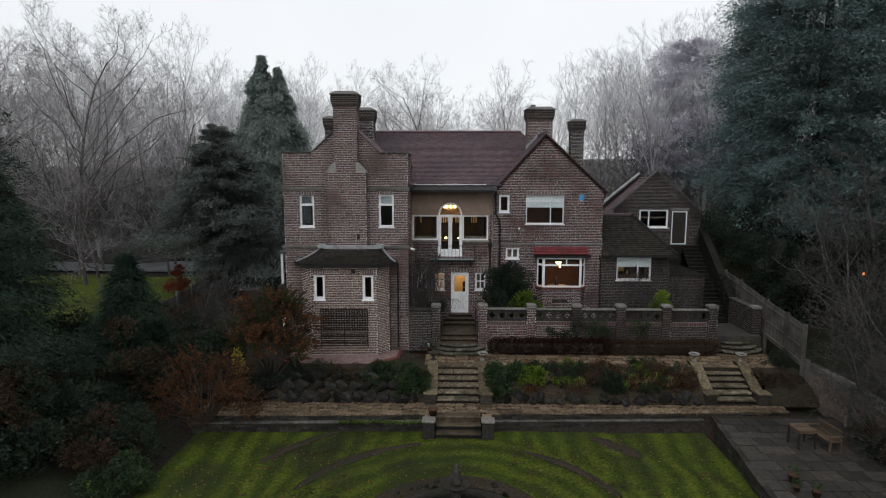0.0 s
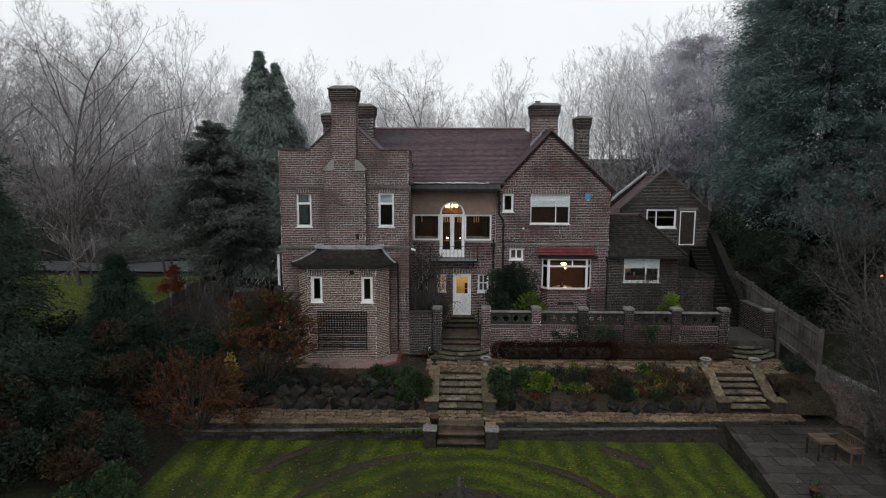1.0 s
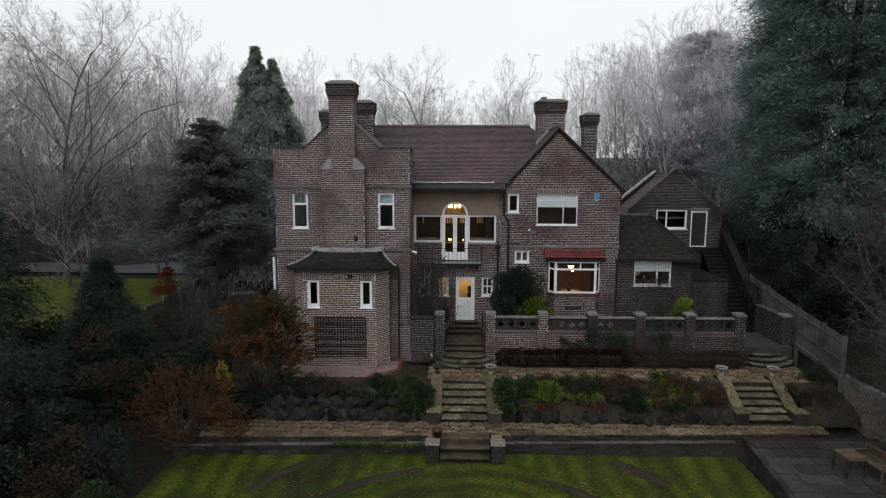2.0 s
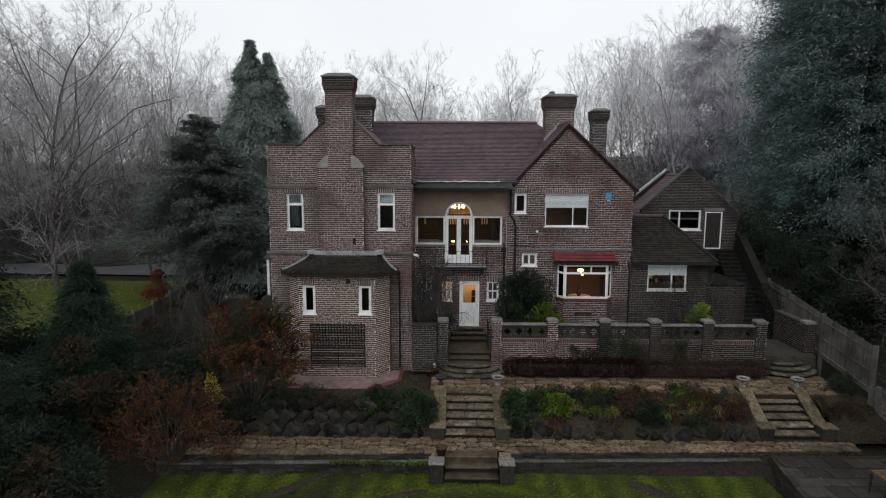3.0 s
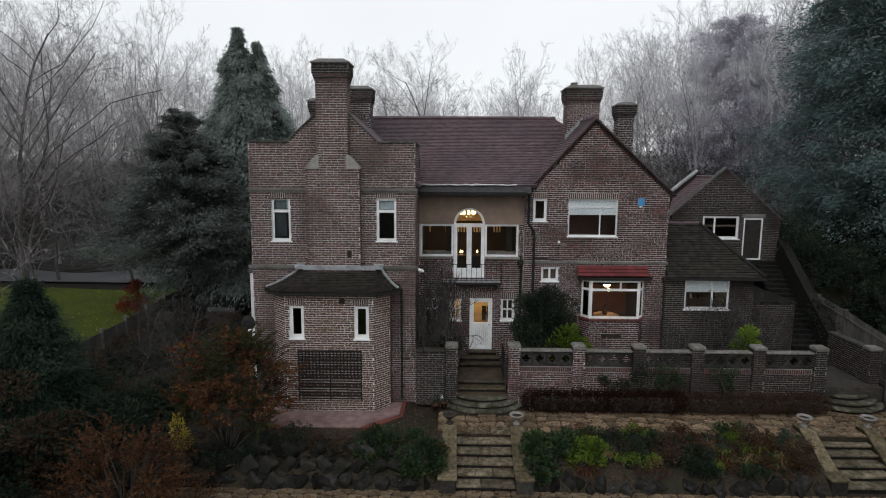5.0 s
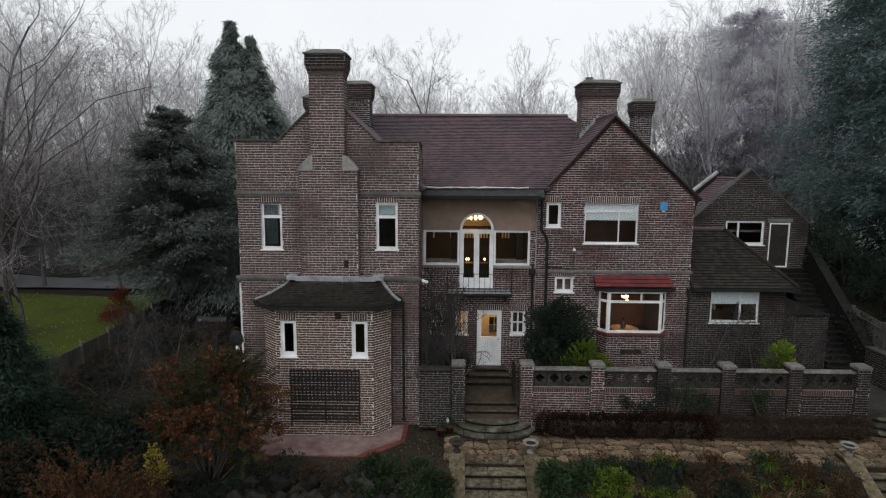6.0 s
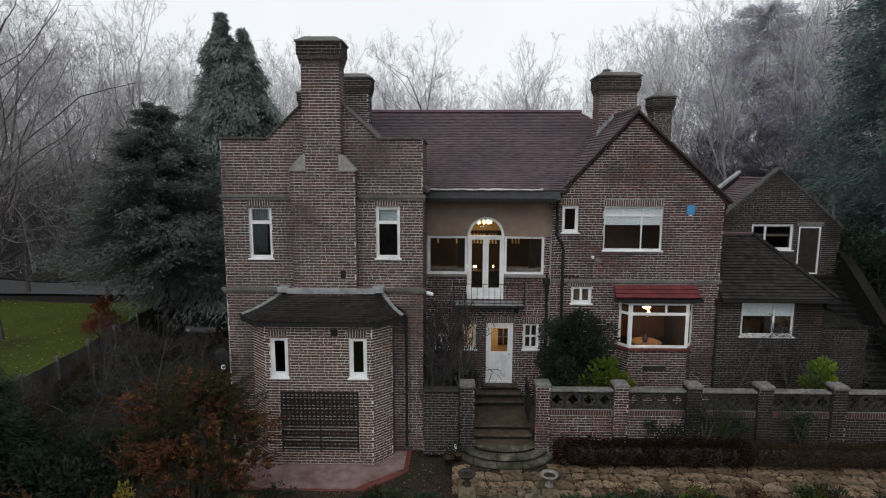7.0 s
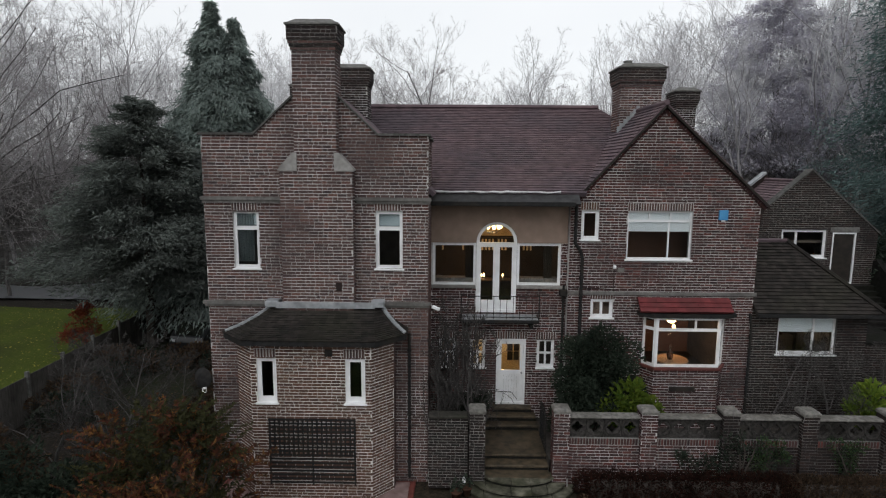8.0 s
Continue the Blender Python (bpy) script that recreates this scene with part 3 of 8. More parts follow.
def window(parent, m, u0, z0, u1, z1, cells, label, inset=0.07, bar=0.045, sill=True, sash=0.03, frame_mat=None, name="window"):
    """A framed window: cells are panes as fractions (left, foot, right, head) of the opening inside the outer frame."""
    a0, c0, w, h = u0 + bar, z0 + bar, u1 - u0 - 2 * bar, z1 - z0 - 2 * bar
    lights = [(a0 + l * w + 0.006, c0 + b * h + 0.006, a0 + r * w - 0.006, c0 + t * h - 0.006) for l, b, r, t in cells]
    bm = bmesh.new()
    slab(bm, [rect(u0, z0, u1, z1)] + [rect(*c) for c in lights], 0.08, m, inset)
    ob = part(name, bm, frame_mat or WHITE, parent, label)
    for c in lights:
        bm = bmesh.new()
        slab(bm, [rect(*c), rect(c[0] + sash, c[1] + sash, c[2] - sash, c[3] - sash)], 0.05, m, inset - 0.012)
        part("sash", bm, frame_mat or WHITE, ob)
        g = boxed("pane", (c[0] + sash - 0.004, c[2] - sash + 0.004, inset + 0.015, inset + 0.021, c[1] + sash - 0.004, c[3] - sash + 0.004), GLASS, ob, m)
        g.visible_shadow = False
    if sill:
        boxed("sill", (u0 - 0.045, u1 + 0.045, -0.055, inset - 0.001, z0 - 0.045, z0 + 0.002), WHITE, ob, m, bevel=0.008)
    return ob


def roof_plane(parent, m, outline, material_, seed=5, gauge=0.14, width=0.17, thick=0.1, singles=0):
    bm = bmesh.new()
    slab(bm, [outline], thick, m, 0.0)
    r = part("roof", bm, material_, parent)
    courses("tile", m, [outline], material_, r, du=width, dv=gauge, joint=0.004, proud=0.006, lip=0.028, seed=seed, bond=0.52, rough=0.008, singles=singles)
    return r


# ---- the house ----
house = thing("house", (0, 18, 0), "brown brick country house with red clay tile roofs and white windows", "house")
YW, YR, YG, YB = 15.76, 18.0, 17.75, 14.75     # wing, recess, gable and bay faces

# left wing: stepped gable parapet
mw, _ = facing(0, YW, 1, YW)
wl_hole, wr_hole = rect(-7.05, 4.56, -6.38, 6.06), rect(-3.37, 4.58, -2.68, 6.07)
wing_line = [(-7.78, -1.4), (-2.02, -1.4), (-2.02, 7.96), (-3.28, 7.96), (-4.85, 9.42), (-6.46, 7.96), (-7.78, 7.96)]
bay_gap = rect(-6.6, -1.0, -3.16, 2.6)
wing = brick_wall(house, mw, wing_line, [wl_hole, wr_hole, bay_gap], seed=11, label="stepped gable wall of dark brown brick")
soldiers(mw, -7.07, -6.36, 6.07, wing)
soldiers(mw, -3.39, -2.66, 6.08, wing)
for hole, lab in ((wl_hole, "narrow white casement window with a parted curtain"), (wr_hole, "narrow white casement window over a top light")):
    window(house, mw, *hole[0], *hole[2], [(0, 0, 1, 0.70), (0, 0.72, 1, 1)], lab, bar=0.045, sash=0.03)
mws, _ = facing(-2.02, YW, -2.02, YR + 0.1)
brick_wall(house, mws, rect(0.30, -1.2, YR - YW, 7.9), seed=12)
courses("brick", mws, [rect(0, -1.2, 0.30, 7.94)], BRICK, wing, seed=13)
mwl, _ = facing(-7.78, 26, -7.78, YW)
brick_wall(house, mwl, rect(0, -1.4, 26 - YW - 0.3, 7.0), seed=14)
for u0, u1 in ((-7.84, -5.72), (-3.88, -1.94)):                      # string course of moulded stone
    bm = bmesh.new()
    box(bm, u0, u1, -0.09, 0.0, 6.33, 6.42, mw)
    box(bm, u0 + 0.03, u1 - 0.03, -0.05, 0.0, 6.25, 6.335, mw)
    part("string_course", bm, STRING, house, "weathered stone string course")
for u0, u1 in ((-7.9, -6.05), (-3.25, -1.94)):
    bm = bmesh.new()
    box(bm, u0, u1, -0.10, 0.0, 3.62, 3.70, mw)
    box(bm, u0 + 0.04, u1 - 0.04, -0.05, 0.0, 3.55, 3.625, mw)
    part("string_course", bm, STRING, house, "weathered stone string course")
coping_line = [(-7.84, 7.96), (-6.44, 7.96), (-4.85, 9.42), (-3.30, 7.96), (-1.96, 7.96)]
for (u0, z0), (u1, z1) in zip(coping_line, coping_line[1:]):         # coping follows the steps of the gable
    bm = bmesh.new()
    slab(bm, [[(u0, z0 + 0.003), (u1, z1 + 0.003), (u1, z1 + 0.06), (u0, z0 + 0.06)]], 0.44, mw, -0.07)
    part("coping", bm, COPING_GREY, house)
boxed("coping", (-2.36, -1.95, YW + 0.37, YR - 0.3, 7.9, 7.97), COPING_GREY, house)


def chimney(x0, x1, y0, y1, z0, z1, pots, seed, neck=0.62, cap=0.045, brick=None):
    """A brick stack with a corbelled head, a weathered cap and its pots."""
    mats = brick or BRICK
    zn = z1 - neck
    core = boxed("chimney_shaft", (x0, x1, y0, y1, z0, zn), MORTAR, house, label="tall brick chimney stack with a corbelled head")
    for m, ln in (facing(x0, y0, x1, y0), facing(x1, y0, x1, y1), facing(x0, y1, x0, y0)):
        courses("brick", m, [rect(0, z0, ln, zn)], mats, core, seed=seed)
    steps = 4
    for k in range(steps):                                            # oversailing courses
        o, za = 0.023 * (k + 1), zn + k * 0.075
        c = boxed("corbel", (x0 - o, x1 + o, y0 - o, y1 + o, za, za + 0.0745), MORTAR_DARK, core)
        for m, ln in (facing(x0 - o, y0 - o, x1 + o, y0 - o), facing(x1 + o, y0 - o, x1 + o, y1 + o), facing(x0 - o, y1 + o, x0 - o, y0 - o)):
            courses("brick", m, [rect(0, za + 0.003, ln, za + 0.074)], BRICK_DARK if k % 2 else mats, c, seed=seed + 5 + k, dv=0.071)
    o, za = 0.023 * steps, zn + steps * 0.075
    boxed("corbel", (x0 - o, x1 + o, y0 - o, y1 + o, za, z1 - 0.06), MORTAR_DARK, core)
    for m, ln in (facing(x0 - o, y0 - o, x1 + o, y0 - o), facing(x1 + o, y0 - o, x1 + o, y1 + o), facing(x0 - o, y1 + o, x0 - o, y0 - o)):
        courses("brick", m, [rect(0, za, ln, z1 - 0.06)], BRICK_DARK, core, seed=seed + 1)
    boxed("cap", (x0 - o - cap, x1 + o + cap, y0 - o - cap, y1 + o + cap, z1 - 0.06, z1), CONCRETE, core, bevel=0.015)
    boxed("flaunching", (x0 - o, x1 + o, y0 - o, y1 + o, z1, z1 + 0.12), CONCRETE, core, taper=0.18)
    for px, h in pots:
        bm = bmesh.new()
        lathe(bm, [(0.13, z1 + 0.05), (0.13, z1 + 0.09 + h), (0.15, z1 + 0.09 + h), (0.15, z1 + 0.13 + h), (0.1, z1 + 0.13 + h)], 12, Matrix.Translation((px, (y0 + y1) / 2, 0)))
        part("chimney_pot", bm, CONCRETE, core)


# great chimney on the wing: breast, stone shoulders, stack
YC = YW - 0.36
breast = boxed("chimney_breast", (-5.70, -3.90, YC, YW, 3.3, 7.08), MORTAR, house, label="broad brick chimney breast with pale stone shoulders")
for m, ln in (facing(-5.70, YC, -3.90, YC), facing(-3.90, YC, -3.90, YW), facing(-5.70, YW, -5.70, YC)):
    courses("brick", m, [rect(0, 3.3, ln, 7.08)], BRICK, breast, seed=21)
mcb, _ = facing(0, YC, 1, YC)
for a, b, c in ((-5.74, -5.37, -5.26), (-3.86, -4.23, -4.34)):
    pts = [(a, 7.08), (c, 7.08), (c, 7.53), (b, 7.53), (a, 7.12)]
    bm = bmesh.new()
    slab(bm, [pts if a > c else pts[::-1]], 0.40, mcb, -0.03)
    part("shoulder", bm, STONE_PALE, breast, "pale grey stone weathering")
chimney(-5.32, -4.28, YC + 0.01, YC + 0.72, 7.08, 10.58, ((-5.05, 0.0), (-4.55, 0.0)), 31)
boxed("vent", (-4.34, -4.20, YC - 0.03, YC, 4.05, 4.27), BRICK_DARK, breast, label="dark air brick")
chimney(-5.35, -4.25, 20.6, 21.5, 7.5, 10.42, ((-5.1, 0.02), (-4.8, 0.02), (-4.5, 0.02)), 33, brick=BRICK_DARK)
chimney(-7.5, -6.8, 23.5, 24.4, 6.5, 10.25, (), 35, brick=BRICK_DARK)
chimney(3.98, 5.28, 20.2, 21.2, 6.5, 10.42, ((4.3, 0.12), (4.7, 0.02), (5.0, 0.02)), 37)
chimney(6.85, 7.55, 23.0, 23.8, 5.5, 10.05, (), 39, brick=BRICK_DARK)

# canted bay on the wing, with a bell-cast tile roof
BAYP = [(-6.90, YB + 0.52), (-6.38, YB), (-3.38, YB), (-2.88, YB + 0.52)]
bw_holes = [rect(-6.24, 1.33, -5.74, 2.50), rect(-4.03, 1.33, -3.53, 2.50)]
for k, (p, q) in enumerate(zip(BAYP, BAYP[1:])):
    m, ln = facing(*p, *q)
    holes = [[(u - p[0], z) for u, z in h] for h in bw_holes] if k == 1 else []
    w = brick_wall(house, m, rect(0, -1.3, ln, 2.95), holes, thick=0.26, brick=BRICK_RED, mortar=MORTAR_BAY, seed=41 + k, singles=280 if k == 1 else 0, label="canted bay wall of warmer brown brick")
    for h in holes:
        soldiers(m, h[0][0] - 0.03, h[1][0] + 0.03, 2.51, w)
        window(house, m, *h[0], *h[2], [(0.06, 0.05, 0.94, 0.97)], "small white leaded casement window", bar=0.055, sash=0.025)
for x, y0, y1 in ((-2.88, YB + 0.52, YW), (-6.90, YW, YB + 0.52)):
    m, ln = facing(x, y0, x, y1)
    brick_wall(house, m, rect(0, -1.3, ln, 2.95), thick=0.2, seed=47)
eave_line = [(-7.22, YW), (-7.22, YB + 0.42), (-6.52, YB - 0.28), (-3.24, YB - 0.28), (-2.54, YB + 0.42), (-2.54, YW)]
top_line = [(-6.02, YW), (-6.0, YW - 0.06), (-5.85, YW - 0.22), (-3.42, YW - 0.22), (-3.28, YW - 0.06), (-3.26, YW)]
def bell(k, s):
    """A point of the bell-cast roof: flat at its foot, steep at its top."""
    (xa, ya), (xb, yb) = eave_line[k], top_line[k]
    return Vector((xa + (xb - xa) * s, ya + (yb - ya) * s, 3.0 + 0.66 * (0.45 * s + 0.55 * s * s)))
bm = bmesh.new()
N_BELL = 16
rows_ = [[bm.verts.new(bell(k, i / N_BELL)) for k in range(6)] for i in range(N_BELL + 1)]
for r0, r1 in zip(rows_, rows_[1:]):
    for k in range(5):
        bm.faces.new((r0[k], r0[k + 1], r1[k + 1], r1[k]))
bay_roof = part("roof", bm, TILE_DARK, house, "small bell-cast roof of dark mossy tiles")
verts, faces, rng = [], [], random.Random(5)
for i in range(N_BELL):
    for k in range(5):
        a0, a1, b0, b1 = bell(k, i / N_BELL), bell(k + 1, i / N_BELL), bell(k, (i + 1) / N_BELL), bell(k + 1, (i + 1) / N_BELL)
        n = max(1, round((a1 - a0).length / 0.17))
        up = (a1 - a0).cross(b0 - a0).normalized()
        for j in range(n):
            f0, f1 = (j + 0.02) / n, (j + 0.98) / n
            base, lift = len(verts), 0.022 + 0.01 * rng.random()
            quad = [a0.lerp(a1, f0), a0.lerp(a1, f1), b0.lerp(b1, f1), b0.lerp(b1, f0)]
            verts += [quad[0] + up * lift, quad[1] + up * lift, quad[2] + up * 0.006, quad[3] + up * 0.006] + quad
            faces += [tuple(base + t for t in f) for f in BRICK_BOX]
tagged(joined("tiling", verts, faces, TILE_DARK, bay_roof), kind="stuff")
bm = bmesh.new()
prism(bm, [(x * 0.995 - 0.02, y + 0.02) for x, y in eave_line], 2.86, 2.985)
part("soffit", bm, BLACK, house, "black painted eaves and gutter board")
boxed("flashing", (-5.9, -3.36, YC - 0.03, YC - 0.003, 3.60, 3.76), LEAD, bay_roof, label="grey lead flashing")
for x in (-6.02, -3.3):
    boxed("flashing", (x - 0.17, x + 0.17, YC - 0.02, YW - 0.005, 3.62, 3.78), LEAD, bay_roof, bevel=0.02)
for k in (1, 4):                                                     # hips dressed with stepped lead
    for q in range(11):
        a, b = bell(k, 0.06 + q * 0.085), bell(k, 0.06 + q * 0.085 + 0.1)
        m = (b - a).to_track_quat("X", "Z").to_matrix().to_4x4()
        m.translation = a
        boxed("lead_soaker", (0, (b - a).length, -0.05, 0.05, 0.0, 0.05 + 0.008 * (q % 2)), LEAD, bay_roof, m)
trellis = thing("trellis", (-4.88, YB - 0.03, -0.75), "dark green-black wooden trellis fixed to the bay wall", "trellis")
mt, _ = facing(-5.98, YB - 0.012, -3.80, YB - 0.012)
for k in range(19):
    boxed("lath", (0.01 + k * 0.119, 0.05 + k * 0.119, -0.022, -0.010, -0.02, 0.9), BLACK, trellis, mt)
for k in range(17):
    boxed("batten", (0, 2.19, -0.037, -0.023, -0.80 + k * 0.105, -0.753 + k * 0.105), BLACK, trellis, mt)
for u in (0, 1.08, 2.15):
    boxed("post", (u, u + 0.04, -0.03, -0.002, -0.85, 0.92), BLACK, trellis, mt)

# the recess: beige panel with an arched french window, door below
mr, _ = facing(0, YR, 1, YR)
ARC_X, ARC_R, ARC_Z = -0.08, 0.60, 5.0
arch_loop = [(-0.68, 2.88), (0.52, 2.88)] + [(ARC_X + ARC_R * math.cos(a * math.pi / 16), ARC_Z + ARC_R * math.sin(a * math.pi / 16)) for a in range(17)]
big_l, big_r = rect(-1.97, 3.72, -0.69, 4.98), rect(0.53, 3.72, 1.82, 4.98)
door_hole = rect(-0.03, 0.0, 0.86, 2.06)
sm = [rect(-1.77, 1.16, -1.27, 2.07), rect(-0.83, 1.16, -0.37, 2.07), rect(1.2, 1.17, 1.72, 2.06)]
bm = bmesh.new()
slab(bm, [rect(-2.02, -1.2, 2.02, 6.2), arch_loop, big_l, big_r, door_hole] + sm, 0.3, mr)
recess = part("wall", bm, MORTAR, house, "recessed brick wall under a beige panel")
courses("brick", mr, [rect(-2.02, -1.2, 2.02, 3.62), rect(-0.68, 2.88, 0.52, 3.62), door_hole] + sm, BRICK_GABLE, recess, seed=51)
courses("brick", mr, [rect(1.83, 3.72, 2.02, 4.985)], BRICK_GABLE, recess, seed=52)
for h in sm + [door_hole]:
    soldiers(mr, h[0][0] - 0.04, h[1][0] + 0.04, h[2][1] + 0.005, recess)
bm = bmesh.new()
slab(bm, [[(-2.02, 4.99), (-0.68, 4.99)] + [(ARC_X + (ARC_R + 0.01) * math.cos(a * math.pi / 16), ARC_Z + (ARC_R + 0.01) * math.sin(a * math.pi / 16)) for a in range(16, -1, -1)] + [(0.53, 4.99), (2.0, 4.99), (2.0, 6.12), (-2.02, 6.12)]], 0.05, mr, -0.055)
part("panel", bm, BEIGE, recess, "smooth beige rendered panel")
for u0, u1 in ((-2.02, -0.70), (0.54, 2.02)):
    boxed("sill", (u0, u1, -0.09, 0.05, 3.62, 3.715), STONE, recess, mr, bevel=0.01)
window(house, mr, *big_l[0], *big_l[2], [(0, 0, 1, 1)], "wide fixed window in a white frame", inset=0.02, bar=0.05, sash=0.018, sill=False)
window(house, mr, *big_r[0], *big_r[2], [(0, 0, 1, 1)], "wide fixed window in a white frame", inset=0.02, bar=0.05, sash=0.018, sill=False)
bm = bmesh.new()                                                      # arched french window
ring(bm, -0.675, 2.89, 0.515, 5.0, 0.085, -0.05, 0.07, mr)
arc = [(ARC_X + r * math.cos(a * math.pi / 20), ARC_Z + r * math.sin(a * math.pi / 20)) for r, sweep in ((ARC_R - 0.005, range(21)), (ARC_R - 0.085, range(20, -1, -1))) for a in sweep]
slab(bm, [arc], 0.12, mr, -0.05)
box(bm, -0.12, -0.04, -0.035, 0.06, 2.97, 4.92, mr)
french = part("french_window", bm, WHITE, house, "white arched french window, closed, lit from inside")
for u0, u1 in ((-0.59, -0.125), (-0.035, 0.43)):
    bm = bmesh.new()
    ring(bm, u0, 2.975, u1, 4.915, 0.05, -0.02, 0.04, mr)
    box(bm, u0 + 0.05, u1 - 0.05, -0.012, 0.03, 3.02, 3.26, mr)
    leaf = part("door_leaf", bm, WHITE, french)
    boxed("pane", (u0 + 0.045, u1 - 0.045, 0.008, 0.014, 3.255, 4.87), GLASS, leaf, mr).visible_shadow = False
bm = bmesh.new()
slab(bm, [[(ARC_X + (ARC_R - 0.08) * math.cos(a * math.pi / 20), ARC_Z + (ARC_R - 0.08) * math.sin(a * math.pi / 20)) for a in range(21)]], 0.006, mr, 0.01)
part("fanlight", bm, GLASS, french, "half-round glass fanlight").visible_shadow = False
balcony = thing("balcony", (0, YR - 0.3, 2.75), "small lead-topped balcony with thin black iron railing", "balcony")
boxed("deck", (-1.14, 1.16, -0.62, 0.0, 2.70, 2.80), BLACK, balcony, mr, bevel=0.015)
boxed("deck_cover", (-1.10, 1.12, -0.60, -0.01, 2.803, 2.82), LEAD, balcony, mr)
for u in (-0.95, 0.95):
    boxed("bracket", (u - 0.04, u + 0.04, -0.5, 0.0, 2.5, 2.70), BLACK, balcony, mr)
bm = bmesh.new()
for z in (2.88, 3.5):
    tube(bm, [mr @ Vector((-1.12, 0, z)), mr @ Vector((-1.12, -0.58, z)), mr @ Vector((1.14, -0.58, z)), mr @ Vector((1.14, 0, z))], 0.012, 6)
part("rail", bm, BLACK, balcony)
for k in range(13):
    u = -1.12 + k * 2.26 / 12
    r = 0.018 if k % 12 == 0 else 0.008
    bm = bmesh.new()
    tube(bm, [mr @ Vector((u, -0.58, 2.82)), mr @ Vector((u, -0.58, 3.5 + (0.07 if k % 12 == 0 else 0.0)))], r, 6)
    part("baluster", bm, BLACK, balcony)

# garden door: half glazed, with a small pane grille
bm = bmesh.new()
ring(bm, -0.03, 0.0, 0.86, 2.06, 0.06, -0.02, 0.09, mr)
gd = part("garden_door", bm, WHITE, house, "white half-glazed garden door with tongue-and-groove foot")
bm = bmesh.new()
ring(bm, 0.035, 0.03, 0.795, 1.995, 0.10, 0.02, 0.065, mr)
box(bm, 0.13, 0.70, 0.022, 0.06, 0.93, 1.07, mr)
for k in range(7):
    box(bm, 0.137 + k * 0.08, 0.211 + k * 0.08, 0.03, 0.055, 0.13, 0.93, mr)
leaf = part("door_leaf", bm, WHITE, gd)
boxed("pane", (0.13, 0.70, 0.035, 0.041, 1.065, 1.90), GLASS, leaf, mr).visible_shadow = False
bm = bmesh.new()
lathe(bm, [(0.012, 0), (0.012, 0.03), (0.028, 0.035), (0.028, 0.06), (0.01, 0.065)], 10, mr @ pose(0.745, 0.02, 1.0, 90))
part("knob", bm, LEAD, leaf)
for h, lab in zip(sm, ("small white paned window behind a climbing shrub", "small white paned window lit from inside", "small white four-pane casement window")):
    window(house, mr, *h[0], *h[2], [(0, 0, 0.5, 0.5), (0.5, 0, 1, 0.5), (0, 0.5, 0.5, 1), (0.5, 0.5, 1, 1)], lab, bar=0.055, sash=0.022)

# gable wing
mg, _ = facing(0, YG, 1, YG)
gw, sw, tw = rect(3.67, 4.57, 5.54, 5.98), rect(2.33, 5.14, 2.85, 6.0), rect(2.70, 2.82, 3.36, 3.37)
bay_o = rect(4.30, 0.6, 6.64, 3.0)
gable_line = [(2.02, -1.2), (7.45, -1.2), (7.45, 6.26), (4.55, 8.93), (2.18, 6.33), (2.02, 6.33)]
gable = brick_wall(house, mg, gable_line, [gw, sw, tw, bay_o], brick=BRICK_GABLE, seed=61, label="dark red brick gable wall")
soldiers(mg, 3.66, 5.56, 5.985, gable)
soldiers(mg, 2.31, 2.87, 6.005, gable, BRICK_RED)
soldiers(mg, 2.68, 3.38, 3.375, gable)
courses("brick", facing(7.45, YG, 7.45, YG + 4)[0], [rect(0, 3.0, 4, 6.3)], BRICK, gable, seed=62)
brick_wall(house, facing(7.45, YG + 0.3, 7.45, 26)[0], rect(0, -1.2, 26 - YG - 0.3, 6.2), thick=0.28, seed=63)
window(house, mg, *gw[0], *gw[2], [(0, 0, 0.655, 0.80), (0.655, 0, 1, 0.80), (0, 0.82, 0.33, 1), (0.33, 0.82, 0.67, 1), (0.67, 0.82, 1, 1)], "wide white casement window with its blind half down", bar=0.03, sash=0.014)
window(house, mg, *sw[0], *sw[2], [(0, 0, 1, 1)], "narrow white casement window", bar=0.05, sash=0.04)
window(house, mg, *tw[0], *tw[2], [(0, 0, 0.5, 1), (0.5, 0, 1, 1)], "small white two-light window", bar=0.05, sash=0.03)
boxed("blind", (3.71, 5.50, 0.105, 0.112, 5.38, 5.96), BLIND, house, mg, "white roller blind drawn half down")
boxed("string_course", (2.02, 4.05, -0.06, 0.0, 3.50, 3.62), STRING, house, mg, bevel=0.015)
boxed("string_course", (6.95, 7.52, -0.06, 0.0, 3.50, 3.62), STRING, house, mg, bevel=0.015)
boxed("string_course", (4.05, 6.95, -0.07, 0.0, 3.50, 3.60), STRING, house, mg, bevel=0.015)
for k in range(4):                                                    # kneeler corbels at the eaves
    boxed("kneeler", (7.45, 7.48 + 0.035 * k, 0.0, 0.25, 5.62 + 0.15 * k, 5.77 + 0.15 * k), BRICK_DARK, house, mg)
alarm = thing("alarm_box", (6.38, YG, 5.88), "bright blue alarm box on the gable wall", "alarm box")
bm = bmesh.new()
box(bm, 6.25, 6.50, -0.09, -0.013, 5.74, 6.03, mg)
part("cover", soft(bm, 0.02, 2), BLUE, alarm)
boxed("lamp", (6.33, 6.42, -0.075, -0.02, 5.70, 5.738), WHITE, alarm, mg)

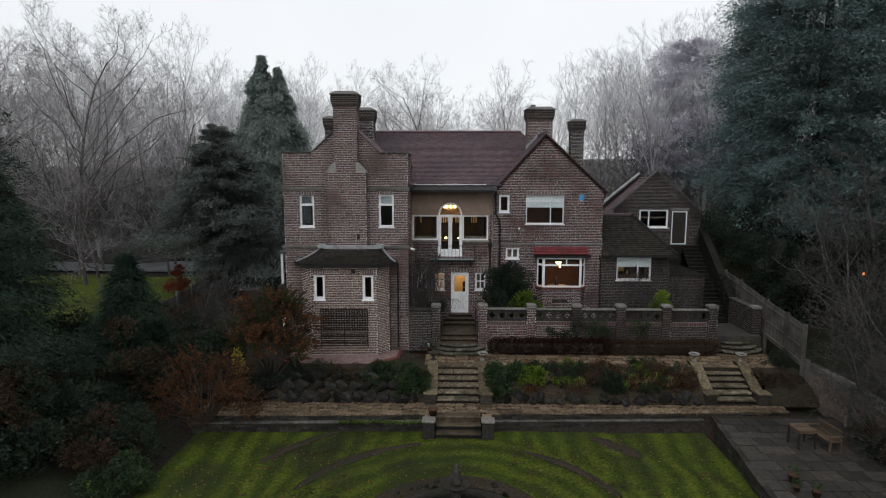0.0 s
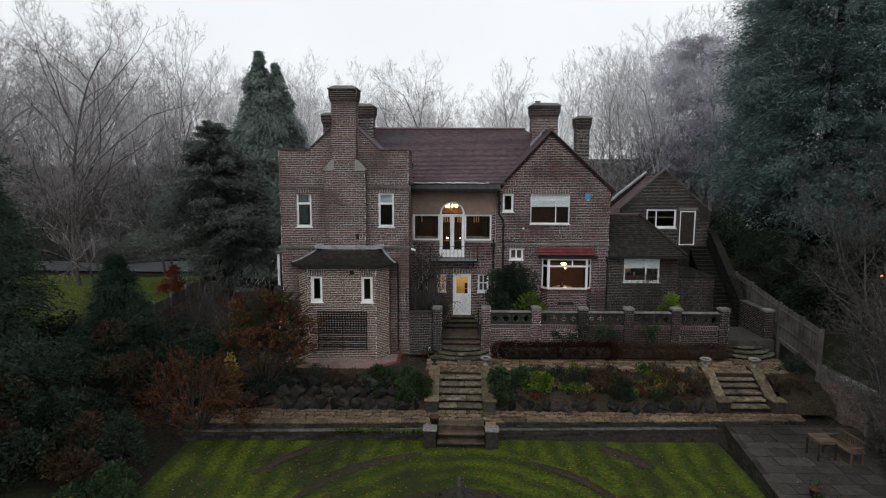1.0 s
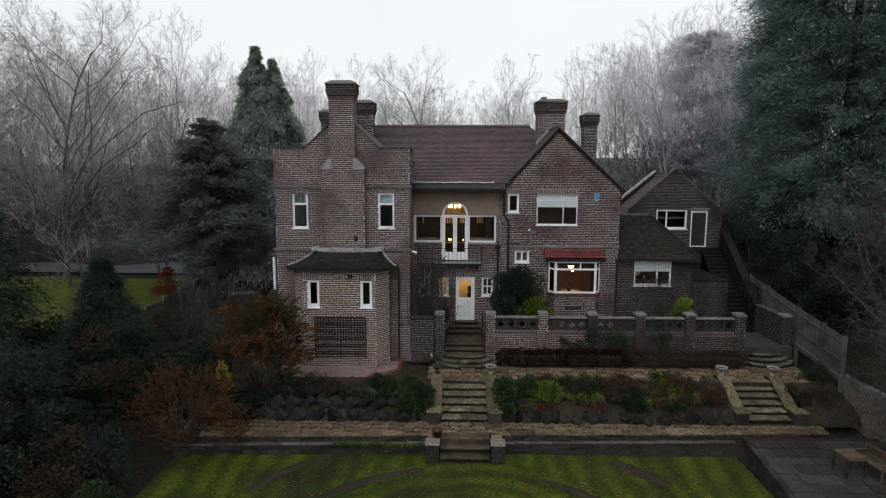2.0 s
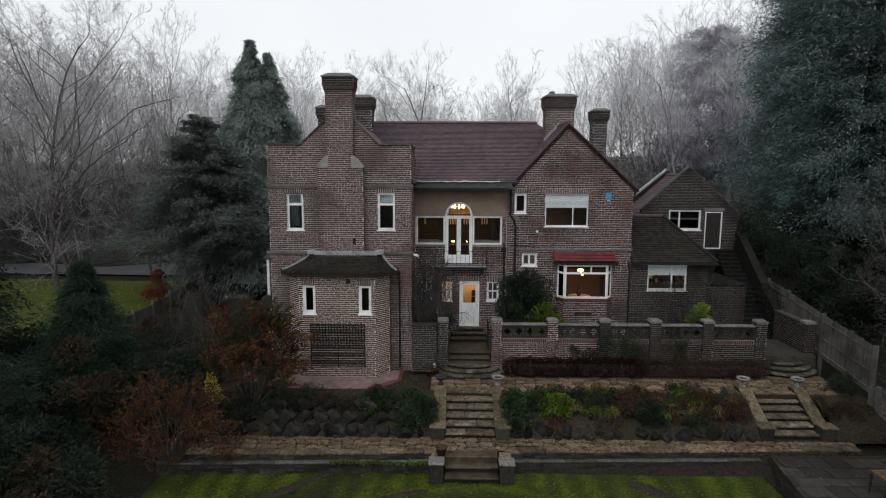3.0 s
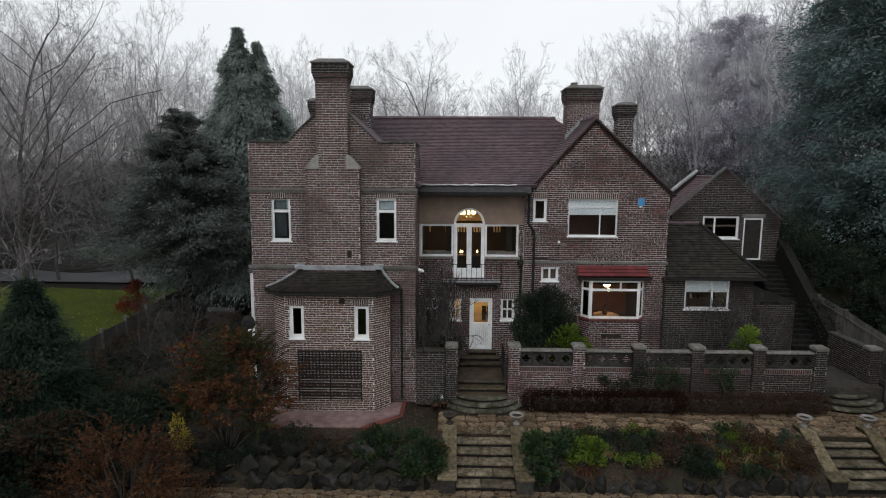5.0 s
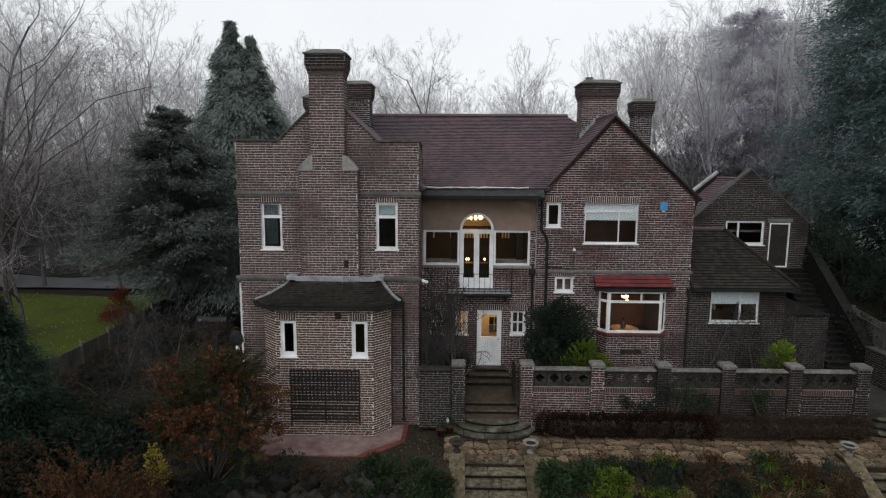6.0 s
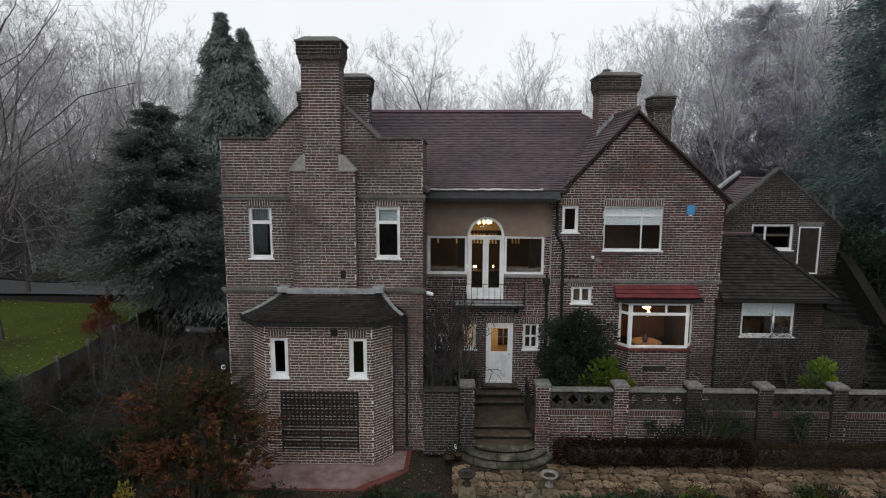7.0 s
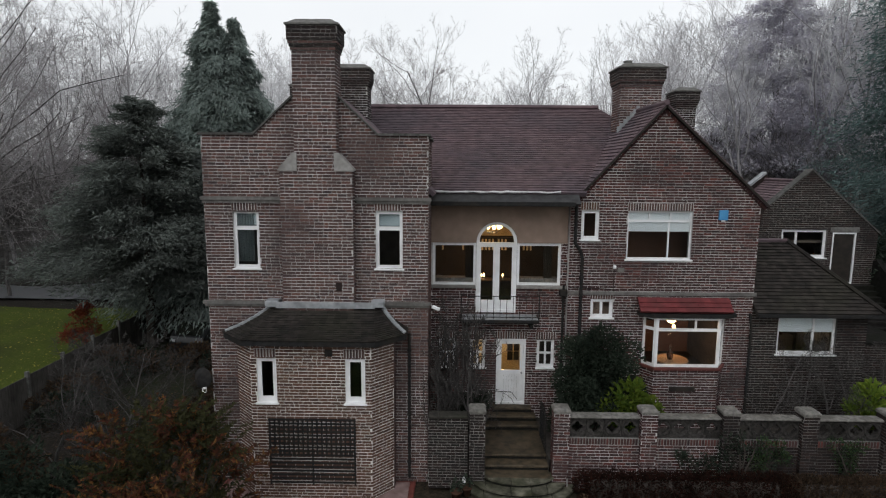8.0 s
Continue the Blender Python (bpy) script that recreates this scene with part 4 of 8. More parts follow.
# dining bay: brick foot, canted window, red tile hood
YD = YG - 0.38
DB = [(4.25, YG), (4.53, YD), (6.40, YD), (6.68, YG)]
for k, (p, q) in enumerate(zip(DB, DB[1:])):
    m, ln = facing(*p, *q)
    brick_wall(house, m, rect(0, -1.1, ln, 1.36), thick=0.2, seed=71 + k, brick=BRICK_GABLE)
    boxed("sill", (-0.04, ln + 0.04, -0.06, 0.2, 1.36, 1.445), PLINTH_RED, house, m, bevel=0.01)
    if k == 1:
        window(house, m, 0, 1.447, ln, 2.94, [(0, 0, 1, 0.76), (0, 0.78, 0.62, 1), (0.62, 0.78, 1, 1)], "broad white bay window over a brick foot", inset=0.02, bar=0.055, sash=0.022, sill=False)
    else:
        window(house, m, 0, 1.447, ln, 2.94, [(0, 0, 1, 0.76), (0, 0.78, 1, 1)], "narrow canted side light of the bay window", inset=0.02, bar=0.055, sash=0.022, sill=False)
bm = bmesh.new()
prism(bm, [(4.1, YG + 0.1), (4.05, YD + 0.1), (4.4, YD - 0.12), (6.53, YD - 0.12), (6.88, YD + 0.1), (6.85, YG + 0.1)], 2.945, 3.04)
part("soffit", bm, BLACK, house, "black eaves board over the bay")
m = sloping((4.06, YD - 0.02, 3.10), (6.72, YD - 0.02, 3.10), (4.06, YG - 0.02, 3.48))
roof_plane(house, m, [(0, 0), (2.66, 0), (2.66, 0.50), (0, 0.50)], RED_TILE, 73, 0.16, 0.26, 0.05)
boxed("vent", (5.0, 5.75, YD - 0.04, YD, 0.72, 0.86), DARK_WOOD, house, label="dark wooden vent panel under the bay")

# main roof, gable roof, wing roof
ms = sloping((-2.05, 17.2, 6.32), (2.0, 17.2, 6.32), (-2.05, 23.0, 9.4))
LEN = math.hypot(5.8, 9.4 - 6.32)
def up_main(y):
    return (y - 17.2) / 5.8 * LEN
roof_plane(house, ms, [(0, up_main(17.5)), (4.42, up_main(17.5)), (6.55, up_main(21.95)), (5.95, LEN), (-2.6, LEN), (-2.6, up_main(19.5)), (0, up_main(19.4))], TILE, 81)
bm = bmesh.new()
tube(bm, [(-4.65, 23.0, 9.42), (3.95, 23.0, 9.42)], 0.075, 8)
part("ridge", bm, TILE, house, "row of half-round ridge tiles")
boxed("roof", (-4.65, 3.9, 22.95, 27.5, 6.2, 7.0), TILE_DARK, house)
bm = bmesh.new()
slab(bm, [[(0, 0), (8.55, 0), (8.55, 5.2), (0, 5.2)]], 0.1, sloping((3.9, 27.4, 6.9), (-4.65, 27.4, 6.9), (3.9, 23.05, 9.38)))
part("roof", bm, TILE, house)
ml = sloping((2.10, 22.4, 6.29), (2.10, 17.62, 6.29), (4.55, 22.4, 9.0))
GL = math.hypot(2.45, 2.71)
roof_plane(house, ml, [(0.35, GL), (4.78, GL), (4.78, 0), (4.70, 0)], TILE, 82, thick=0.05)
mrr = sloping((7.62, 17.62, 6.16), (7.62, 24.5, 6.16), (4.55, 17.62, 9.0))
GR = math.hypot(3.07, 2.84)
roof_plane(house, mrr, [(0, 0), (7.0, 0), (7.0, GR), (0, GR)], TILE, 83, thick=0.05)
bm = bmesh.new()
tube(bm, [(4.55, 17.6, 9.03), (4.55, 22.2, 9.03)], 0.08, 8)
part("ridge", bm, TILE, house)
for a, b in (((2.06, 6.27), (4.55, 8.97)), ((7.66, 6.14), (4.55, 8.97))):   # verge of brick and tile under the rake
    d = Vector((b[0] - a[0], b[1] - a[1])).normalized()
    n = Vector((d.y, -d.x)) if a[0] < b[0] else Vector((-d.y, d.x))
    q = [(a[0], a[1]), (b[0], b[1]), (b[0] + n.x * 0.055, b[1] + n.y * 0.055), (a[0] + n.x * 0.055, a[1] + n.y * 0.055)]
    bm = bmesh.new()
    slab(bm, [q], 0.15, mg, -0.148)
    v = part("verge", bm, TILE_DARK, house, "dark clay tile verge")
    span = math.hypot(b[0] - a[0], b[1] - a[1])
    for k in range(int(span / 0.085)):
        p, e = Vector(a) + d * (k * 0.085), Vector(a) + d * (k * 0.085 + 0.062)
        bm = bmesh.new()
        slab(bm, [[(c.x + n.x * o, c.y + n.y * o) for c, o in ((p, 0.058), (e, 0.058), (e, 0.15), (p, 0.15))]], 0.028, mg, -0.030)
        part("dentil", bm, BRICK_GABLE, v)
for x0, x1 in ((-7.95, -4.85), (-1.85, -4.85)):
    lo, hi = ((x0, 16.1, 6.5), (x0, 26, 6.5)) if x0 > x1 else ((x0, 26, 6.5), (x0, 16.1, 6.5))
    m = sloping(lo, hi, (x1, lo[1], 9.3))
    bm = bmesh.new()
    slab(bm, [[(0, 0), (9.9, 0), (9.9, math.hypot(3, 2.8)), (0, math.hypot(3, 2.8))]], 0.1, m)
    part("roof", bm, TILE, house)
bm = bmesh.new()
box(bm, -2.02, 2.03, 17.13, 17.32, 6.13, 6.16)
box(bm, -2.02, 2.03, 17.13, 17.15, 6.16, 6.25)
box(bm, -2.02, 2.03, 17.15, 17.32, 6.16, 6.20)
part("gutter", bm, BLACK, house, "black gutter")
m = sloping((-2.02, 17.17, 6.21), (2.0, 17.17, 6.21), (-2.02, 17.6, 6.50))
bm = bmesh.new()
slab(bm, [[(0, 0), (4.2, 0), (4.2, 0.52), (0, 0.52)]], 0.05, m)
part("felt_strip", bm, FELT_BLACK, house, "dark felt strip above the gutter")
bm = bmesh.new()
rng = random.Random(8)
tube(bm, [(-1.95 + k * 0.19, 17.47 + 0.02 * rng.random(), 6.49 + 0.03 * rng.random()) for k in range(20)], [0.02 + 0.022 * rng.random() for _ in range(20)], 5)
part("flashing", bm, WHITE_LEAD, house, "ragged lead flashing at the foot of the tiles")
boxed("soffit", (-2.02, 2.02, 17.3, YR - 0.06, 6.13, 6.19), BLACK, house)
bm = bmesh.new()                                                      # stepped flashing up the chimney's foot
mfl, _ = facing(0, 20.19, 1, 20.19)
steps_ = []
for k in range(7):
    x = 3.9 + k * 0.1
    steps_ += [(x, 8.40 + k * 0.11), (x + 0.1, 8.40 + k * 0.11)]
slab(bm, [[(3.9, 8.2), (4.6, 8.95)] + [(u, z + 0.14) for u, z in reversed(steps_)]], 0.012, mfl, -0.014)
part("flashing", bm, LEAD, house, "stepped lead flashing round the chimney")

# pipes
def pipe(pts, r=0.04, label="black cast-iron downpipe on the brick wall", mat=BLACK):
    ob = thing("downpipe", pts[-1], label, "pipe", "downpipes")
    bm = bmesh.new()
    tube(bm, pts, r, 8)
    part("pipe", bm, mat, ob)
    for a, b in zip(pts, pts[1:]):
        a, b = Vector(a), Vector(b)
        if abs((b - a).z) > 1.2:
            for t in (0.12, 0.55, 0.9):
                bm = bmesh.new()
                p = a.lerp(b, t)
                tube(bm, [p, p + Vector((0, 0, 0.07))], r * 1.35, 8)
                part("collar", bm, mat, ob)


pipe([(2.16, YG - 0.1, 6.2), (2.16, YG - 0.1, 5.05), (2.32, YG - 0.1, 4.82), (2.38, YG - 0.1, 4.6), (2.38, YG - 0.1, -0.4)], 0.052)
pipe([(1.92, YR - 0.1, 3.75), (1.92, YR - 0.1, -0.4)], 0.035)
boxed("hopper", (1.80, 2.05, YR - 0.2, YR - 0.02, 3.42, 3.62), BLACK, house, bevel=0.02, label="black rainwater hopper")
pipe([(-2.50, YB + 0.85, 2.9), (-2.50, YB + 0.85, -1.1)], 0.04)
pipe([(7.36, YG - 0.07, 3.0), (7.42, YG - 0.08, 2.6), (7.42, YG - 0.08, -0.3)], 0.04)
porch = thing("side_porch", (-8.6, 18.0, -1.2), "white-posted side porch with a flat felt roof", "porch")
boxed("post", (-8.70, -8.58, 18.0, 18.12, -1.3, 3.0), WHITE, porch, bevel=0.01)
boxed("post", (-8.70, -8.58, 20.4, 20.52, -1.3, 3.0), WHITE, porch, bevel=0.01)
boxed("roof", (-8.76, -7.79, 17.92, 20.6, 3.003, 3.12), FELT, porch, bevel=0.015)

# lower annexe: hipped lean-to
ma, _ = facing(7.45, YG, 10.85, YG)
ow = rect(0.79, 1.76, 2.52, 2.97)
annexe = brick_wall(house, ma, rect(0, -1.2, 3.40, 3.05), [ow], brick=BRICK_DARK, mortar=MORTAR_DARK, seed=91, label="dark brick lean-to wall")
window(house, ma, *ow[0], *ow[2], [(0, 0, 0.63, 1), (0.63, 0, 1, 1)], "white kitchen window with its blind half down", bar=0.045, sash=0.025)
boxed("blind", (0.83, 2.51, 0.105, 0.112, 2.42, 2.95), BLIND, house, ma)
brick_wall(house, facing(10.85, YG + 0.3, 10.85, 23)[0], rect(0, -1.2, 4.9, 3.05), brick=BRICK_DARK, seed=92)
AE = 3.06
ml2 = sloping((7.46, 17.45, AE), (11.1, 17.45, AE), (7.46, 19.9, 4.85))
AL = math.hypot(2.45, 1.79)
roof_plane(house, ml2, [(0, 0), (3.64, 0), (2.05, AL), (0, AL)], TILE_DARK, 93)
mh2 = sloping((11.1, 17.45, AE), (11.1, 23.0, AE), (9.5, 17.45, 4.85))
roof_plane(house, mh2, [(0, 0), (5.5, 0), (5.5, math.hypot(1.6, 1.79)), (2.45, math.hypot(1.6, 1.79))], TILE_DARK, 94)
bm = bmesh.new()
tube(bm, [(11.12, 17.45, AE + 0.05), (9.52, 19.9, 4.9)], 0.07, 6)
part("hip", bm, TILE_DARK, house)
bm = bmesh.new()
tube(bm, [(7.46, 19.9, 4.9), (9.52, 19.9, 4.9)], 0.07, 6)
part("ridge", bm, TILE, house)
boxed("gutter", (7.46, 11.15, 17.36, 17.47, AE - 0.1, AE - 0.01), BLACK, house)
boxed("roof", (7.46, 9.5, 19.95, 23.0, 4.3, 4.8), TILE_DARK, house)

# upper annexe: gabled cottage on the higher ground
cottage = thing("cottage_annexe", (11.6, 22.3, 3), "small gabled brick annexe with a dark door and white window", "annexe")
YA = 22.3
mc, _ = facing(0, YA, 1, YA)
aw, ad = rect(10.70, 3.98, 12.36, 5.02), rect(12.56, 3.02, 13.42, 4.92)
cw = brick_wall(cottage, mc, [(9.3, 2.0), (14.2, 2.0), (14.2, 4.9), (11.60, 7.16), (9.3, 5.1)], [aw, ad], brick=BRICK_DARK, mortar=MORTAR_DARK, seed=95)
boxed("lintel", (12.45, 13.5, -0.03, 0.0, 4.95, 5.12), CONCRETE, cottage, mc)
window(cottage, mc, *aw[0], *aw[2], [(0, 0, 0.33, 1), (0.33, 0, 1, 1)], "white casement window", bar=0.06, sash=0.03)
bm = bmesh.new()
ring(bm, 12.56, 3.02, 13.42, 4.92, 0.05, -0.01, 0.08, mc)
d = part("door", bm, WHITE, cottage, "dark door in a white frame")
boxed("door_leaf", (12.61, 13.37, 0.05, 0.09, 3.07, 4.87), DARK_WOOD, d, mc)
for x0, x1, z0 in ((9.2, 11.6, 4.6), (14.3, 11.6, 4.4)):
    lo, hi = ((x0, 22.6, z0), (x0, 25.4, z0)) if x0 > x1 else ((x0, 25.4, z0), (x0, 22.6, z0))
    m = sloping(lo, hi, (x1, lo[1], 6.75))
    roof_plane(cottage, m, rect(0, 0, 2.8, math.hypot(x1 - x0, 6.75 - z0)), TILE, 96)
bm = bmesh.new()
tube(bm, [(11.6, 22.6, 6.78), (11.6, 25.4, 6.78)], 0.07, 6)
part("ridge", bm, TILE, cottage)
for (u0, z0), (u1, z1), mat in (((9.2, 5.0), (11.60, 7.16), COPING_GREY), ((11.60, 7.16), (14.3, 4.82), COPING_GREY)):
    bm = bmesh.new()
    slab(bm, [[(u0, z0 + 0.003), (u1, z1 + 0.003), (u1, z1 + 0.07), (u0, z0 + 0.07)]], 0.38, mc, -0.04)
    part("coping", bm, mat, cottage)
mb, _ = facing(0, 25.4, 1, 25.4)
bm = bmesh.new()
slab(bm, [[(9.2, 2.0), (14.2, 2.0), (14.2, 4.9), (11.6, 7.0), (9.2, 4.95)]], 0.3, mb)
part("wall", bm, BRICK_DARK, cottage)
bm = bmesh.new()
slab(bm, [[(9.1, 4.9), (11.6, 7.003), (11.6, 7.1), (9.1, 5.02)]], 0.36, mb, -0.05)
part("coping", bm, LEAD, cottage, "pale lead-dressed verge")
brick_wall(cottage, facing(14.2, YA + 0.3, 14.2, 27)[0], rect(0, 2.0, 2.8, 4.6), brick=BRICK_DARK, seed=98)

# rooms: partitions, floors and closing walls; dark paint holds the rooms' dimness
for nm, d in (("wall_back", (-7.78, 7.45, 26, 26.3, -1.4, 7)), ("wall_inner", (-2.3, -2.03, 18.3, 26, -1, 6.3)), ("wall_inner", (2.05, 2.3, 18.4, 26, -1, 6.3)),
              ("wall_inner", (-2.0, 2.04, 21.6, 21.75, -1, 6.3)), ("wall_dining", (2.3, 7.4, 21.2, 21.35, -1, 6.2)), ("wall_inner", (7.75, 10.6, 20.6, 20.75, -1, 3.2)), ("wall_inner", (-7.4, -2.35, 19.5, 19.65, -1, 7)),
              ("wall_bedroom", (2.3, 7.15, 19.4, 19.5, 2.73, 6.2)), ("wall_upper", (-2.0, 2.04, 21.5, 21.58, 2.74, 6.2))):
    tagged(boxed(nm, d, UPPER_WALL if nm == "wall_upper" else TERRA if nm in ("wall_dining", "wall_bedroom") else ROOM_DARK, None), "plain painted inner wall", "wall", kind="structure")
for nm, d in (("floor_upper", (-7.4, -2.35, 16.1, 26, 2.6, 2.72)), ("floor_upper", (-2.02, 7.16, 18.31, 26, 2.6, 2.72)), ("floor_dining", (2.32, 7.16, 18.06, 21.2, 0.6, 0.7)), ("ceiling_dining", (4.32, 6.62, 17.6, 18.3, 2.99, 3.05)), ("floor_ground", (-7.4, 10.6, 18.06, 26, -0.15, -0.02)), ("ceiling", (-7.4, 7.16, 18.3, 26, 6.21, 6.3)), ("ceiling", (7.75, 10.6, 18.05, 23, 3.06, 3.12)), ("floor_ground", (9.5, 14, 22.6, 25.4, 2.0, 2.9)), ("ceiling", (9.6, 13.8, 22.62, 25.38, 4.5, 4.58))):
    tagged(boxed(nm, d, DARK_WOOD if ("floor" in nm) else ROOM, None), "plain inner surface of the rooms", "floor" if ("floor" in nm) else "ceiling", kind="structure")

# ---- ground and garden ----
ZU, ZL, ZG = -1.10, -2.10, -2.70               # upper path, lower path, lawn


def smooth(a, b, t):
    t = min(1.0, max(0.0, (t - a) / (b - a)))
    return t * t * (3 - 2 * t)


def height(x, y):
    """The lie of the land: lawn, terraced bank, level house plot, higher ground to the right, wooded slope behind."""
    z = ZG - 0.12 + (-1.55 - ZG + 0.12) * (0.36 * smooth(9.9, 10.3, y) + 0.64 * smooth(11.3, 13.3, y))
    z += 0.55 * smooth(17, 34, y)
    z += 3.9 * smooth(11.5, 14.5, x) * smooth(17.0, 22.0, y)
    z += 3.4 * smooth(14.6, 20, x) * smooth(6.0, 15, y) * (1 - smooth(17, 22, y))
    z += 1.0 * smooth(14.0, 16, x) * (1 - smooth(3, 9, y))
    z += 0.9 * smooth(-10.2, -14, x) * (1 - smooth(9, 14, y))
    z += 4.5 * smooth(42, 95, y) + 6.0 * smooth(95, 260, y)
    z += 0.12 * noise.noise((x * 0.15, y * 0.15, 0)) * smooth(4, 30, abs(x)) * 3
    return z


xs = sorted(set([-2500, -1200, -600, -300, -200, -150, -110, -80] + [x for x in range(-60, 61, 4)] + [80, 110, 150, 200, 300, 600, 1200, 2500] + [-11.0 - 0.5 * k for k in range(14)] + [9 + 0.5 * k for k in range(26)]))
ys = sorted(set([-2500, -1200, -500, -200, -100, -60, -40, -25, -15, -8, -3, 0, 3] + [5 + 0.5 * k for k in range(40)] + list(range(26, 60, 2)) + list(range(60, 130, 8)) + [150, 200, 260, 400, 800, 1600, 2500]))
ground = tagged(joined("ground", [(x, y, height(x, y)) for y in ys for x in xs], [(j * len(xs) + i, j * len(xs) + i + 1, (j + 1) * len(xs) + i + 1, (j + 1) * len(xs) + i) for j in range(len(ys) - 1) for i in range(len(xs) - 1)], GROUND, smooth=True),
                "dark leaf-strewn soil and moss of a wooded garden", "ground", kind="structure")

# lawn, a gently uneven sheet
def patch(name, x0, x1, y0, y1, z, step, material_, label, category, rough=0.03):
    nx, ny = int((x1 - x0) / step), int((y1 - y0) / step)
    vs = [(x0 + i * step, y0 + j * step, z(x0 + i * step, y0 + j * step) + rough * noise.noise((i * step * 0.8, j * step * 0.8, 3))) for j in range(ny + 1) for i in range(nx + 1)]
    fs = [(j * (nx + 1) + i, j * (nx + 1) + i + 1, (j + 1) * (nx + 1) + i + 1, (j + 1) * (nx + 1) + i) for j in range(ny) for i in range(nx)]
    return tagged(joined(name, vs, fs, material_, smooth=True), label, category, kind="structure")


lawn = patch("lawn", -9.6, 9.75, -12, 10.2, lambda x, y: ZG, 0.3, LAWN, "striped mown green lawn, damp in winter", "lawn")
far_lawn = patch("far_lawn", -40, -16.2, 19, 33.5, lambda x, y: height(x, y) + 0.06, 1.0, FAR_GRASS, "neighbouring green lawn strewn with fallen leaves", "lawn", 0.1)
road = patch("road", -70, -8.5, 35.2, 39.2, lambda x, y: height(x, y) + 0.16, 1.0, ASPHALT, "wet grey asphalt road behind the garden", "road", 0.0)

wood_floor = patch("wood_floor", -80, 80, 40, 120, lambda x, y: height(x, y) + 0.12, 2.0, BRACKEN, "withered bracken and leaf litter under the far trees", "woodland floor", 0.5)

RNG = random.Random(77)


def flagged(name, x0, x1, y0, y1, z, size, label, material_=FLAG, thick=0.05, skip=None, singles=150, bed_loop=None):
    """Crazy paving: uneven stones with open joints over soil, the ones nearest the house as stones of their own."""
    bm = bmesh.new()
    prism(bm, bed_loop or [(x0, y0), (x1, y0), (x1, y1), (x0, y1)], z - 0.35, z - 0.02)
    bed = tagged(part(name, bm, EARTH), label, "paving", kind="structure")
    nx, ny = max(1, round((x1 - x0) / size)), max(1, round((y1 - y0) / (size * 0.8)))
    def corner(i, j):
        r = random.Random(i * 971 + j * 31 + int(x0 * 10))
        k = 0.36 * size
        return (x0 + (x1 - x0) * i / nx + (k * (r.random() - 0.5) * 2 if 0 < i < nx else 0), y0 + (y1 - y0) * j / ny + (k * 0.8 * (r.random() - 0.5) * 2 if 0 < j < ny else k * 0.3 * (r.random() - 0.5)))
    verts, faces, made = [], [], 0
    for j in range(ny):
        for i in range(nx):
            q = [Vector((*corner(*c), 0)) for c in ((i, j), (i + 1, j), (i + 1, j + 1), (i, j + 1))]
            mid = sum(q, Vector()) / 4
            if skip and skip(mid.x, mid.y):
                continue
            q = [mid + (p - mid) * (1 - 0.024 / max(0.1, size)) for p in q]
            top = z + 0.012 * (RNG.random() - 0.5)
            ring8 = []
            for a, b in zip(q, q[1:] + q[:1]):                        # knock the corners off
                ring8 += [a.lerp(b, 0.14 + 0.1 * RNG.random()), a.lerp(b, 0.80 + 0.1 * RNG.random())]
            n = len(ring8)
            vs = [(p.x, p.y, top) for p in ring8] + [(p.x, p.y, top - thick) for p in ring8]
            fs = [tuple(range(n))] + [(k, k + n, (k + 1) % n + n, (k + 1) % n) for k in range(n)]
            if made < singles:
                ob = joined("stone", [(a - mid.x, b - mid.y, c - top) for a, b, c in vs], fs, material_, bed)
                ob.matrix_basis = pose(mid.x, mid.y, top)
                made += 1
            else:
                base = len(verts)
                verts += vs
                faces += [tuple(base + k for k in f) for f in fs]
    if verts:
        tagged(joined("stonework", verts, faces, material_, bed), kind="stuff")
    return bed


def in_steps(x, y):
    return (-1.2 < x < 1.95 and y > 14.4) or (12.2 < x < 14.8 and y > 14.9)


def wall_y(x):
    """The lower wall runs a little askew to the house."""
    return 10.28 + 0.036 * x


upper_path = flagged("upper_path", -1.15, 14.3, 12.98, 14.95, ZU, 0.46, "leaf-stained crazy paving path below the terrace wall", FLAG_DARK, skip=in_steps)
lower_path = flagged("lower_path", -9.8, 13.2, 10.05, 11.32, ZL, 0.42, "brown crazy paving path above the lawn wall", skip=lambda x, y: y < wall_y(x) + 0.18, bed_loop=[(-9.8, wall_y(-9.8) + 0.02), (13.2, wall_y(13.2) + 0.02), (13.2, 11.5), (-9.8, 11.5)])

# soil bank between the two paths
def bank(x0, x1):
    nx, ny = int((x1 - x0) / 0.2), 12
    vs, fs = [], []
    for j in range(ny + 1):
        t = j / ny
        for i in range(nx + 1):
            x = x0 + (x1 - x0) * i / nx
            e = 0.10 * noise.noise((x * 1.3, t * 3, 1)) + 0.05 * noise.noise((x * 4, t * 9, 2))
            vs.append((x, 11.28 + 1.85 * t + 0.06 * noise.noise((x * 2, t * 4, 5)), ZL - 0.03 + (ZU - ZL + 0.02) * min(1, (t * 1.25) ** 0.55) + e * math.sin(math.pi * min(1, t * 1.02))))
    fs = [(j * (nx + 1) + i, j * (nx + 1) + i + 1, (j + 1) * (nx + 1) + i + 1, (j + 1) * (nx + 1) + i) for j in range(ny) for i in range(nx)]
    return tagged(joined("bank", vs, fs, EARTH, smooth=True), "planted soil bank between the paths", "bank", kind="structure")


for a, b in ((-10.5, -0.95), (1.5, 10.2), (12.75, 14.6)):
    bank(a, b)
tagged(boxed("terrace_left", (-10.5, -1.15, 12.9, 15.9, -2.0, -1.32), EARTH), "bare soil terrace beside the bay", "ground", kind="structure")

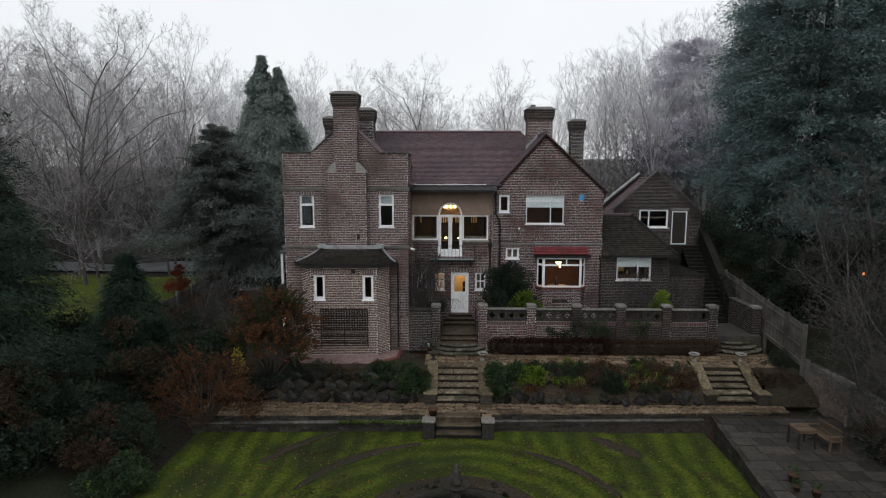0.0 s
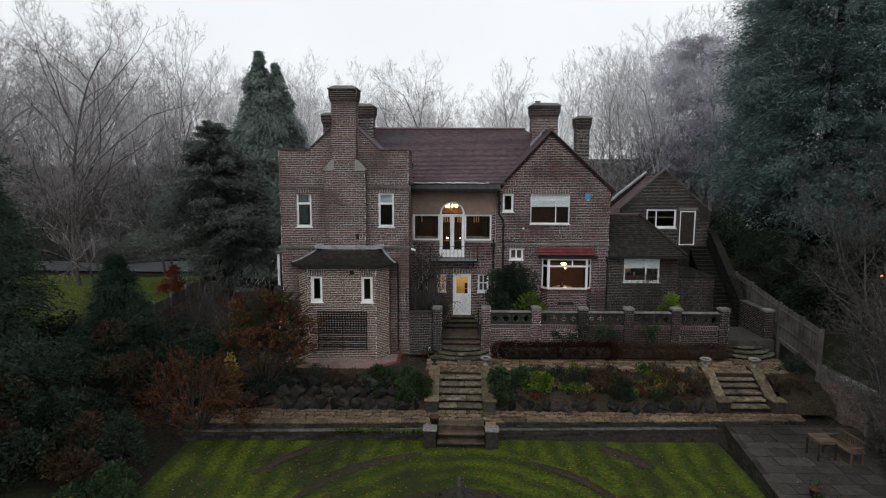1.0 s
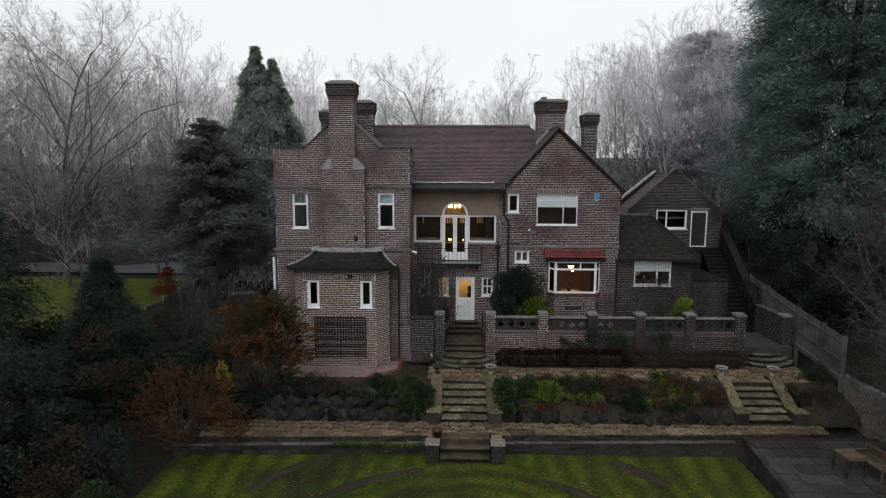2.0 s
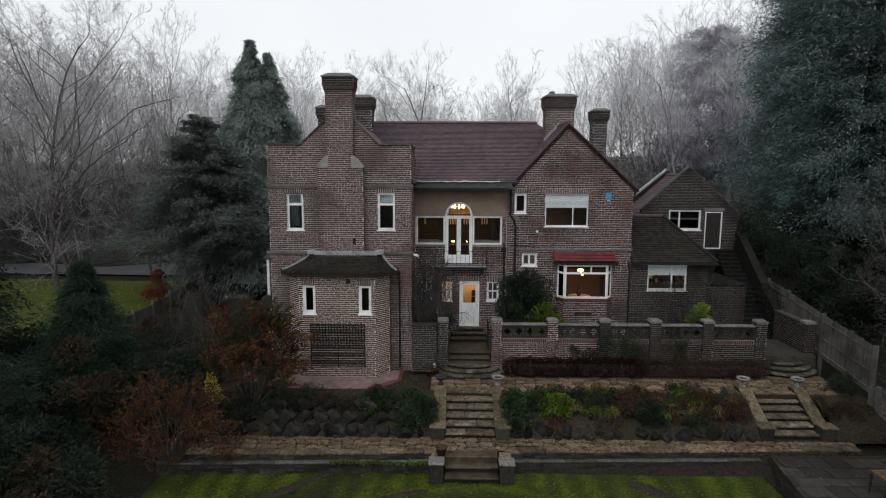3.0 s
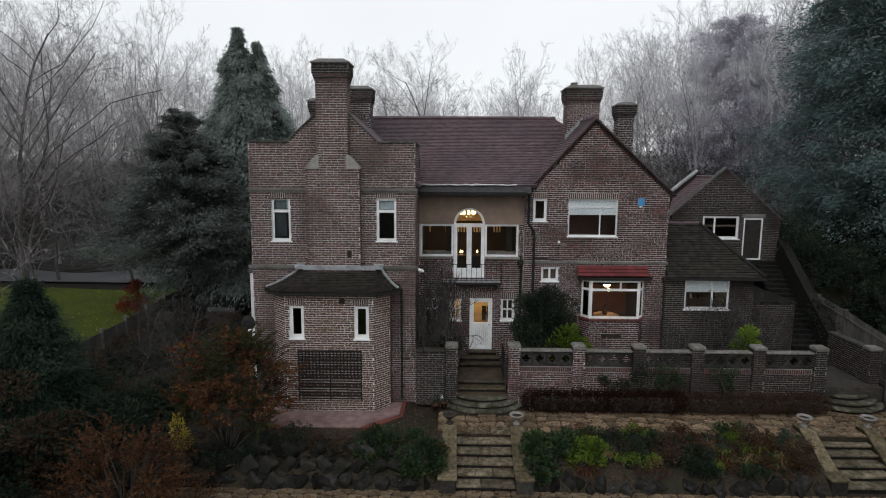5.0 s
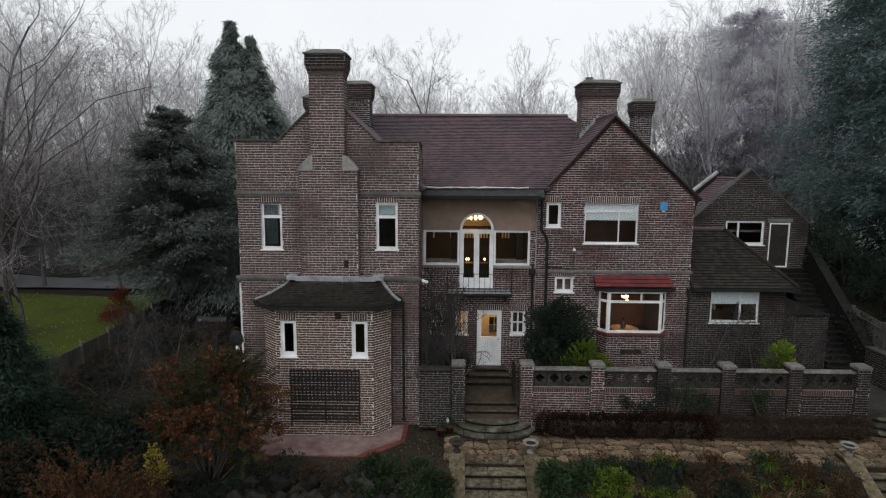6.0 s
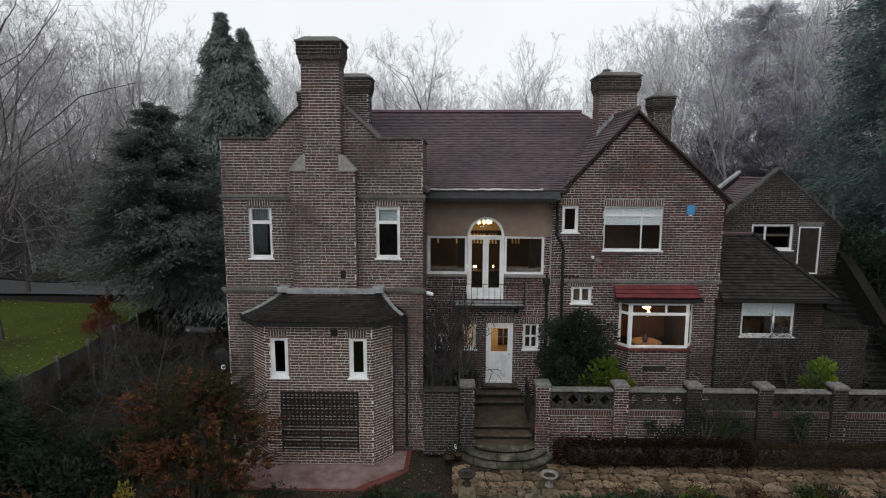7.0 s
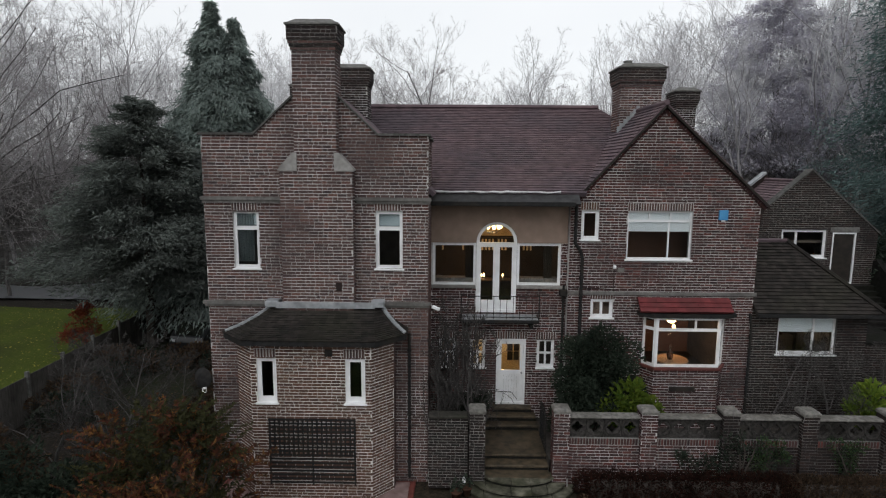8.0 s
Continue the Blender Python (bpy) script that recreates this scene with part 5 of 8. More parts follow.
# rockery stones on the bank
ROCKS = []
for k in range(6):
    bm = bmesh.new()
    bmesh.ops.create_icosphere(bm, subdivisions=2, radius=0.5)
    rr = random.Random(200 + k)
    cuts = [(Vector((rr.uniform(-1, 1), rr.uniform(-1, 1), rr.uniform(-0.6, 1))).normalized(), rr.uniform(0.2, 0.36)) for _ in range(12)]
    for v in bm.verts:
        for n, d in cuts:
            over = v.co.dot(n) - d
            if over > 0:
                v.co -= n * over
        v.co *= 1 + 0.05 * noise.noise(v.co * 4 + Vector((k, 0, 0)))
    me = bpy.data.meshes.new("rock")
    bm.to_mesh(me)
    bm.free()
    me.materials.append(ROCK)
    ROCKS.append(me)


def rock(x, y, z, sx, sy, sz, turn=0.0, label="dark weathered rockery stone on the bank", group="rockery stones"):
    ob = new("rock", ROCKS[RNG.randrange(6)])
    ob.matrix_basis = pose(x, y, z, RNG.uniform(-12, 12), RNG.uniform(-12, 12), turn or RNG.uniform(0, 360)) @ Matrix.Diagonal((sx, sy, sz, 1))
    return tagged(ob, label, "rock", group)


def bank_z(y):
    t = min(1, max(0, (y - 11.28) / 1.85))
    return ZL + (ZU - ZL) * min(1, (t * 1.25) ** 0.55)


for a, b, n in ((-9.6, -1.25, 26), (1.9, 9.9, 24)):
    for k in range(n):
        x = a + (b - a) * (k + RNG.random() * 0.7) / n
        s = RNG.uniform(0.42, 0.8)
        rock(x, 11.38 + RNG.uniform(-0.05, 0.12), ZL + s * 0.22, s * 1.15, s * 0.8, s * RNG.uniform(0.8, 1.15))
    for k in range(n):
        x, y = a + (b - a) * RNG.random(), RNG.uniform(11.6, 12.7)
        s = RNG.uniform(0.25, 0.6)
        rock(x, y, bank_z(y) + s * 0.08, s, s * 0.8, s * 0.75)
for row, (y, zz) in enumerate(((11.42, 0.22), (11.62, 0.62), (11.95, 0.9))):
    for k in range(15):
        s = RNG.uniform(0.6, 0.95)
        rock(-9.8 + k * 0.56 + RNG.uniform(-0.15, 0.15) + 0.25 * row, y + RNG.uniform(-0.06, 0.06), ZL + zz - 0.06, s * 0.95, s * 0.6, s * RNG.uniform(0.75, 1.0), RNG.uniform(-14, 14), "dark upright stone of the rough rockery wall")
for x, s in ((8.6, 0.95), (9.35, 0.9), (7.75, 0.75)):
    rock(x, 11.42, ZL + 0.22, s * 0.95, s * 0.55, s * 0.8, 5, "large pale grey boulder beside the steps")


def garden_stair(x0, x1, y_top, y_bot, z_top, z_bot, n, label, splay=0.0):
    """Stone steps between raking side walls that end in low piers."""
    st = thing("garden_steps", ((x0 + x1) / 2, y_bot, z_bot), label, "steps", "garden steps")
    going, rise = (y_top - y_bot) / (n - 1), (z_top - z_bot) / n
    for k in range(n):
        z1, y = z_bot + rise * (k + 1), y_bot + going * k
        bm = bmesh.new()
        rr = random.Random(k + int(x0 * 7))
        cut = x0 + (x1 - x0) * rr.uniform(0.35, 0.65)
        for u0, u1 in ((x0, cut - 0.006), (cut + 0.006, x1)):
            box(bm, u0, u1, y - 0.04 + 0.02 * rr.random(), y + going + 0.1, z1 - 0.075, z1 + 0.01 * (rr.random() - 0.5))
        for v in bm.verts:
            v.co += Vector((0, 0.02 * noise.noise(v.co * 3), 0.008 * noise.noise(v.co * 5)))
        part("tread", soft(bm, 0.014), STEP_STONE, st)
        # shade below the nosing is put into the riser's dark colour
        boxed("riser", (x0, x1, y + 0.03, y_top + 0.4, z_bot - 0.1 if k == 0 else z1 - rise - 0.06, z1 - 0.07), BLACK_STONE, st)
    for x, s in ((x0 - 0.20, -1), (x1 + 0.20, 1)):
        a, b = (x - 0.19, x + 0.19)
        bm = bmesh.new()
        m, _ = facing(a, 0, a, 1)
        line = [(y_bot + 0.25, z_bot - 0.2), (y_top + 0.45, z_bot - 0.2), (y_top + 0.45, z_top + 0.10), (y_top + 0.05, z_top + 0.10), (y_bot + 0.30, z_bot + 0.36), (y_bot + 0.25, z_bot + 0.36)]
        slab(bm, [line], -(b - a), m)
        part("side_wall", bm, WALLSTONE, st)
        bm = bmesh.new()
        slab(bm, [[(y_bot + 0.32, z_bot + 0.365), (y_top + 0.06, z_top + 0.105), (y_top + 0.06, z_top + 0.175), (y_bot + 0.32, z_bot + 0.435)]], -(b - a) - 0.06, m @ Matrix.Translation((0, 0.03, 0)))
        part("coping", bm, COPING_DARK, st, "raking stone coping")
        boxed("coping", (a - 0.03, b + 0.03, y_top + 0.063, y_top + 0.48, z_top + 0.103, z_top + 0.17), COPING_DARK, st, bevel=0.012)
        o = 0.05 * s
        boxed("pier", (a - 0.05 + o, b + 0.05 + o, y_bot - 0.16, y_bot + 0.26, z_bot - 0.2, z_bot + 0.40), WALLSTONE, st, bevel=0.015)
        boxed("pier_cap", (a - 0.09 + o, b + 0.09 + o, y_bot - 0.2, y_bot + 0.31, z_bot + 0.403, z_bot + 0.48), COPING_DARK, st, bevel=0.015)
    return st


garden_stair(-0.56, 1.16, 12.98, 11.30, ZU, ZL, 6, "worn mossy stone steps between low raking walls")
garden_stair(10.66, 12.25, 13.12, 11.52, ZU, ZL, 6, "worn mossy stone steps between low raking walls")


def urn(x, y, z, mat, label):
    """A shallow stone bowl on a turned foot."""
    ob = thing("urn", (x, y, z), label, "urn", "stone urns")
    bm = bmesh.new()
    lathe(bm, [(0.13, 0), (0.13, 0.06), (0.07, 0.09), (0.05, 0.17), (0.075, 0.2)], 14, pose(x, y, z) @ Matrix.Scale(0.84, 4))
    part("foot", bm, mat, ob)
    bm = bmesh.new()
    lathe(bm, [(0.06, 0.2), (0.16, 0.24), (0.235, 0.32), (0.275, 0.36), (0.275, 0.40), (0.215, 0.40), (0.17, 0.33), (0.05, 0.29)], 22, pose(x, y, z) @ Matrix.Scale(0.84, 4))
    part("bowl", bm, mat, ob, smooth=True)
    bm = bmesh.new()
    lathe(bm, [(0.18, 0.33), (0.18, 0.345), (0.1, 0.36)], 12, pose(x, y, z) @ Matrix.Scale(0.84, 4))
    part("soil", bm, EARTH, ob)


urn(-0.76, 13.2, ZU + 0.17, WALLSTONE, "dark mossy stone urn on the step wall")
urn(1.36, 13.2, ZU + 0.17, STONE, "pale stone bowl urn on the step wall")
urn(10.46, 13.33, ZU + 0.17, STONE, "pale stone bowl urn on the step wall")
urn(12.46, 13.33, ZU + 0.17, STONE, "pale stone bowl urn on the step wall")

# lower retaining wall: path edge, grass shelf, wall of thin stones with a coping
def dry_wall(name, m, ln, z0, z1, label, seed, parent=None, singles=0, mat=None, thick=0.35):
    bm = bmesh.new()
    slab(bm, [rect(0, z0, ln, z1)], thick, m)
    w = part(name, bm, EARTH, parent, label)
    if parent is None:
        tagged(w, category="wall", kind="structure")
    courses("stone", m, [rect(0, z0, ln, z1)], mat or WALLSTONE, w, du=0.36, dv=0.095, joint=0.012, proud=0.03, rough=0.05, wander=0.9, seed=seed, singles=singles)
    return w


for k, (a, b, c) in enumerate(((-9.8, -0.82, -0.82), (1.42, 9.95, 13.15))):
    m, ln = facing(a, wall_y(a), c, wall_y(c))
    dry_wall("path_edge_wall", m, ln, -2.40, ZL - 0.06, "low edging wall of the lower path", 300 + k)
    x = 0.0
    while x < ln - 0.2:
        w = min(ln - x, RNG.uniform(0.45, 0.95))
        bm = bmesh.new()
        box(bm, x, x + w - 0.012, -0.06 + RNG.uniform(0, 0.06), 0.25 + RNG.uniform(0, 0.12), ZL - 0.055, ZL + 0.006 + RNG.uniform(0, 0.012), m)
        part("edge_stone", soft(bm, 0.012), FLAG, lower_path)
        x += w
    m, ln = facing(a, wall_y(a), b, wall_y(b))
    m = m @ Matrix.Translation((0, -0.17, 0))
    dry_wall("lawn_wall", m, ln, ZG - 0.1, -2.39, "low retaining wall of thin dark stones above the lawn", 310 + k, thick=0.16)
    x = 0.0
    while x < ln - 0.2:
        w = min(ln - x, RNG.uniform(0.6, 1.2))
        bm = bmesh.new()
        box(bm, x, x + w - 0.01, -0.035 + RNG.uniform(0, 0.03), 0.165, -2.388, -2.335 + RNG.uniform(-0.01, 0.012), m)
        tagged(part("coping_stone", soft(bm, 0.012), COPING_GREY, lower_path))
        x += w

low = thing("lawn_steps", (0.3, 9.5, ZG), "three dark stone steps between square piers", "steps")
for k in range(3):
    z1 = ZG + (ZL - ZG) / 3.0 * (k + 1)
    boxed("tread", (-0.55, 1.15, 9.40 + 0.3 * k, 9.8 + 0.3 * k, z1 - 0.07, z1), STEP_DAMP, low, bevel=0.014)
    # dark riser colour in place of shade under each tread
    boxed("riser", (-0.55, 1.15, 9.45 + 0.3 * k, 10.3, z1 - 0.21, z1 - 0.072), BLACK_STONE, low)
boxed("landing", (-0.55, 1.15, 10.02, 10.55, -2.4, ZL - 0.004), STEP_DAMP, low, bevel=0.014)
for x in (-0.80, 1.40):
    boxed("pier", (x - 0.22, x + 0.22, 9.36, 9.80, ZG - 0.1, -2.08), WALLSTONE, low, bevel=0.02)
    boxed("pier_cap", (x - 0.25, x + 0.25, 9.33, 9.83, -2.077, -2.01), COPING, low, bevel=0.02)
    boxed("side_wall", (x - 0.19, x + 0.19, 9.80, 10.45, ZG - 0.1, ZL - 0.02), FLAG_DARK, low, bevel=0.02)
pot = thing("flower_pot", (-0.66, 10.05, ZL), "small dark clay pot beside the steps", "pot")
bm = bmesh.new()
lathe(bm, [(0.12, 0), (0.17, 0.26), (0.19, 0.26), (0.19, 0.31), (0.15, 0.31), (0.14, 0.27)], 14, pose(-0.66, 10.05, ZL))
part("body", bm, TERRACOTTA, pot, smooth=True)

# ---- terrace: wall with piers and pierced panels ----
YP = 15.15
terrace = tagged(boxed("terrace_floor", (1.2, 14.4, YP + 0.25, YG - 0.02, -1.3, -0.42), PATIO_SLAB), "dark stone terrace in front of the house", "terrace", kind="structure")
PIERS = [1.46, 3.70, 5.78, 7.80, 9.90, 12.0]


def pier(x, y, z0, z1, w=0.40, seed=0, dark=False, label="square brick pier with a pale stone cap"):
    ob = thing("garden_pier", (x, y, z0), label, "pier", "terrace piers")
    x0, x1, y0, y1 = x - w / 2, x + w / 2, y - 0.03, y - 0.03 + w
    core = boxed("shaft", (x0, x1, y0, y1, z0, z1 - 0.1), MORTAR_DARK if dark else MORTAR, ob)
    for m, ln in (facing(x0, y0, x1, y0), facing(x1, y0, x1, y1), facing(x0, y1, x0, y0)):
        courses("brick", m, [rect(0, z0, ln, z1 - 0.105)], BRICK_DARK if dark else BRICK_GABLE, core, seed=400 + seed)
    bm = bmesh.new()
    box(bm, x0 - 0.025, x1 + 0.025, y0 - 0.025, y1 + 0.025, z1 - 0.1, z1 - 0.02, None, 0.0)
    box(bm, x0 - 0.02, x1 + 0.02, y0 - 0.02, y1 + 0.02, z1 - 0.02, z1 + 0.02, None, 0.04)
    part("cap", soft(bm, 0.012), COPING, ob, "weathered pale stone cap")
    return ob


for k, x in enumerate(PIERS):
    pier(x, YP, ZU - 0.1, 1.07, seed=k, dark=k > 1)
pier(-0.71, YP, ZU - 0.1, 1.04, seed=9, dark=True)
wall_t = thing("terrace_wall", (6, YP, ZU), "brick terrace wall with pierced round openings and pale coping", "wall", kind="structure")
for k, (a, b) in enumerate(zip(PIERS, PIERS[1:])):
    a, b = a + 0.20, b - 0.20
    m, ln = facing(a, YP + 0.10, b, YP + 0.10)
    w = brick_wall(wall_t, m, rect(0, ZU - 0.1, ln, 0.08), (), 0.22, BRICK_GABLE if k < 2 else BRICK_DARK, MORTAR if k < 2 else MORTAR_DARK, seed=420 + k)
    boxed("band", (0, ln, 0.0, 0.22, 0.0802, 0.262), MORTAR_DARK, wall_t, m)
    soldiers(m, 0.01, ln - 0.01, 0.085, w, BRICK_GABLE, 0.165, mortar=MORTAR_DARK)
    for h in range(4):                                                # pierced quatrefoil blocks
        a0, a1 = ln * h / 4 + 0.006, ln * (h + 1) / 4 - 0.006
        c, q = (a0 + a1) / 2, []
        for t in range(24):
            a = t * math.tau / 24
            r = 0.10 + 0.055 * abs(math.cos(2 * a))
            q.append((c + r * math.cos(a), 0.535 + r * math.sin(a)))
        bm = bmesh.new()
        slab(bm, [rect(a0, 0.264, a1, 0.80), q], 0.10, m, 0.045)
        blk = part("pierced_block", bm, PIERCED, wall_t)
        bm = bmesh.new()
        tube(bm, [m @ Vector((c + 0.205 * math.cos(t * math.tau / 20), 0.04, 0.535 + 0.205 * math.sin(t * math.tau / 20))) for t in range(21)], 0.018, 5)
        part("moulding", bm, PIERCED, blk)
        for sx, sz in ((-1, -1), (-1, 1), (1, -1), (1, 1)):
            boxed("boss", (c + sx * 0.185 - 0.03, c + sx * 0.185 + 0.03, 0.022, 0.05, 0.535 + sz * 0.205 - 0.03, 0.535 + sz * 0.205 + 0.03), PIERCED, blk, m, taper=0.008)
    boxed("coping", (0, ln, -0.05, 0.26, 0.802, 0.86), COPING, wall_t, m, bevel=0.015, label="pale stone coping")
for h, (a, b) in enumerate(((-1.98, -0.95),)):                       # short return behind the climbing shrub
    m, ln = facing(a, YP + 0.1, b, YP + 0.1)
    brick_wall(wall_t, m, rect(0, ZU - 0.1, ln, 0.75), (), 0.22, BRICK_DARK, MORTAR_DARK, seed=430)
    boxed("coping", (0, ln, -0.06, 0.28, 0.752, 0.83), WALLSTONE, wall_t, m, bevel=0.015)

# steps from the garden door: straight flight, landing, round steps
ds = thing("door_steps", (0.4, 16, ZU), "dark stone steps from the garden door with half-round foot", "steps")
for y0, y1, z, x0, x1 in ((17.72, 18.0, -0.02, -0.15, 1.05), (17.45, 17.80, -0.17, -0.32, 1.15), (17.18, 17.53, -0.33, -0.42, 1.2), (15.75, 17.28, -0.49, -0.48, 1.22), (15.42, 15.85, -0.63, -0.48, 1.22), (15.05, 15.55, -0.77, -0.48, 1.22)):
    bm = bmesh.new()
    box(bm, x0, x1, y0, y1, z - 0.06, z)
    part("tread", soft(bm, 0.012), STEP_DAMP, ds)
    # riser painted near black, as shaded by its tread
    boxed("riser", (x0 + 0.01, x1 - 0.01, y0 + 0.04, 18.0 if y1 > 17.3 else y1, -1.2, z - 0.062), BLACK_STONE, ds)
for x in (-1.2, 1.22):
    boxed("side_wall", (x, x + 0.72 if x < 0 else x + 0.2, 15.4, YR - 0.02, -1.2, -0.44), WALLSTONE, ds)


def round_step(parent, cx, cy, rx, ry, z, thick=0.05):
    loop = [(cx + rx * math.cos(a * math.pi / 24), cy - ry * math.sin(a * math.pi / 24)) for a in range(25)][::-1]
    rr = random.Random(int(rx * 100 + cx))
    cuts = [-1.0] + [c + rr.uniform(-0.08, 0.08) for c in (-0.62, -0.22, 0.2, 0.6)] + [1.0]
    tread = None
    for a, b in zip(cuts, cuts[1:]):                                  # stones laid side by side
        a, b = a + 0.006, b - 0.006
        arc_ = [a + (b - a) * k / 6 for k in range(7)]
        bm = bmesh.new()
        top = z + rr.uniform(-0.006, 0.006)
        prism(bm, [(cx + rx * c, cy - ry * math.sqrt(max(0.0, 1 - c * c)) * rr.uniform(0.985, 1.0)) for c in arc_] + [(cx + rx * b, cy + 0.002), (cx + rx * a, cy + 0.002)], top - thick, top)
        stone = part("tread_stone" if tread else "tread", bm, ROUND_STONE, tread or parent, "" if tread else "half-round worn stone tread")
        tread = tread or stone
    bm = bmesh.new()
    prism(bm, [(cx + (x - cx) * 0.93, cy + (y - cy) * 0.91) for x, y in loop], z - 0.35, z - thick + 0.002)
    # riser colour holds the shade under the round tread
    part("riser", bm, BLACK_STONE, parent)


round_step(ds, 0.40, 15.38, 1.00, 0.60, -0.78)
round_step(ds, 0.40, 15.36, 1.27, 0.86, -0.91)
round_step(ds, 0.40, 15.34, 1.48, 1.10, -1.03)
gate = thing("iron_gate", (1.18, 16.0, -0.49), "open black wrought-iron gate by the steps", "gate")
mgt, _ = facing(1.16, 16.75, 1.16, 15.62)
for k in range(9):
    bm = bmesh.new()
    tube(bm, [mgt @ Vector((k * 0.13, 0, -0.42)), mgt @ Vector((k * 0.13, 0, 0.62 + 0.12 * math.sin(k / 8 * math.pi)))], 0.011, 5)
    part("bar", bm, BLACK, gate)
for z in (-0.38, 0.1, 0.58):
    bm = bmesh.new()
    tube(bm, [mgt @ Vector((0, 0, z)), mgt @ Vector((1.04, 0, z))], 0.014, 5)
    part("rail", bm, BLACK, gate)

# right-hand round steps, flank wall, upper stair
rs = thing("side_steps", (13.2, 15.4, ZU), "dark round stone steps beside the terrace wall", "steps")
round_step(rs, 13.2, 15.75, 0.85, 0.62, -0.68)
round_step(rs, 13.2, 15.72, 1.08, 0.88, -0.82)
round_step(rs, 13.2, 15.68, 1.28, 1.10, -0.96)
boxed("tread", (12.25, 14.1, 15.75, 18.0, -0.6, -0.5), STEP_DAMP, rs, bevel=0.015)
pier(14.28, 15.75, ZU - 0.1, 0.90, seed=8, dark=True)
m, ln = facing(14.10, 18.1, 14.10, 16.15)
fw = thing("flank_wall", (14.2, 17.5, ZU), "brick flank wall with stone coping beside the side steps", "wall", kind="structure")
brick_wall(fw, m, rect(0, -1.2, ln, 0.78), (), 0.25, BRICK_DARK, MORTAR_DARK, seed=441)
boxed("coping", (0, ln, -0.05, 0.30, 0.783, 0.85), COPING_GREY, fw, m)
us = thing("upper_stair", (13.0, 19, -0.5), "dark stone stair climbing to the upper annexe", "steps")
for k in range(20):
    z, y = -0.45 + 0.172 * (k + 1), 18.2 + 0.2 * k
    boxed("tread", (13.1, 14.1, y, y + 0.3, z - 0.06, z), BLACK_STONE, us)
    boxed("riser", (13.12, 14.08, y + 0.03, y + 0.4, z - 0.6, z - 0.062), BLACK_STONE, us)
m, ln = facing(14.12, 18.2, 14.12, 22.5)
bm = bmesh.new()
slab(bm, [[(0, -1.0), (ln, -1.0), (ln, 3.9), (ln - 0.4, 3.9), (0, 0.75)]], -0.3, m)
part("side_wall", bm, BLACK_STONE, us)
bm = bmesh.new()
slab(bm, [[(0, 0.755), (ln - 0.4, 3.905), (ln - 0.4, 3.98), (0, 0.83)]], -0.38, m @ Matrix.Translation((0, 0.04, 0)))
part("coping", bm, BLACK_STONE, us)
rb = thing("retaining_block", (12, 18.7, -1.2), "dark brick retaining wall beside the upper stair", "wall", kind="structure")
brick_wall(rb, facing(10.9, 18.7, 13.05, 18.7)[0], rect(0, -1.2, 2.15, 1.8), (), 3.3, BRICK_DARK, MORTAR_DARK, seed=445)
boxed("coping", (10.88, 13.07, 18.64, 22.1, 1.803, 1.87), BLACK_STONE, rb)
tagged(boxed("upper_yard", (9.5, 13.1, 22.0, 22.29, -1.2, 2.98), BLACK_STONE), "retaining face under the upper annexe", "wall", kind="structure")

# hedge along the terrace wall
def leafy(name, blobs, count, size, material_, seed, parent=None, label="", flat=0.3, aspect=0.55, inner=0.55, droop=0.0):
    """Many small folded leaves scattered through rounded clumps: (x, y, z, rx, ry, rz)."""
    rng = random.Random(seed)
    weights = [max(0.05, b[3] * b[4] + b[3] * b[5] + b[4] * b[5]) for b in blobs]
    verts, faces = [], []
    for _ in range(count):
        b = rng.choices(blobs, weights)[0]
        while True:
            d = Vector((rng.uniform(-1, 1), rng.uniform(-1, 1), rng.uniform(-1, 1)))
            if inner < d.length < 1:
                break
        d *= 1 + 0.18 * noise.noise((d.x * 3 + b[0], d.y * 3, d.z * 3 + b[2]))
        c = Vector((b[0] + d.x * b[3], b[1] + d.y * b[4], b[2] + d.z * b[5]))
        out = (Vector((d.x, d.y, d.z * 0.6 + flat - droop)).normalized() + Vector((rng.uniform(-1, 1), rng.uniform(-1, 1), rng.uniform(-1, 1))) * 0.55).normalized()
        side = out.cross(Vector((rng.uniform(-1, 1), rng.uniform(-1, 1), rng.uniform(-1, 1)))).normalized()
        s = size * rng.uniform(0.6, 1.35)
        fold = side.cross(out).normalized() * s * 0.18
        base = len(verts)
        verts += [c, c + out * s * 0.5 + side * s * aspect * 0.5 + fold, c + out * s, c + out * s * 0.5 - side * s * aspect * 0.5 + fold]
        faces += [(base, base + 1, base + 2), (base, base + 2, base + 3)]
    return joined(name, verts, faces, material_, parent, label)


def hedge(name, x0, x1, y0, y1, z0, z1, label, material_, count, seed):
    ob = thing(name, ((x0 + x1) / 2, (y0 + y1) / 2, z0), label, "hedge")
    rng = random.Random(seed)
    blobs, x = [], x0
    while x < x1:
        r = rng.uniform(0.28, 0.42)
        blobs.append((x, (y0 + y1) / 2 + rng.uniform(-0.05, 0.05), (z0 + z1) / 2, r, (y1 - y0) / 2, (z1 - z0) / 2 * rng.uniform(0.92, 1.1)))
        x += r * 0.9
    boxed("core", (x0 + 0.1, x1 - 0.1, y0 + 0.24, y1 - 0.24, z0, z1 - 0.24), BARK, ob, bevel=0.08)
    leafy("leaves", blobs, count * 2, 0.06, material_, seed, ob, inner=0.6)
    return ob


hedge("low_hedge", 2.05, 7.0, 14.3, 15.05, ZU, -0.36, "low clipped reddish-brown hedge along the terrace wall", LEAF_HEDGE, 9000, 501)
hedge("low_hedge", 7.1, 12.0, 14.35, 15.05, ZU, -0.40, "low clipped dark hedge along the terrace wall", LEAF_BROWN, 8000, 502)

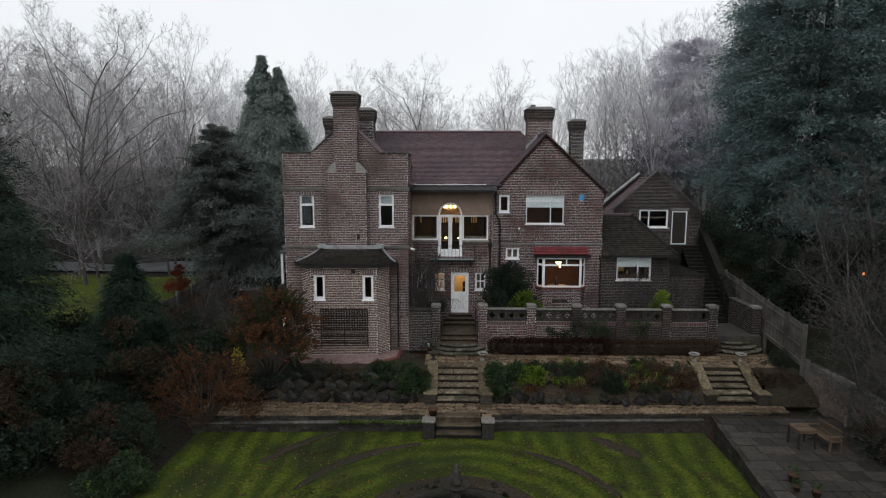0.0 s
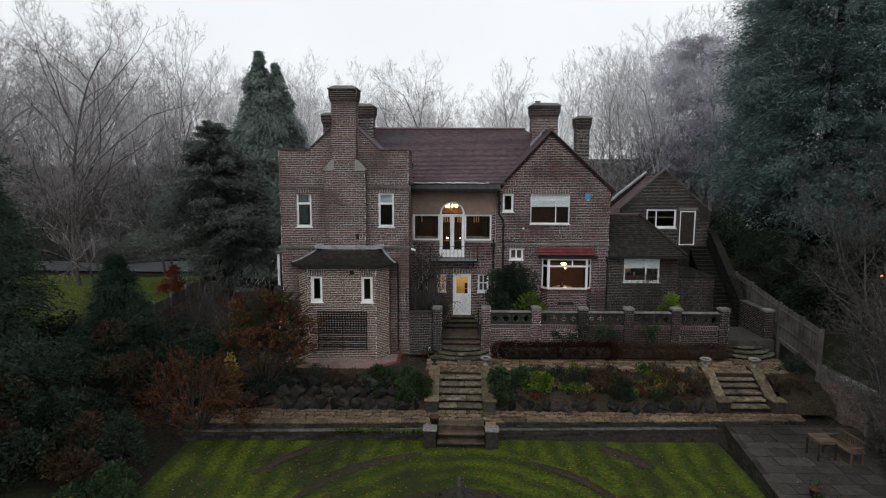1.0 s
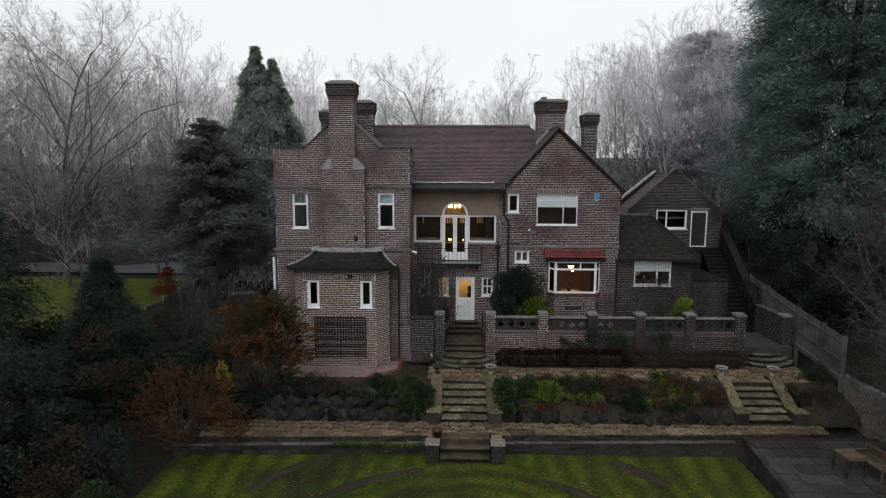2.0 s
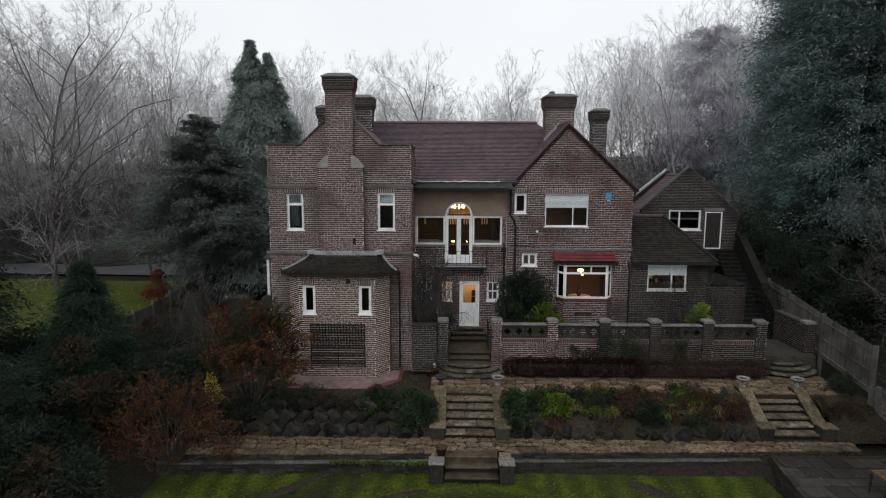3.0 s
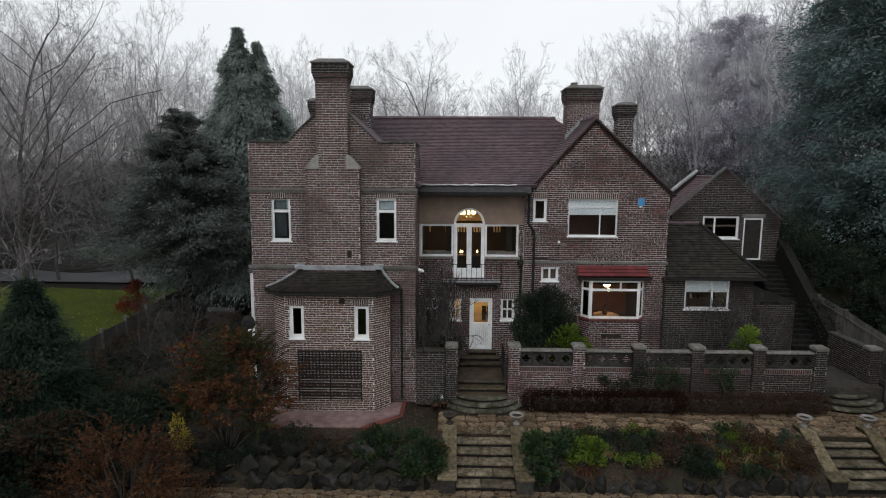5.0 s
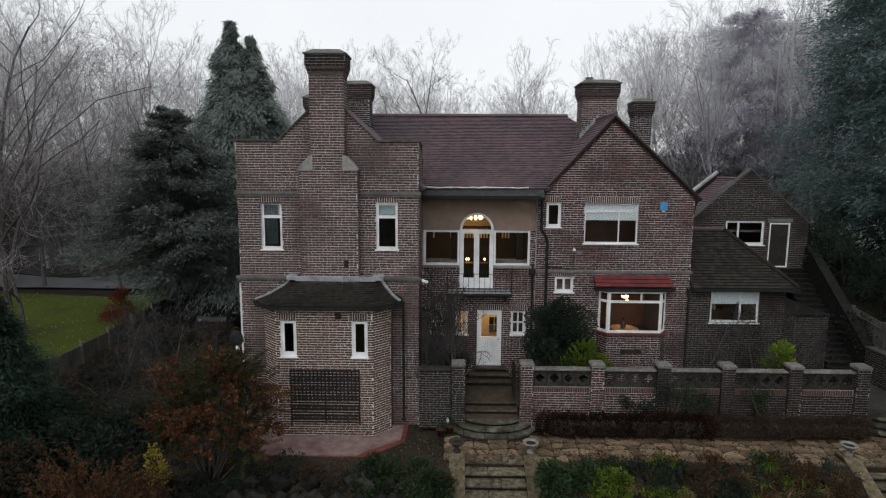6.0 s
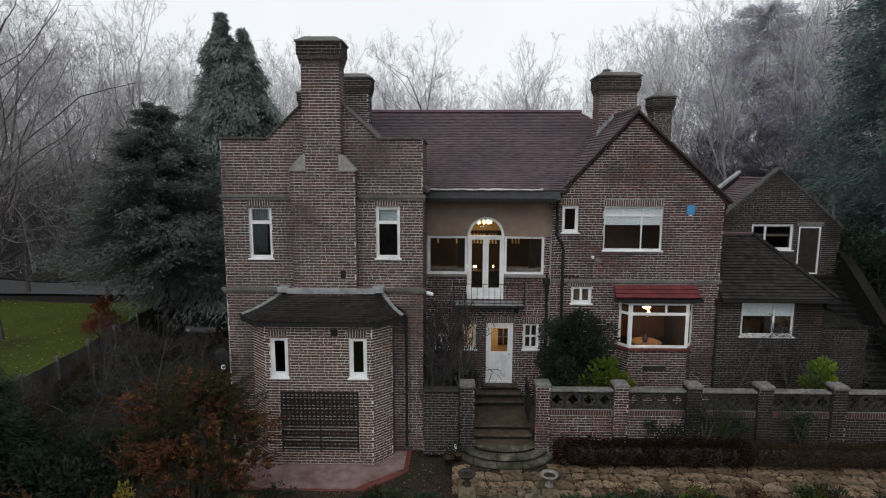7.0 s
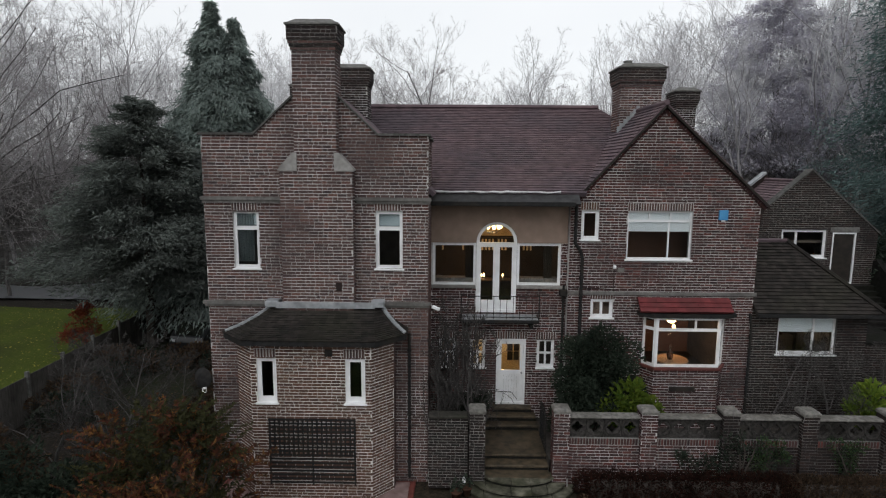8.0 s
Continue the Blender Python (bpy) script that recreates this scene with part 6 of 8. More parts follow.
# red plinth round the bay
pl = thing("bay_plinth", (-4.9, 14, -1.4), "red-edged concrete plinth round the foot of the bay", "plinth")
outer = [(-7.5, 15.7), (-7.5, 14.0), (-6.36, 13.22), (-3.68, 13.26), (-2.36, 14.5), (-2.33, 15.7)]
bm = bmesh.new()
prism(bm, outer, -1.5, -1.27)
part("edge", soft(bm, 0.02), PLINTH_RED, pl, "red painted edge")
cx, cy = -4.9, 14.9
bm = bmesh.new()
prism(bm, [(cx + (x - cx) * 0.94, cy + (y - cy) * 0.86) for x, y in outer], -1.275, -1.245)
part("top", bm, PLINTH_TOP, pl, "worn pale pink top")
mid_kerb = [(cx + (x - cx) * 1.04, cy + (y - cy) * 1.12) for x, y in outer]
bm = bmesh.new()
prism(bm, mid_kerb, -1.6, -1.40)
part("step", soft(bm, 0.02), BRICK_DARK, pl)

# ---- patio ----
def patio_x(y):
    """The patio's edge runs askew to the lawn."""
    return 9.98 - 0.135 * (9.9 - y)


bm = bmesh.new()
prism(bm, [(patio_x(-6), -6), (15, -6), (15, 10.6), (patio_x(10.6), 10.6)], -2.9, -2.22)
patio = tagged(part("patio", bm, EARTH), "dark damp slab patio raised above the lawn", "patio", kind="structure")
y = -2.0
rng = random.Random(9)
while y < 9.9:
    d = rng.choice((0.45, 0.6, 0.6))
    x = patio_x(y) + 0.16
    while x < 14.6:
        w = rng.choice((0.45, 0.6, 0.75, 0.9))
        bm = bmesh.new()
        box(bm, x + 0.012, min(x + w, 14.7) - 0.012, y + 0.012, y + d - 0.012, -2.23, -2.185 + 0.012 * rng.random())
        part("slab", bm, PATIO_SLAB, patio)
        x += w
    y += d
m, ln = facing(patio_x(9.75) - 0.005, 9.75, patio_x(-5), -5)
dry_wall("patio_wall", m, ln, -2.85, -2.24, "low dark stone wall edging the patio", 330, thick=0.02)
x = 0.0
while x < ln - 0.3:
    w = rng.uniform(0.5, 0.9)
    bm = bmesh.new()
    box(bm, x, x + w - 0.012, -0.05, 0.17, -2.236, -2.175 + 0.01 * rng.random(), m)
    part("edge_stone", soft(bm, 0.012), WALLSTONE, patio)
    x += w

tbl = thing("patio_table", (11.95, 8.3, -2.18), "square weathered wooden garden table", "table")
m = pose(12.05, 8.1, -2.18, 0, 0, 4) @ Matrix.Diagonal((0.68, 0.68, 0.9, 1))
for k in range(6):
    boxed("slat", (-0.46, 0.46, -0.45 + k * 0.152, -0.305 + k * 0.152, 0.70, 0.735), BENCH_WOOD, tbl, m)
boxed("apron", (-0.42, 0.42, -0.41, 0.41, 0.62, 0.698), BENCH_WOOD, tbl, m)
for sx in (-1, 1):
    for sy in (-1, 1):
        boxed("leg", (sx * 0.42 - 0.035, sx * 0.42 + 0.035, sy * 0.41 - 0.035, sy * 0.41 + 0.035, 0, 0.64), DARK_WOOD, tbl, m)
bn = thing("garden_bench", (13.0, 8.0, -2.18), "slatted teak garden bench, damp and weathered", "bench")
m = pose(12.95, 8.15, -2.18, 0, 0, 97) @ Matrix.Diagonal((0.72, 0.8, 0.85, 1))
for k in range(5):
    boxed("seat_slat", (-0.75, 0.75, -0.05 + k * 0.095, 0.03 + k * 0.095, 0.41, 0.435), BENCH_WOOD, bn, m)
for k in range(13):
    boxed("back_slat", (-0.70 + k * 0.114, -0.665 + k * 0.114, -0.09, -0.07, 0.5, 0.82), BENCH_WOOD, bn, m)
for z in (0.47, 0.82):
    boxed("back_rail", (-0.77, 0.77, -0.1, -0.055, z, z + 0.065), BENCH_WOOD, bn, m)
for sx in (-0.76, 0.70):
    boxed("leg", (sx, sx + 0.06, -0.1, -0.05, 0, 0.47), BENCH_WOOD, bn, m)
    boxed("leg", (sx, sx + 0.06, 0.38, 0.44, 0, 0.62), BENCH_WOOD, bn, m)
    boxed("armrest", (sx - 0.01, sx + 0.07, -0.08, 0.48, 0.62, 0.66), BENCH_WOOD, bn, m)

# ---- pond and lawn beds ----
PX, PY = 0.2, 3.5
pond = thing("pond", (PX, PY, ZG), "round stone-rimmed garden pond with dark water", "pond")
bm = bmesh.new()
lathe(bm, [(2.32, ZG - 0.05), (2.32, ZG + 0.16), (2.25, ZG + 0.2), (2.06, ZG + 0.2), (2.02, ZG + 0.14), (2.02, ZG - 0.1)], 40, Matrix.Translation((PX, PY, 0)))
part("rim", bm, WALLSTONE, pond)
bm = bmesh.new()
lathe(bm, [(0.02, ZG + 0.05), (2.04, ZG + 0.05), (2.04, ZG + 0.06), (0.02, ZG + 0.06)], 32, Matrix.Translation((PX, PY, 0)))
part("water", bm, WATER_DARK, pond)
ft = thing("fountain", (PX, 4.95, ZG), "dark weathered stone fountain with tiered bowl", "fountain")
bm = bmesh.new()
lathe(bm, [(0.28, 0), (0.28, 0.12), (0.16, 0.2), (0.12, 0.5), (0.16, 0.55)], 14, pose(PX, 4.95, ZG + 0.05))
part("pedestal", bm, WALLSTONE, ft, smooth=True)
bm = bmesh.new()
lathe(bm, [(0.12, 0.55), (0.3, 0.62), (0.42, 0.72), (0.42, 0.76), (0.34, 0.74), (0.1, 0.68)], 18, pose(PX, 4.95, ZG + 0.05))
part("bowl", bm, WALLSTONE, ft, smooth=True)
bm = bmesh.new()
lathe(bm, [(0.13, 0.68), (0.15, 0.8), (0.1, 0.95), (0.13, 1.05), (0.09, 1.15), (0.05, 1.2), (0.075, 1.28), (0.02, 1.36)], 12, pose(PX, 4.95, ZG + 0.05))
part("finial", bm, WALLSTONE, ft, smooth=True)
for k in range(22):
    a = math.radians(RNG.uniform(-10, 190))
    s = RNG.uniform(0.14, 0.34)
    rock(PX + 2.65 * math.cos(a) + RNG.uniform(-0.25, 0.25), PY + 2.6 * math.sin(a) + RNG.uniform(-0.15, 0.3), ZG + s * 0.2, s, s, s * 0.8, 0, "pale rounded stone beside the pond", "pond stones")


def bed(name, pts, width, label):
    """A curved strip of bare soil cut into the lawn."""
    vs, fs = [], []
    for i, (x, y) in enumerate(pts):
        a, b = Vector(pts[max(0, i - 1)]), Vector(pts[min(len(pts) - 1, i + 1)])
        n = Vector((-(b - a).y, (b - a).x)).normalized()
        w = width * (0.35 + 0.65 * math.sin(math.pi * (i + 0.5) / len(pts))) * (1 + 0.25 * noise.noise((x, y, 7)))
        e0, e1 = 0.6 + 0.8 * noise.noise((x * 3, y * 3, 1)) ** 2 + 0.3 * RNG.random(), 0.6 + 0.4 * RNG.random()
        vs += [(x + n.x * w * e0, y + n.y * w * e0, ZG + 0.012), (x, y, ZG + 0.05), (x - n.x * w * e1, y - n.y * w * e1, ZG + 0.012)]
    for i in range(len(pts) - 1):
        fs += [(3 * i, 3 * i + 1, 3 * i + 4, 3 * i + 3), (3 * i + 1, 3 * i + 2, 3 * i + 5, 3 * i + 4)]
    return tagged(joined(name, vs, fs, EARTH), label, "flower bed", "lawn beds")


def arc_pts(r, a0, a1, n=24):
    return [(PX + r * math.cos(math.radians(a0 + (a1 - a0) * k / n)), PY + 0.1 + r * math.sin(math.radians(a0 + (a1 - a0) * k / n))) for k in range(n + 1)]


bed("flower_bed", arc_pts(5.5, 103, 156), 0.30, "curved soil bed with fallen leaves in the lawn")
bed("flower_bed", arc_pts(5.4, 22, 64), 0.24, "curved soil bed with withered plants in the lawn")
bed("flower_bed", arc_pts(7.7, 124, 150), 0.26, "short curved soil bed in the lawn")
bed("flower_bed", arc_pts(7.85, 35, 50), 0.42, "short curved soil bed in the lawn")
bed("flower_bed", arc_pts(2.8, -5, 190), 0.42, "ring of soil round the pond")

# ---- boundaries ----
fence = thing("boundary_fence", (14.5, 15, 0), "grey weathered close-board fence with stout posts", "fence", kind="structure")
FX = 14.55
fy = [19.6, 17.9, 15.4, 13.7, 12.45]
ftop = [1.95, 1.72, 1.29, 1.06, 0.87]
for y, zt in zip(fy, ftop):
    boxed("post", (FX - 0.06, FX + 0.06, y - 0.06, y + 0.06, zt - 3.2, zt + 0.06), WOOD, fence)
for (y0, z0), (y1, z1) in zip(zip(fy, ftop), zip(fy[1:], ftop[1:])):
    n = 16
    for k in range(n):
        t = (k + 0.5) / n
        y, z = y0 + (y1 - y0) * t, z0 + (z1 - z0) * t
        w = (y0 - y1) / n * 0.98
        boxed("board", (FX + 0.01, FX + 0.035, y - w / 2, y + w / 2, z - 1.75, z - 0.02 + 0.015 * RNG.random()), WOOD, fence)
    for dz in (0.25, 0.95, 1.55):
        bm = bmesh.new()
        tube(bm, [(FX - 0.015, y0, z0 - dz), (FX - 0.015, y1, z1 - dz)], 0.035, 4)
        part("rail", bm, WOOD, fence)
m = pose(14.72, 12.4, 0, 0, 0, -90)
bw = thing("boundary_wall", (14.75, 9, -2.2), "rendered block boundary wall, flaking and pale", "wall", kind="structure")
bm = bmesh.new()
slab(bm, [[(0, -2.6), (12, -2.6), (12, -0.85), (9.1, -0.82), (9.0, -0.72), (6.1, -0.74), (6.0, -0.66), (3.3, -0.68), (3.2, -0.62), (0, -0.66)]], 0.3, m)
part("wall", bm, MORTAR_DARK, bw)
courses("block", m, [rect(0, -2.4, 12, -0.90)], OLD_RENDER, bw, du=0.46, dv=0.235, joint=0.012, proud=0.006, rough=0.006, seed=88)
for k in range(4):
    boxed("post", (14.58, 14.72, 12.2 - k * 2.6, 12.34 - k * 2.6, -2.6, -0.5 - k * 0.02), CONCRETE, bw)
tagged(boxed("gate_post_wall", (14.45, 14.75, 16.3, 19.4, -1.2, 0.3), BRICK_DARK), "dark low wall behind the fence", "wall", kind="structure")

lf = thing("panel_fence", (-16, 24, -0.9), "dark panel fence between pale concrete posts", "fence", kind="structure")
for k in range(10):
    y = 16.2 + k * 1.85
    z = height(-16, y)
    boxed("post", (-16.06, -15.94, y - 0.06, y + 0.06, z - 0.3, z + 1.72), CONCRETE, lf, bevel=0.01)
    if k < 9:
        for j in range(9):
            boxed("board", (-16.02, -15.99, y + 0.07 + j * 0.19, y + 0.255 + j * 0.19, z, z + 1.58), WOOD, lf)


def scattered(name, spots, count, size, material_, seed, label):
    """Loose fallen leaves lying on the ground: spots are (x0, x1, y0, y1, height of the ground there)."""
    rng = random.Random(seed)
    areas = [(b - a) * (d - c) for a, b, c, d, _ in spots]
    verts, faces = [], []
    for _ in range(count):
        x0, x1, y0, y1, z = rng.choices(spots, areas)[0]
        x, y = rng.uniform(x0, x1), rng.uniform(y0, y1)
        zz = (z(x, y) if callable(z) else z) + 0.02 + 0.02 * rng.random()
        a, s = rng.random() * math.tau, size * rng.uniform(0.5, 1.4)
        d, n = Vector((math.cos(a), math.sin(a), rng.uniform(-0.3, 0.3))) * s, Vector((-math.sin(a), math.cos(a), rng.uniform(-0.4, 0.4))) * s * 0.5
        base, c = len(verts), Vector((x, y, zz))
        verts += [c - d, c + n, c + d, c - n]
        faces += [(base, base + 1, base + 2, base + 3)]
    return tagged(joined(name, verts, faces, material_), label, "leaves", kind="stuff")


scattered("fallen_leaves", [(-9.5, 13, 10.3, 11.3, ZL), (-2.4, 14, 12.9, 14.5, ZU), (-9.6, -2.4, 13, 14.6, -1.32), (-9.6, 9.9, 11.4, 12.9, lambda x, y: bank_z(y) + 0.08)], 4500, 0.045, LEAF_BROWN, 61, "brown fallen leaves on the garden paths")
scattered("fallen_leaves", [(-9.5, 13, 10.3, 11.3, ZL), (-2.4, 14, 12.9, 14.5, ZU), (-9, 9.6, 3.0, 9.6, ZG)], 1500, 0.045, LEAF_RUST, 62, "rust-coloured fallen leaves on paths and lawn")
scattered("fallen_leaves", [(-6, -1.5, 8.0, 9.2, ZG), (-6.4, -3.4, 5.0, 8.4, ZG), (2.0, 6.5, 6.0, 8.8, ZG)], 900, 0.045, LEAF_BROWN, 63, "fallen leaves gathered along the lawn beds")
scattered("fallen_leaves", [(-15.8, -8.0, 14.5, 24, height)], 2600, 0.05, LEAF_BROWN, 66, "brown leaf litter on the drive beside the house")
scattered("fallen_leaves", [(-30, -16.4, 19.5, 33, lambda x, y: height(x, y) + 0.1)], 1500, 0.05, LEAF_YELLOW, 64, "pale fallen leaves on the far lawn")
scattered("fallen_leaves", [(-9.5, 13, 10.3, 11.3, ZL), (-2.4, 14, 12.9, 14.5, ZU), (-9, 9.6, 2.0, 9.8, ZG), (10, 14.6, 2, 9.9, -2.17)], 2600, 0.03, LEAF_PALE, 65, "pale dry leaves strewn over paths and lawn")

# ---- trees and plants ----
def limbs(seed, h, trunk_r, levels, kids, spread, lift=0.25, sides=3, lean=0.0, first=0.25, thin=0.008):
    """Branching wood: returns trunk and twig meshes as (verts, faces) pairs."""
    rng = random.Random(seed)
    trunk, twigs = ([], []), ([], [])

    def stick(store, pts, radii, n):
        vs, fs = store
        base, a = len(vs), None
        for i, p in enumerate(pts):
            d = (pts[min(i + 1, len(pts) - 1)] - pts[max(i - 1, 0)]).normalized()
            a = d.orthogonal().normalized() if a is None else (a - d * a.dot(d)).normalized()
            b = d.cross(a)
            for k in range(n):
                t = k * math.tau / n
                vs.append(p + (a * math.cos(t) + b * math.sin(t)) * radii[i])
        for i in range(len(pts) - 1):
            for k in range(n):
                fs.append((base + i * n + k, base + i * n + (k + 1) % n, base + (i + 1) * n + (k + 1) % n, base + (i + 1) * n + k))

    def grow(p, d, length, r, level):
        if level == 4:                                              # finest twigs are single slivers
            vs, fs = twigs
            side = d.orthogonal().normalized()
            side.rotate(Matrix.Rotation(rng.random() * math.tau, 3, d))
            base = len(vs)
            vs += [p - side * thin, p + side * thin, p + d * length]
            fs.append((base, base + 1, base + 2))
            return
        n = (9, 7, 5, 3)[level]
        pts, radii = [p], [r]
        for i in range(n):
            wob = (0.07, 0.17, 0.26, 0.34)[level]
            d = (d + Vector((rng.gauss(0, wob), rng.gauss(0, wob), rng.gauss(0, wob) + (0.02 if level == 0 else lift * 0.25)))).normalized()
            p = p + d * (length / n)
            pts.append(p)
            radii.append(max(thin, r * (1 - 0.72 * (i + 1) / n)))
        stick(trunk if level < 2 else twigs, pts, radii, 7 if level == 0 else 5 if level == 1 else sides)
        if level >= levels:
            return
        for k in range(kids[level]):
            t = first + (1 - first) * (k + rng.random()) / kids[level] if level == 0 else 0.18 + 0.82 * (k + rng.random()) / kids[level]
            i = min(n - 1, int(t * n))
            q = pts[i].lerp(pts[i + 1], t * n - i)
            axis = (pts[i + 1] - pts[i]).normalized()
            side = axis.orthogonal().normalized()
            side.rotate(Matrix.Rotation(rng.random() * math.tau, 3, axis))
            nd = (axis * (1 - spread * rng.uniform(0.6, 1.2)) + side * spread + Vector((0, 0, lift * rng.random()))).normalized()
            share = (0.62 if level == 0 else 0.55 if level < 3 else 0.75) * (1.15 - 0.65 * t)
            grow(q, nd, length * share * rng.uniform(0.75, 1.2), max(thin, radii[i] * 0.5), level + 1)

    grow(Vector((0, 0, -0.2)), Vector((lean, 0, 1)).normalized(), h, trunk_r, 0)
    return trunk, twigs


def bare_tree(name, seed, h, trunk_r, levels, kids, spread, label, bark, group, twig_bark=None, **more):
    trunk, twigs = limbs(seed, h, trunk_r, levels, kids, spread, **more)
    ob = thing(name, (0, 0, 0), label, "tree", group)
    joined("trunk", *trunk, bark, ob)
    joined("crown", *twigs, twig_bark or bark, ob)
    return ob


def plant_at(kind, x, y, turn, s, z=None):
    ob = copy_thing(kind, pose(x, y, height(x, y) - 0.1 if z is None else z, 0, 0, turn) @ Matrix.Scale(s, 4))
    ob.scale = (s, s, s)
    return ob


# far trees: mist is in their pale bark, not in the air
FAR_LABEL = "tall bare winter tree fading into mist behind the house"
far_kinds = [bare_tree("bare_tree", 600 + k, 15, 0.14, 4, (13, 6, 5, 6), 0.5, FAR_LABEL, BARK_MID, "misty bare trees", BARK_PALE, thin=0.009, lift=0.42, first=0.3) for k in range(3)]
MID_LABEL = "bare winter tree with dense grey-brown twigs at the garden edge"
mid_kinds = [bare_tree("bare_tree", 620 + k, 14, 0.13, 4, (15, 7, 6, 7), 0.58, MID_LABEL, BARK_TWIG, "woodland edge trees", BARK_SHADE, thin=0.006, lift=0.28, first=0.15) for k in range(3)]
TR = random.Random(31)
# mid-distance trees: x, y, scale
for k, (x, y, s) in enumerate(((-31, 25, 1.12), (-26, 29, 1.15), (-35, 32, 1.25), (-22.5, 34, 0.8), (-29, 36, 0.9), (-38, 24, 1.2), (-20, 42, 0.95), (-25, 43, 1.1), (-33, 42, 1.2), (-43, 38, 1.3), (-27, 22, 0.8), (-34, 20, 0.9),
                               (-23, 26, 0.85), (-41, 29, 1.2), (-28.5, 32, 1.05), (-37, 38, 1.2), (-48, 33, 1.3), (-31, 47, 1.1), (-24, 38, 0.9), (-18, 45, 0.9), (-45, 45, 1.2),
                               (22, 40, 1.15), (25, 36, 1.2), (29, 42, 1.3), (18.5, 44, 0.85), (33, 38, 1.25), (15, 45, 0.7), (21, 33, 0.8), (27, 30, 1.0), (24, 46, 1.15), (17, 38, 0.7), (36, 46, 1.2))):
    plant_at((far_kinds if y > 40 or x > 0 else mid_kinds)[k % 3], x, y, TR.uniform(0, 360), s * TR.uniform(0.92, 1.05))
for x0, x1, y0, y1, n, s in ((-50, -12, 48, 75, 26, 1.0), (-12, 14, 52, 66, 15, 0.86), (14, 24, 50, 70, 7, 0.85), (24, 50, 48, 75, 14, 1.05), (-8, 12, 72, 90, 8, 0.8)):
    for k in range(n):
        x = x0 + (x1 - x0) * (k + TR.random()) / n
        y = TR.uniform(y0, y1)
        sc = s * TR.uniform(0.85, 1.15) * (0.74 if -2 < x < 6 else 1.0)
        plant_at(far_kinds[k % 3], x, y, TR.uniform(0, 360), sc)
for kind in far_kinds:
    kind.matrix_basis = pose(TR.uniform(-60, -45), TR.uniform(60, 80), 5)
for k, kind in enumerate(mid_kinds):
    kind.matrix_basis = pose(-42 + 40 * k, 46, 1)


def twig_wood(name, crowns, sprays, twigs, width, material_, seed, label):
    """Crowns of bare trees too far off to tell apart: sprays of fine twigs fanning up and out."""
    rng = random.Random(seed)
    verts, faces = [], []
    for x, y, z, r, h in crowns:
        for _ in range(sprays):
            a, q = rng.random() * math.tau, rng.random() ** 0.45
            u = rng.uniform(-0.9, 1.0)
            w = math.sqrt(max(0.0, 1 - u * u)) * q
            root = Vector((x + r * w * math.cos(a), y + r * w * math.sin(a), z + h * u * q))
            axis = (Vector((math.cos(a) * w, math.sin(a) * w, 0.55 + 0.3 * u)) + Vector((rng.gauss(0, 0.25), rng.gauss(0, 0.25), rng.gauss(0, 0.2)))).normalized()
            ln = r * rng.uniform(0.25, 0.5)
            for _k in range(twigs):
                p = root + axis * ln * rng.random()
                d = (axis + Vector((rng.gauss(0, 0.4), rng.gauss(0, 0.4), rng.gauss(0.05, 0.4)))).normalized()
                side = d.cross(Vector((rng.gauss(0, 1), rng.gauss(0, 1), rng.gauss(0, 1)))).normalized() * width
                base = len(verts)
                verts += [p - side, p + side, p + d * ln * rng.uniform(0.3, 0.8)]
                faces.append((base, base + 1, base + 2))
    return tagged(joined(name, verts, faces, material_), label, "far wood", kind="stuff")


def crowns_in(seed, n, x0, x1, y0, y1, r0, r1, lift0, lift1):
    rng = random.Random(seed)
    out = []
    for k in range(n):
        x, y, r = x0 + (x1 - x0) * (k + rng.random()) / n, rng.uniform(y0, y1), rng.uniform(r0, r1)
        out.append((x, y, height(x, y) + rng.uniform(lift0, lift1), r, r * rng.uniform(1.0, 1.4)))
    return out


# paler twigs for the farther woods put the mist into the colour
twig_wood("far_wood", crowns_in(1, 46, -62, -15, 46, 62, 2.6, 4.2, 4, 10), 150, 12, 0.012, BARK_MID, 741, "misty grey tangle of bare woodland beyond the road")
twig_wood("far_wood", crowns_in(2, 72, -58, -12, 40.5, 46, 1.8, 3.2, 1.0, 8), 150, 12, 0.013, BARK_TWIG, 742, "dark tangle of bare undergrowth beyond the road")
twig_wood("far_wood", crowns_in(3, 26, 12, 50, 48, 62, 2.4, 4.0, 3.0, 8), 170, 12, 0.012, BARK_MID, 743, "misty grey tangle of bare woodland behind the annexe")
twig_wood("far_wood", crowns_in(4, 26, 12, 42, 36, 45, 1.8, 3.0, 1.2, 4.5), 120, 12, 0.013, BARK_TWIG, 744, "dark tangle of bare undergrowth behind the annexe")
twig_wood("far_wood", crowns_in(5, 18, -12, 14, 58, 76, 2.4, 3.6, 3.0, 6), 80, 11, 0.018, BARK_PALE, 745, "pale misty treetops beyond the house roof")


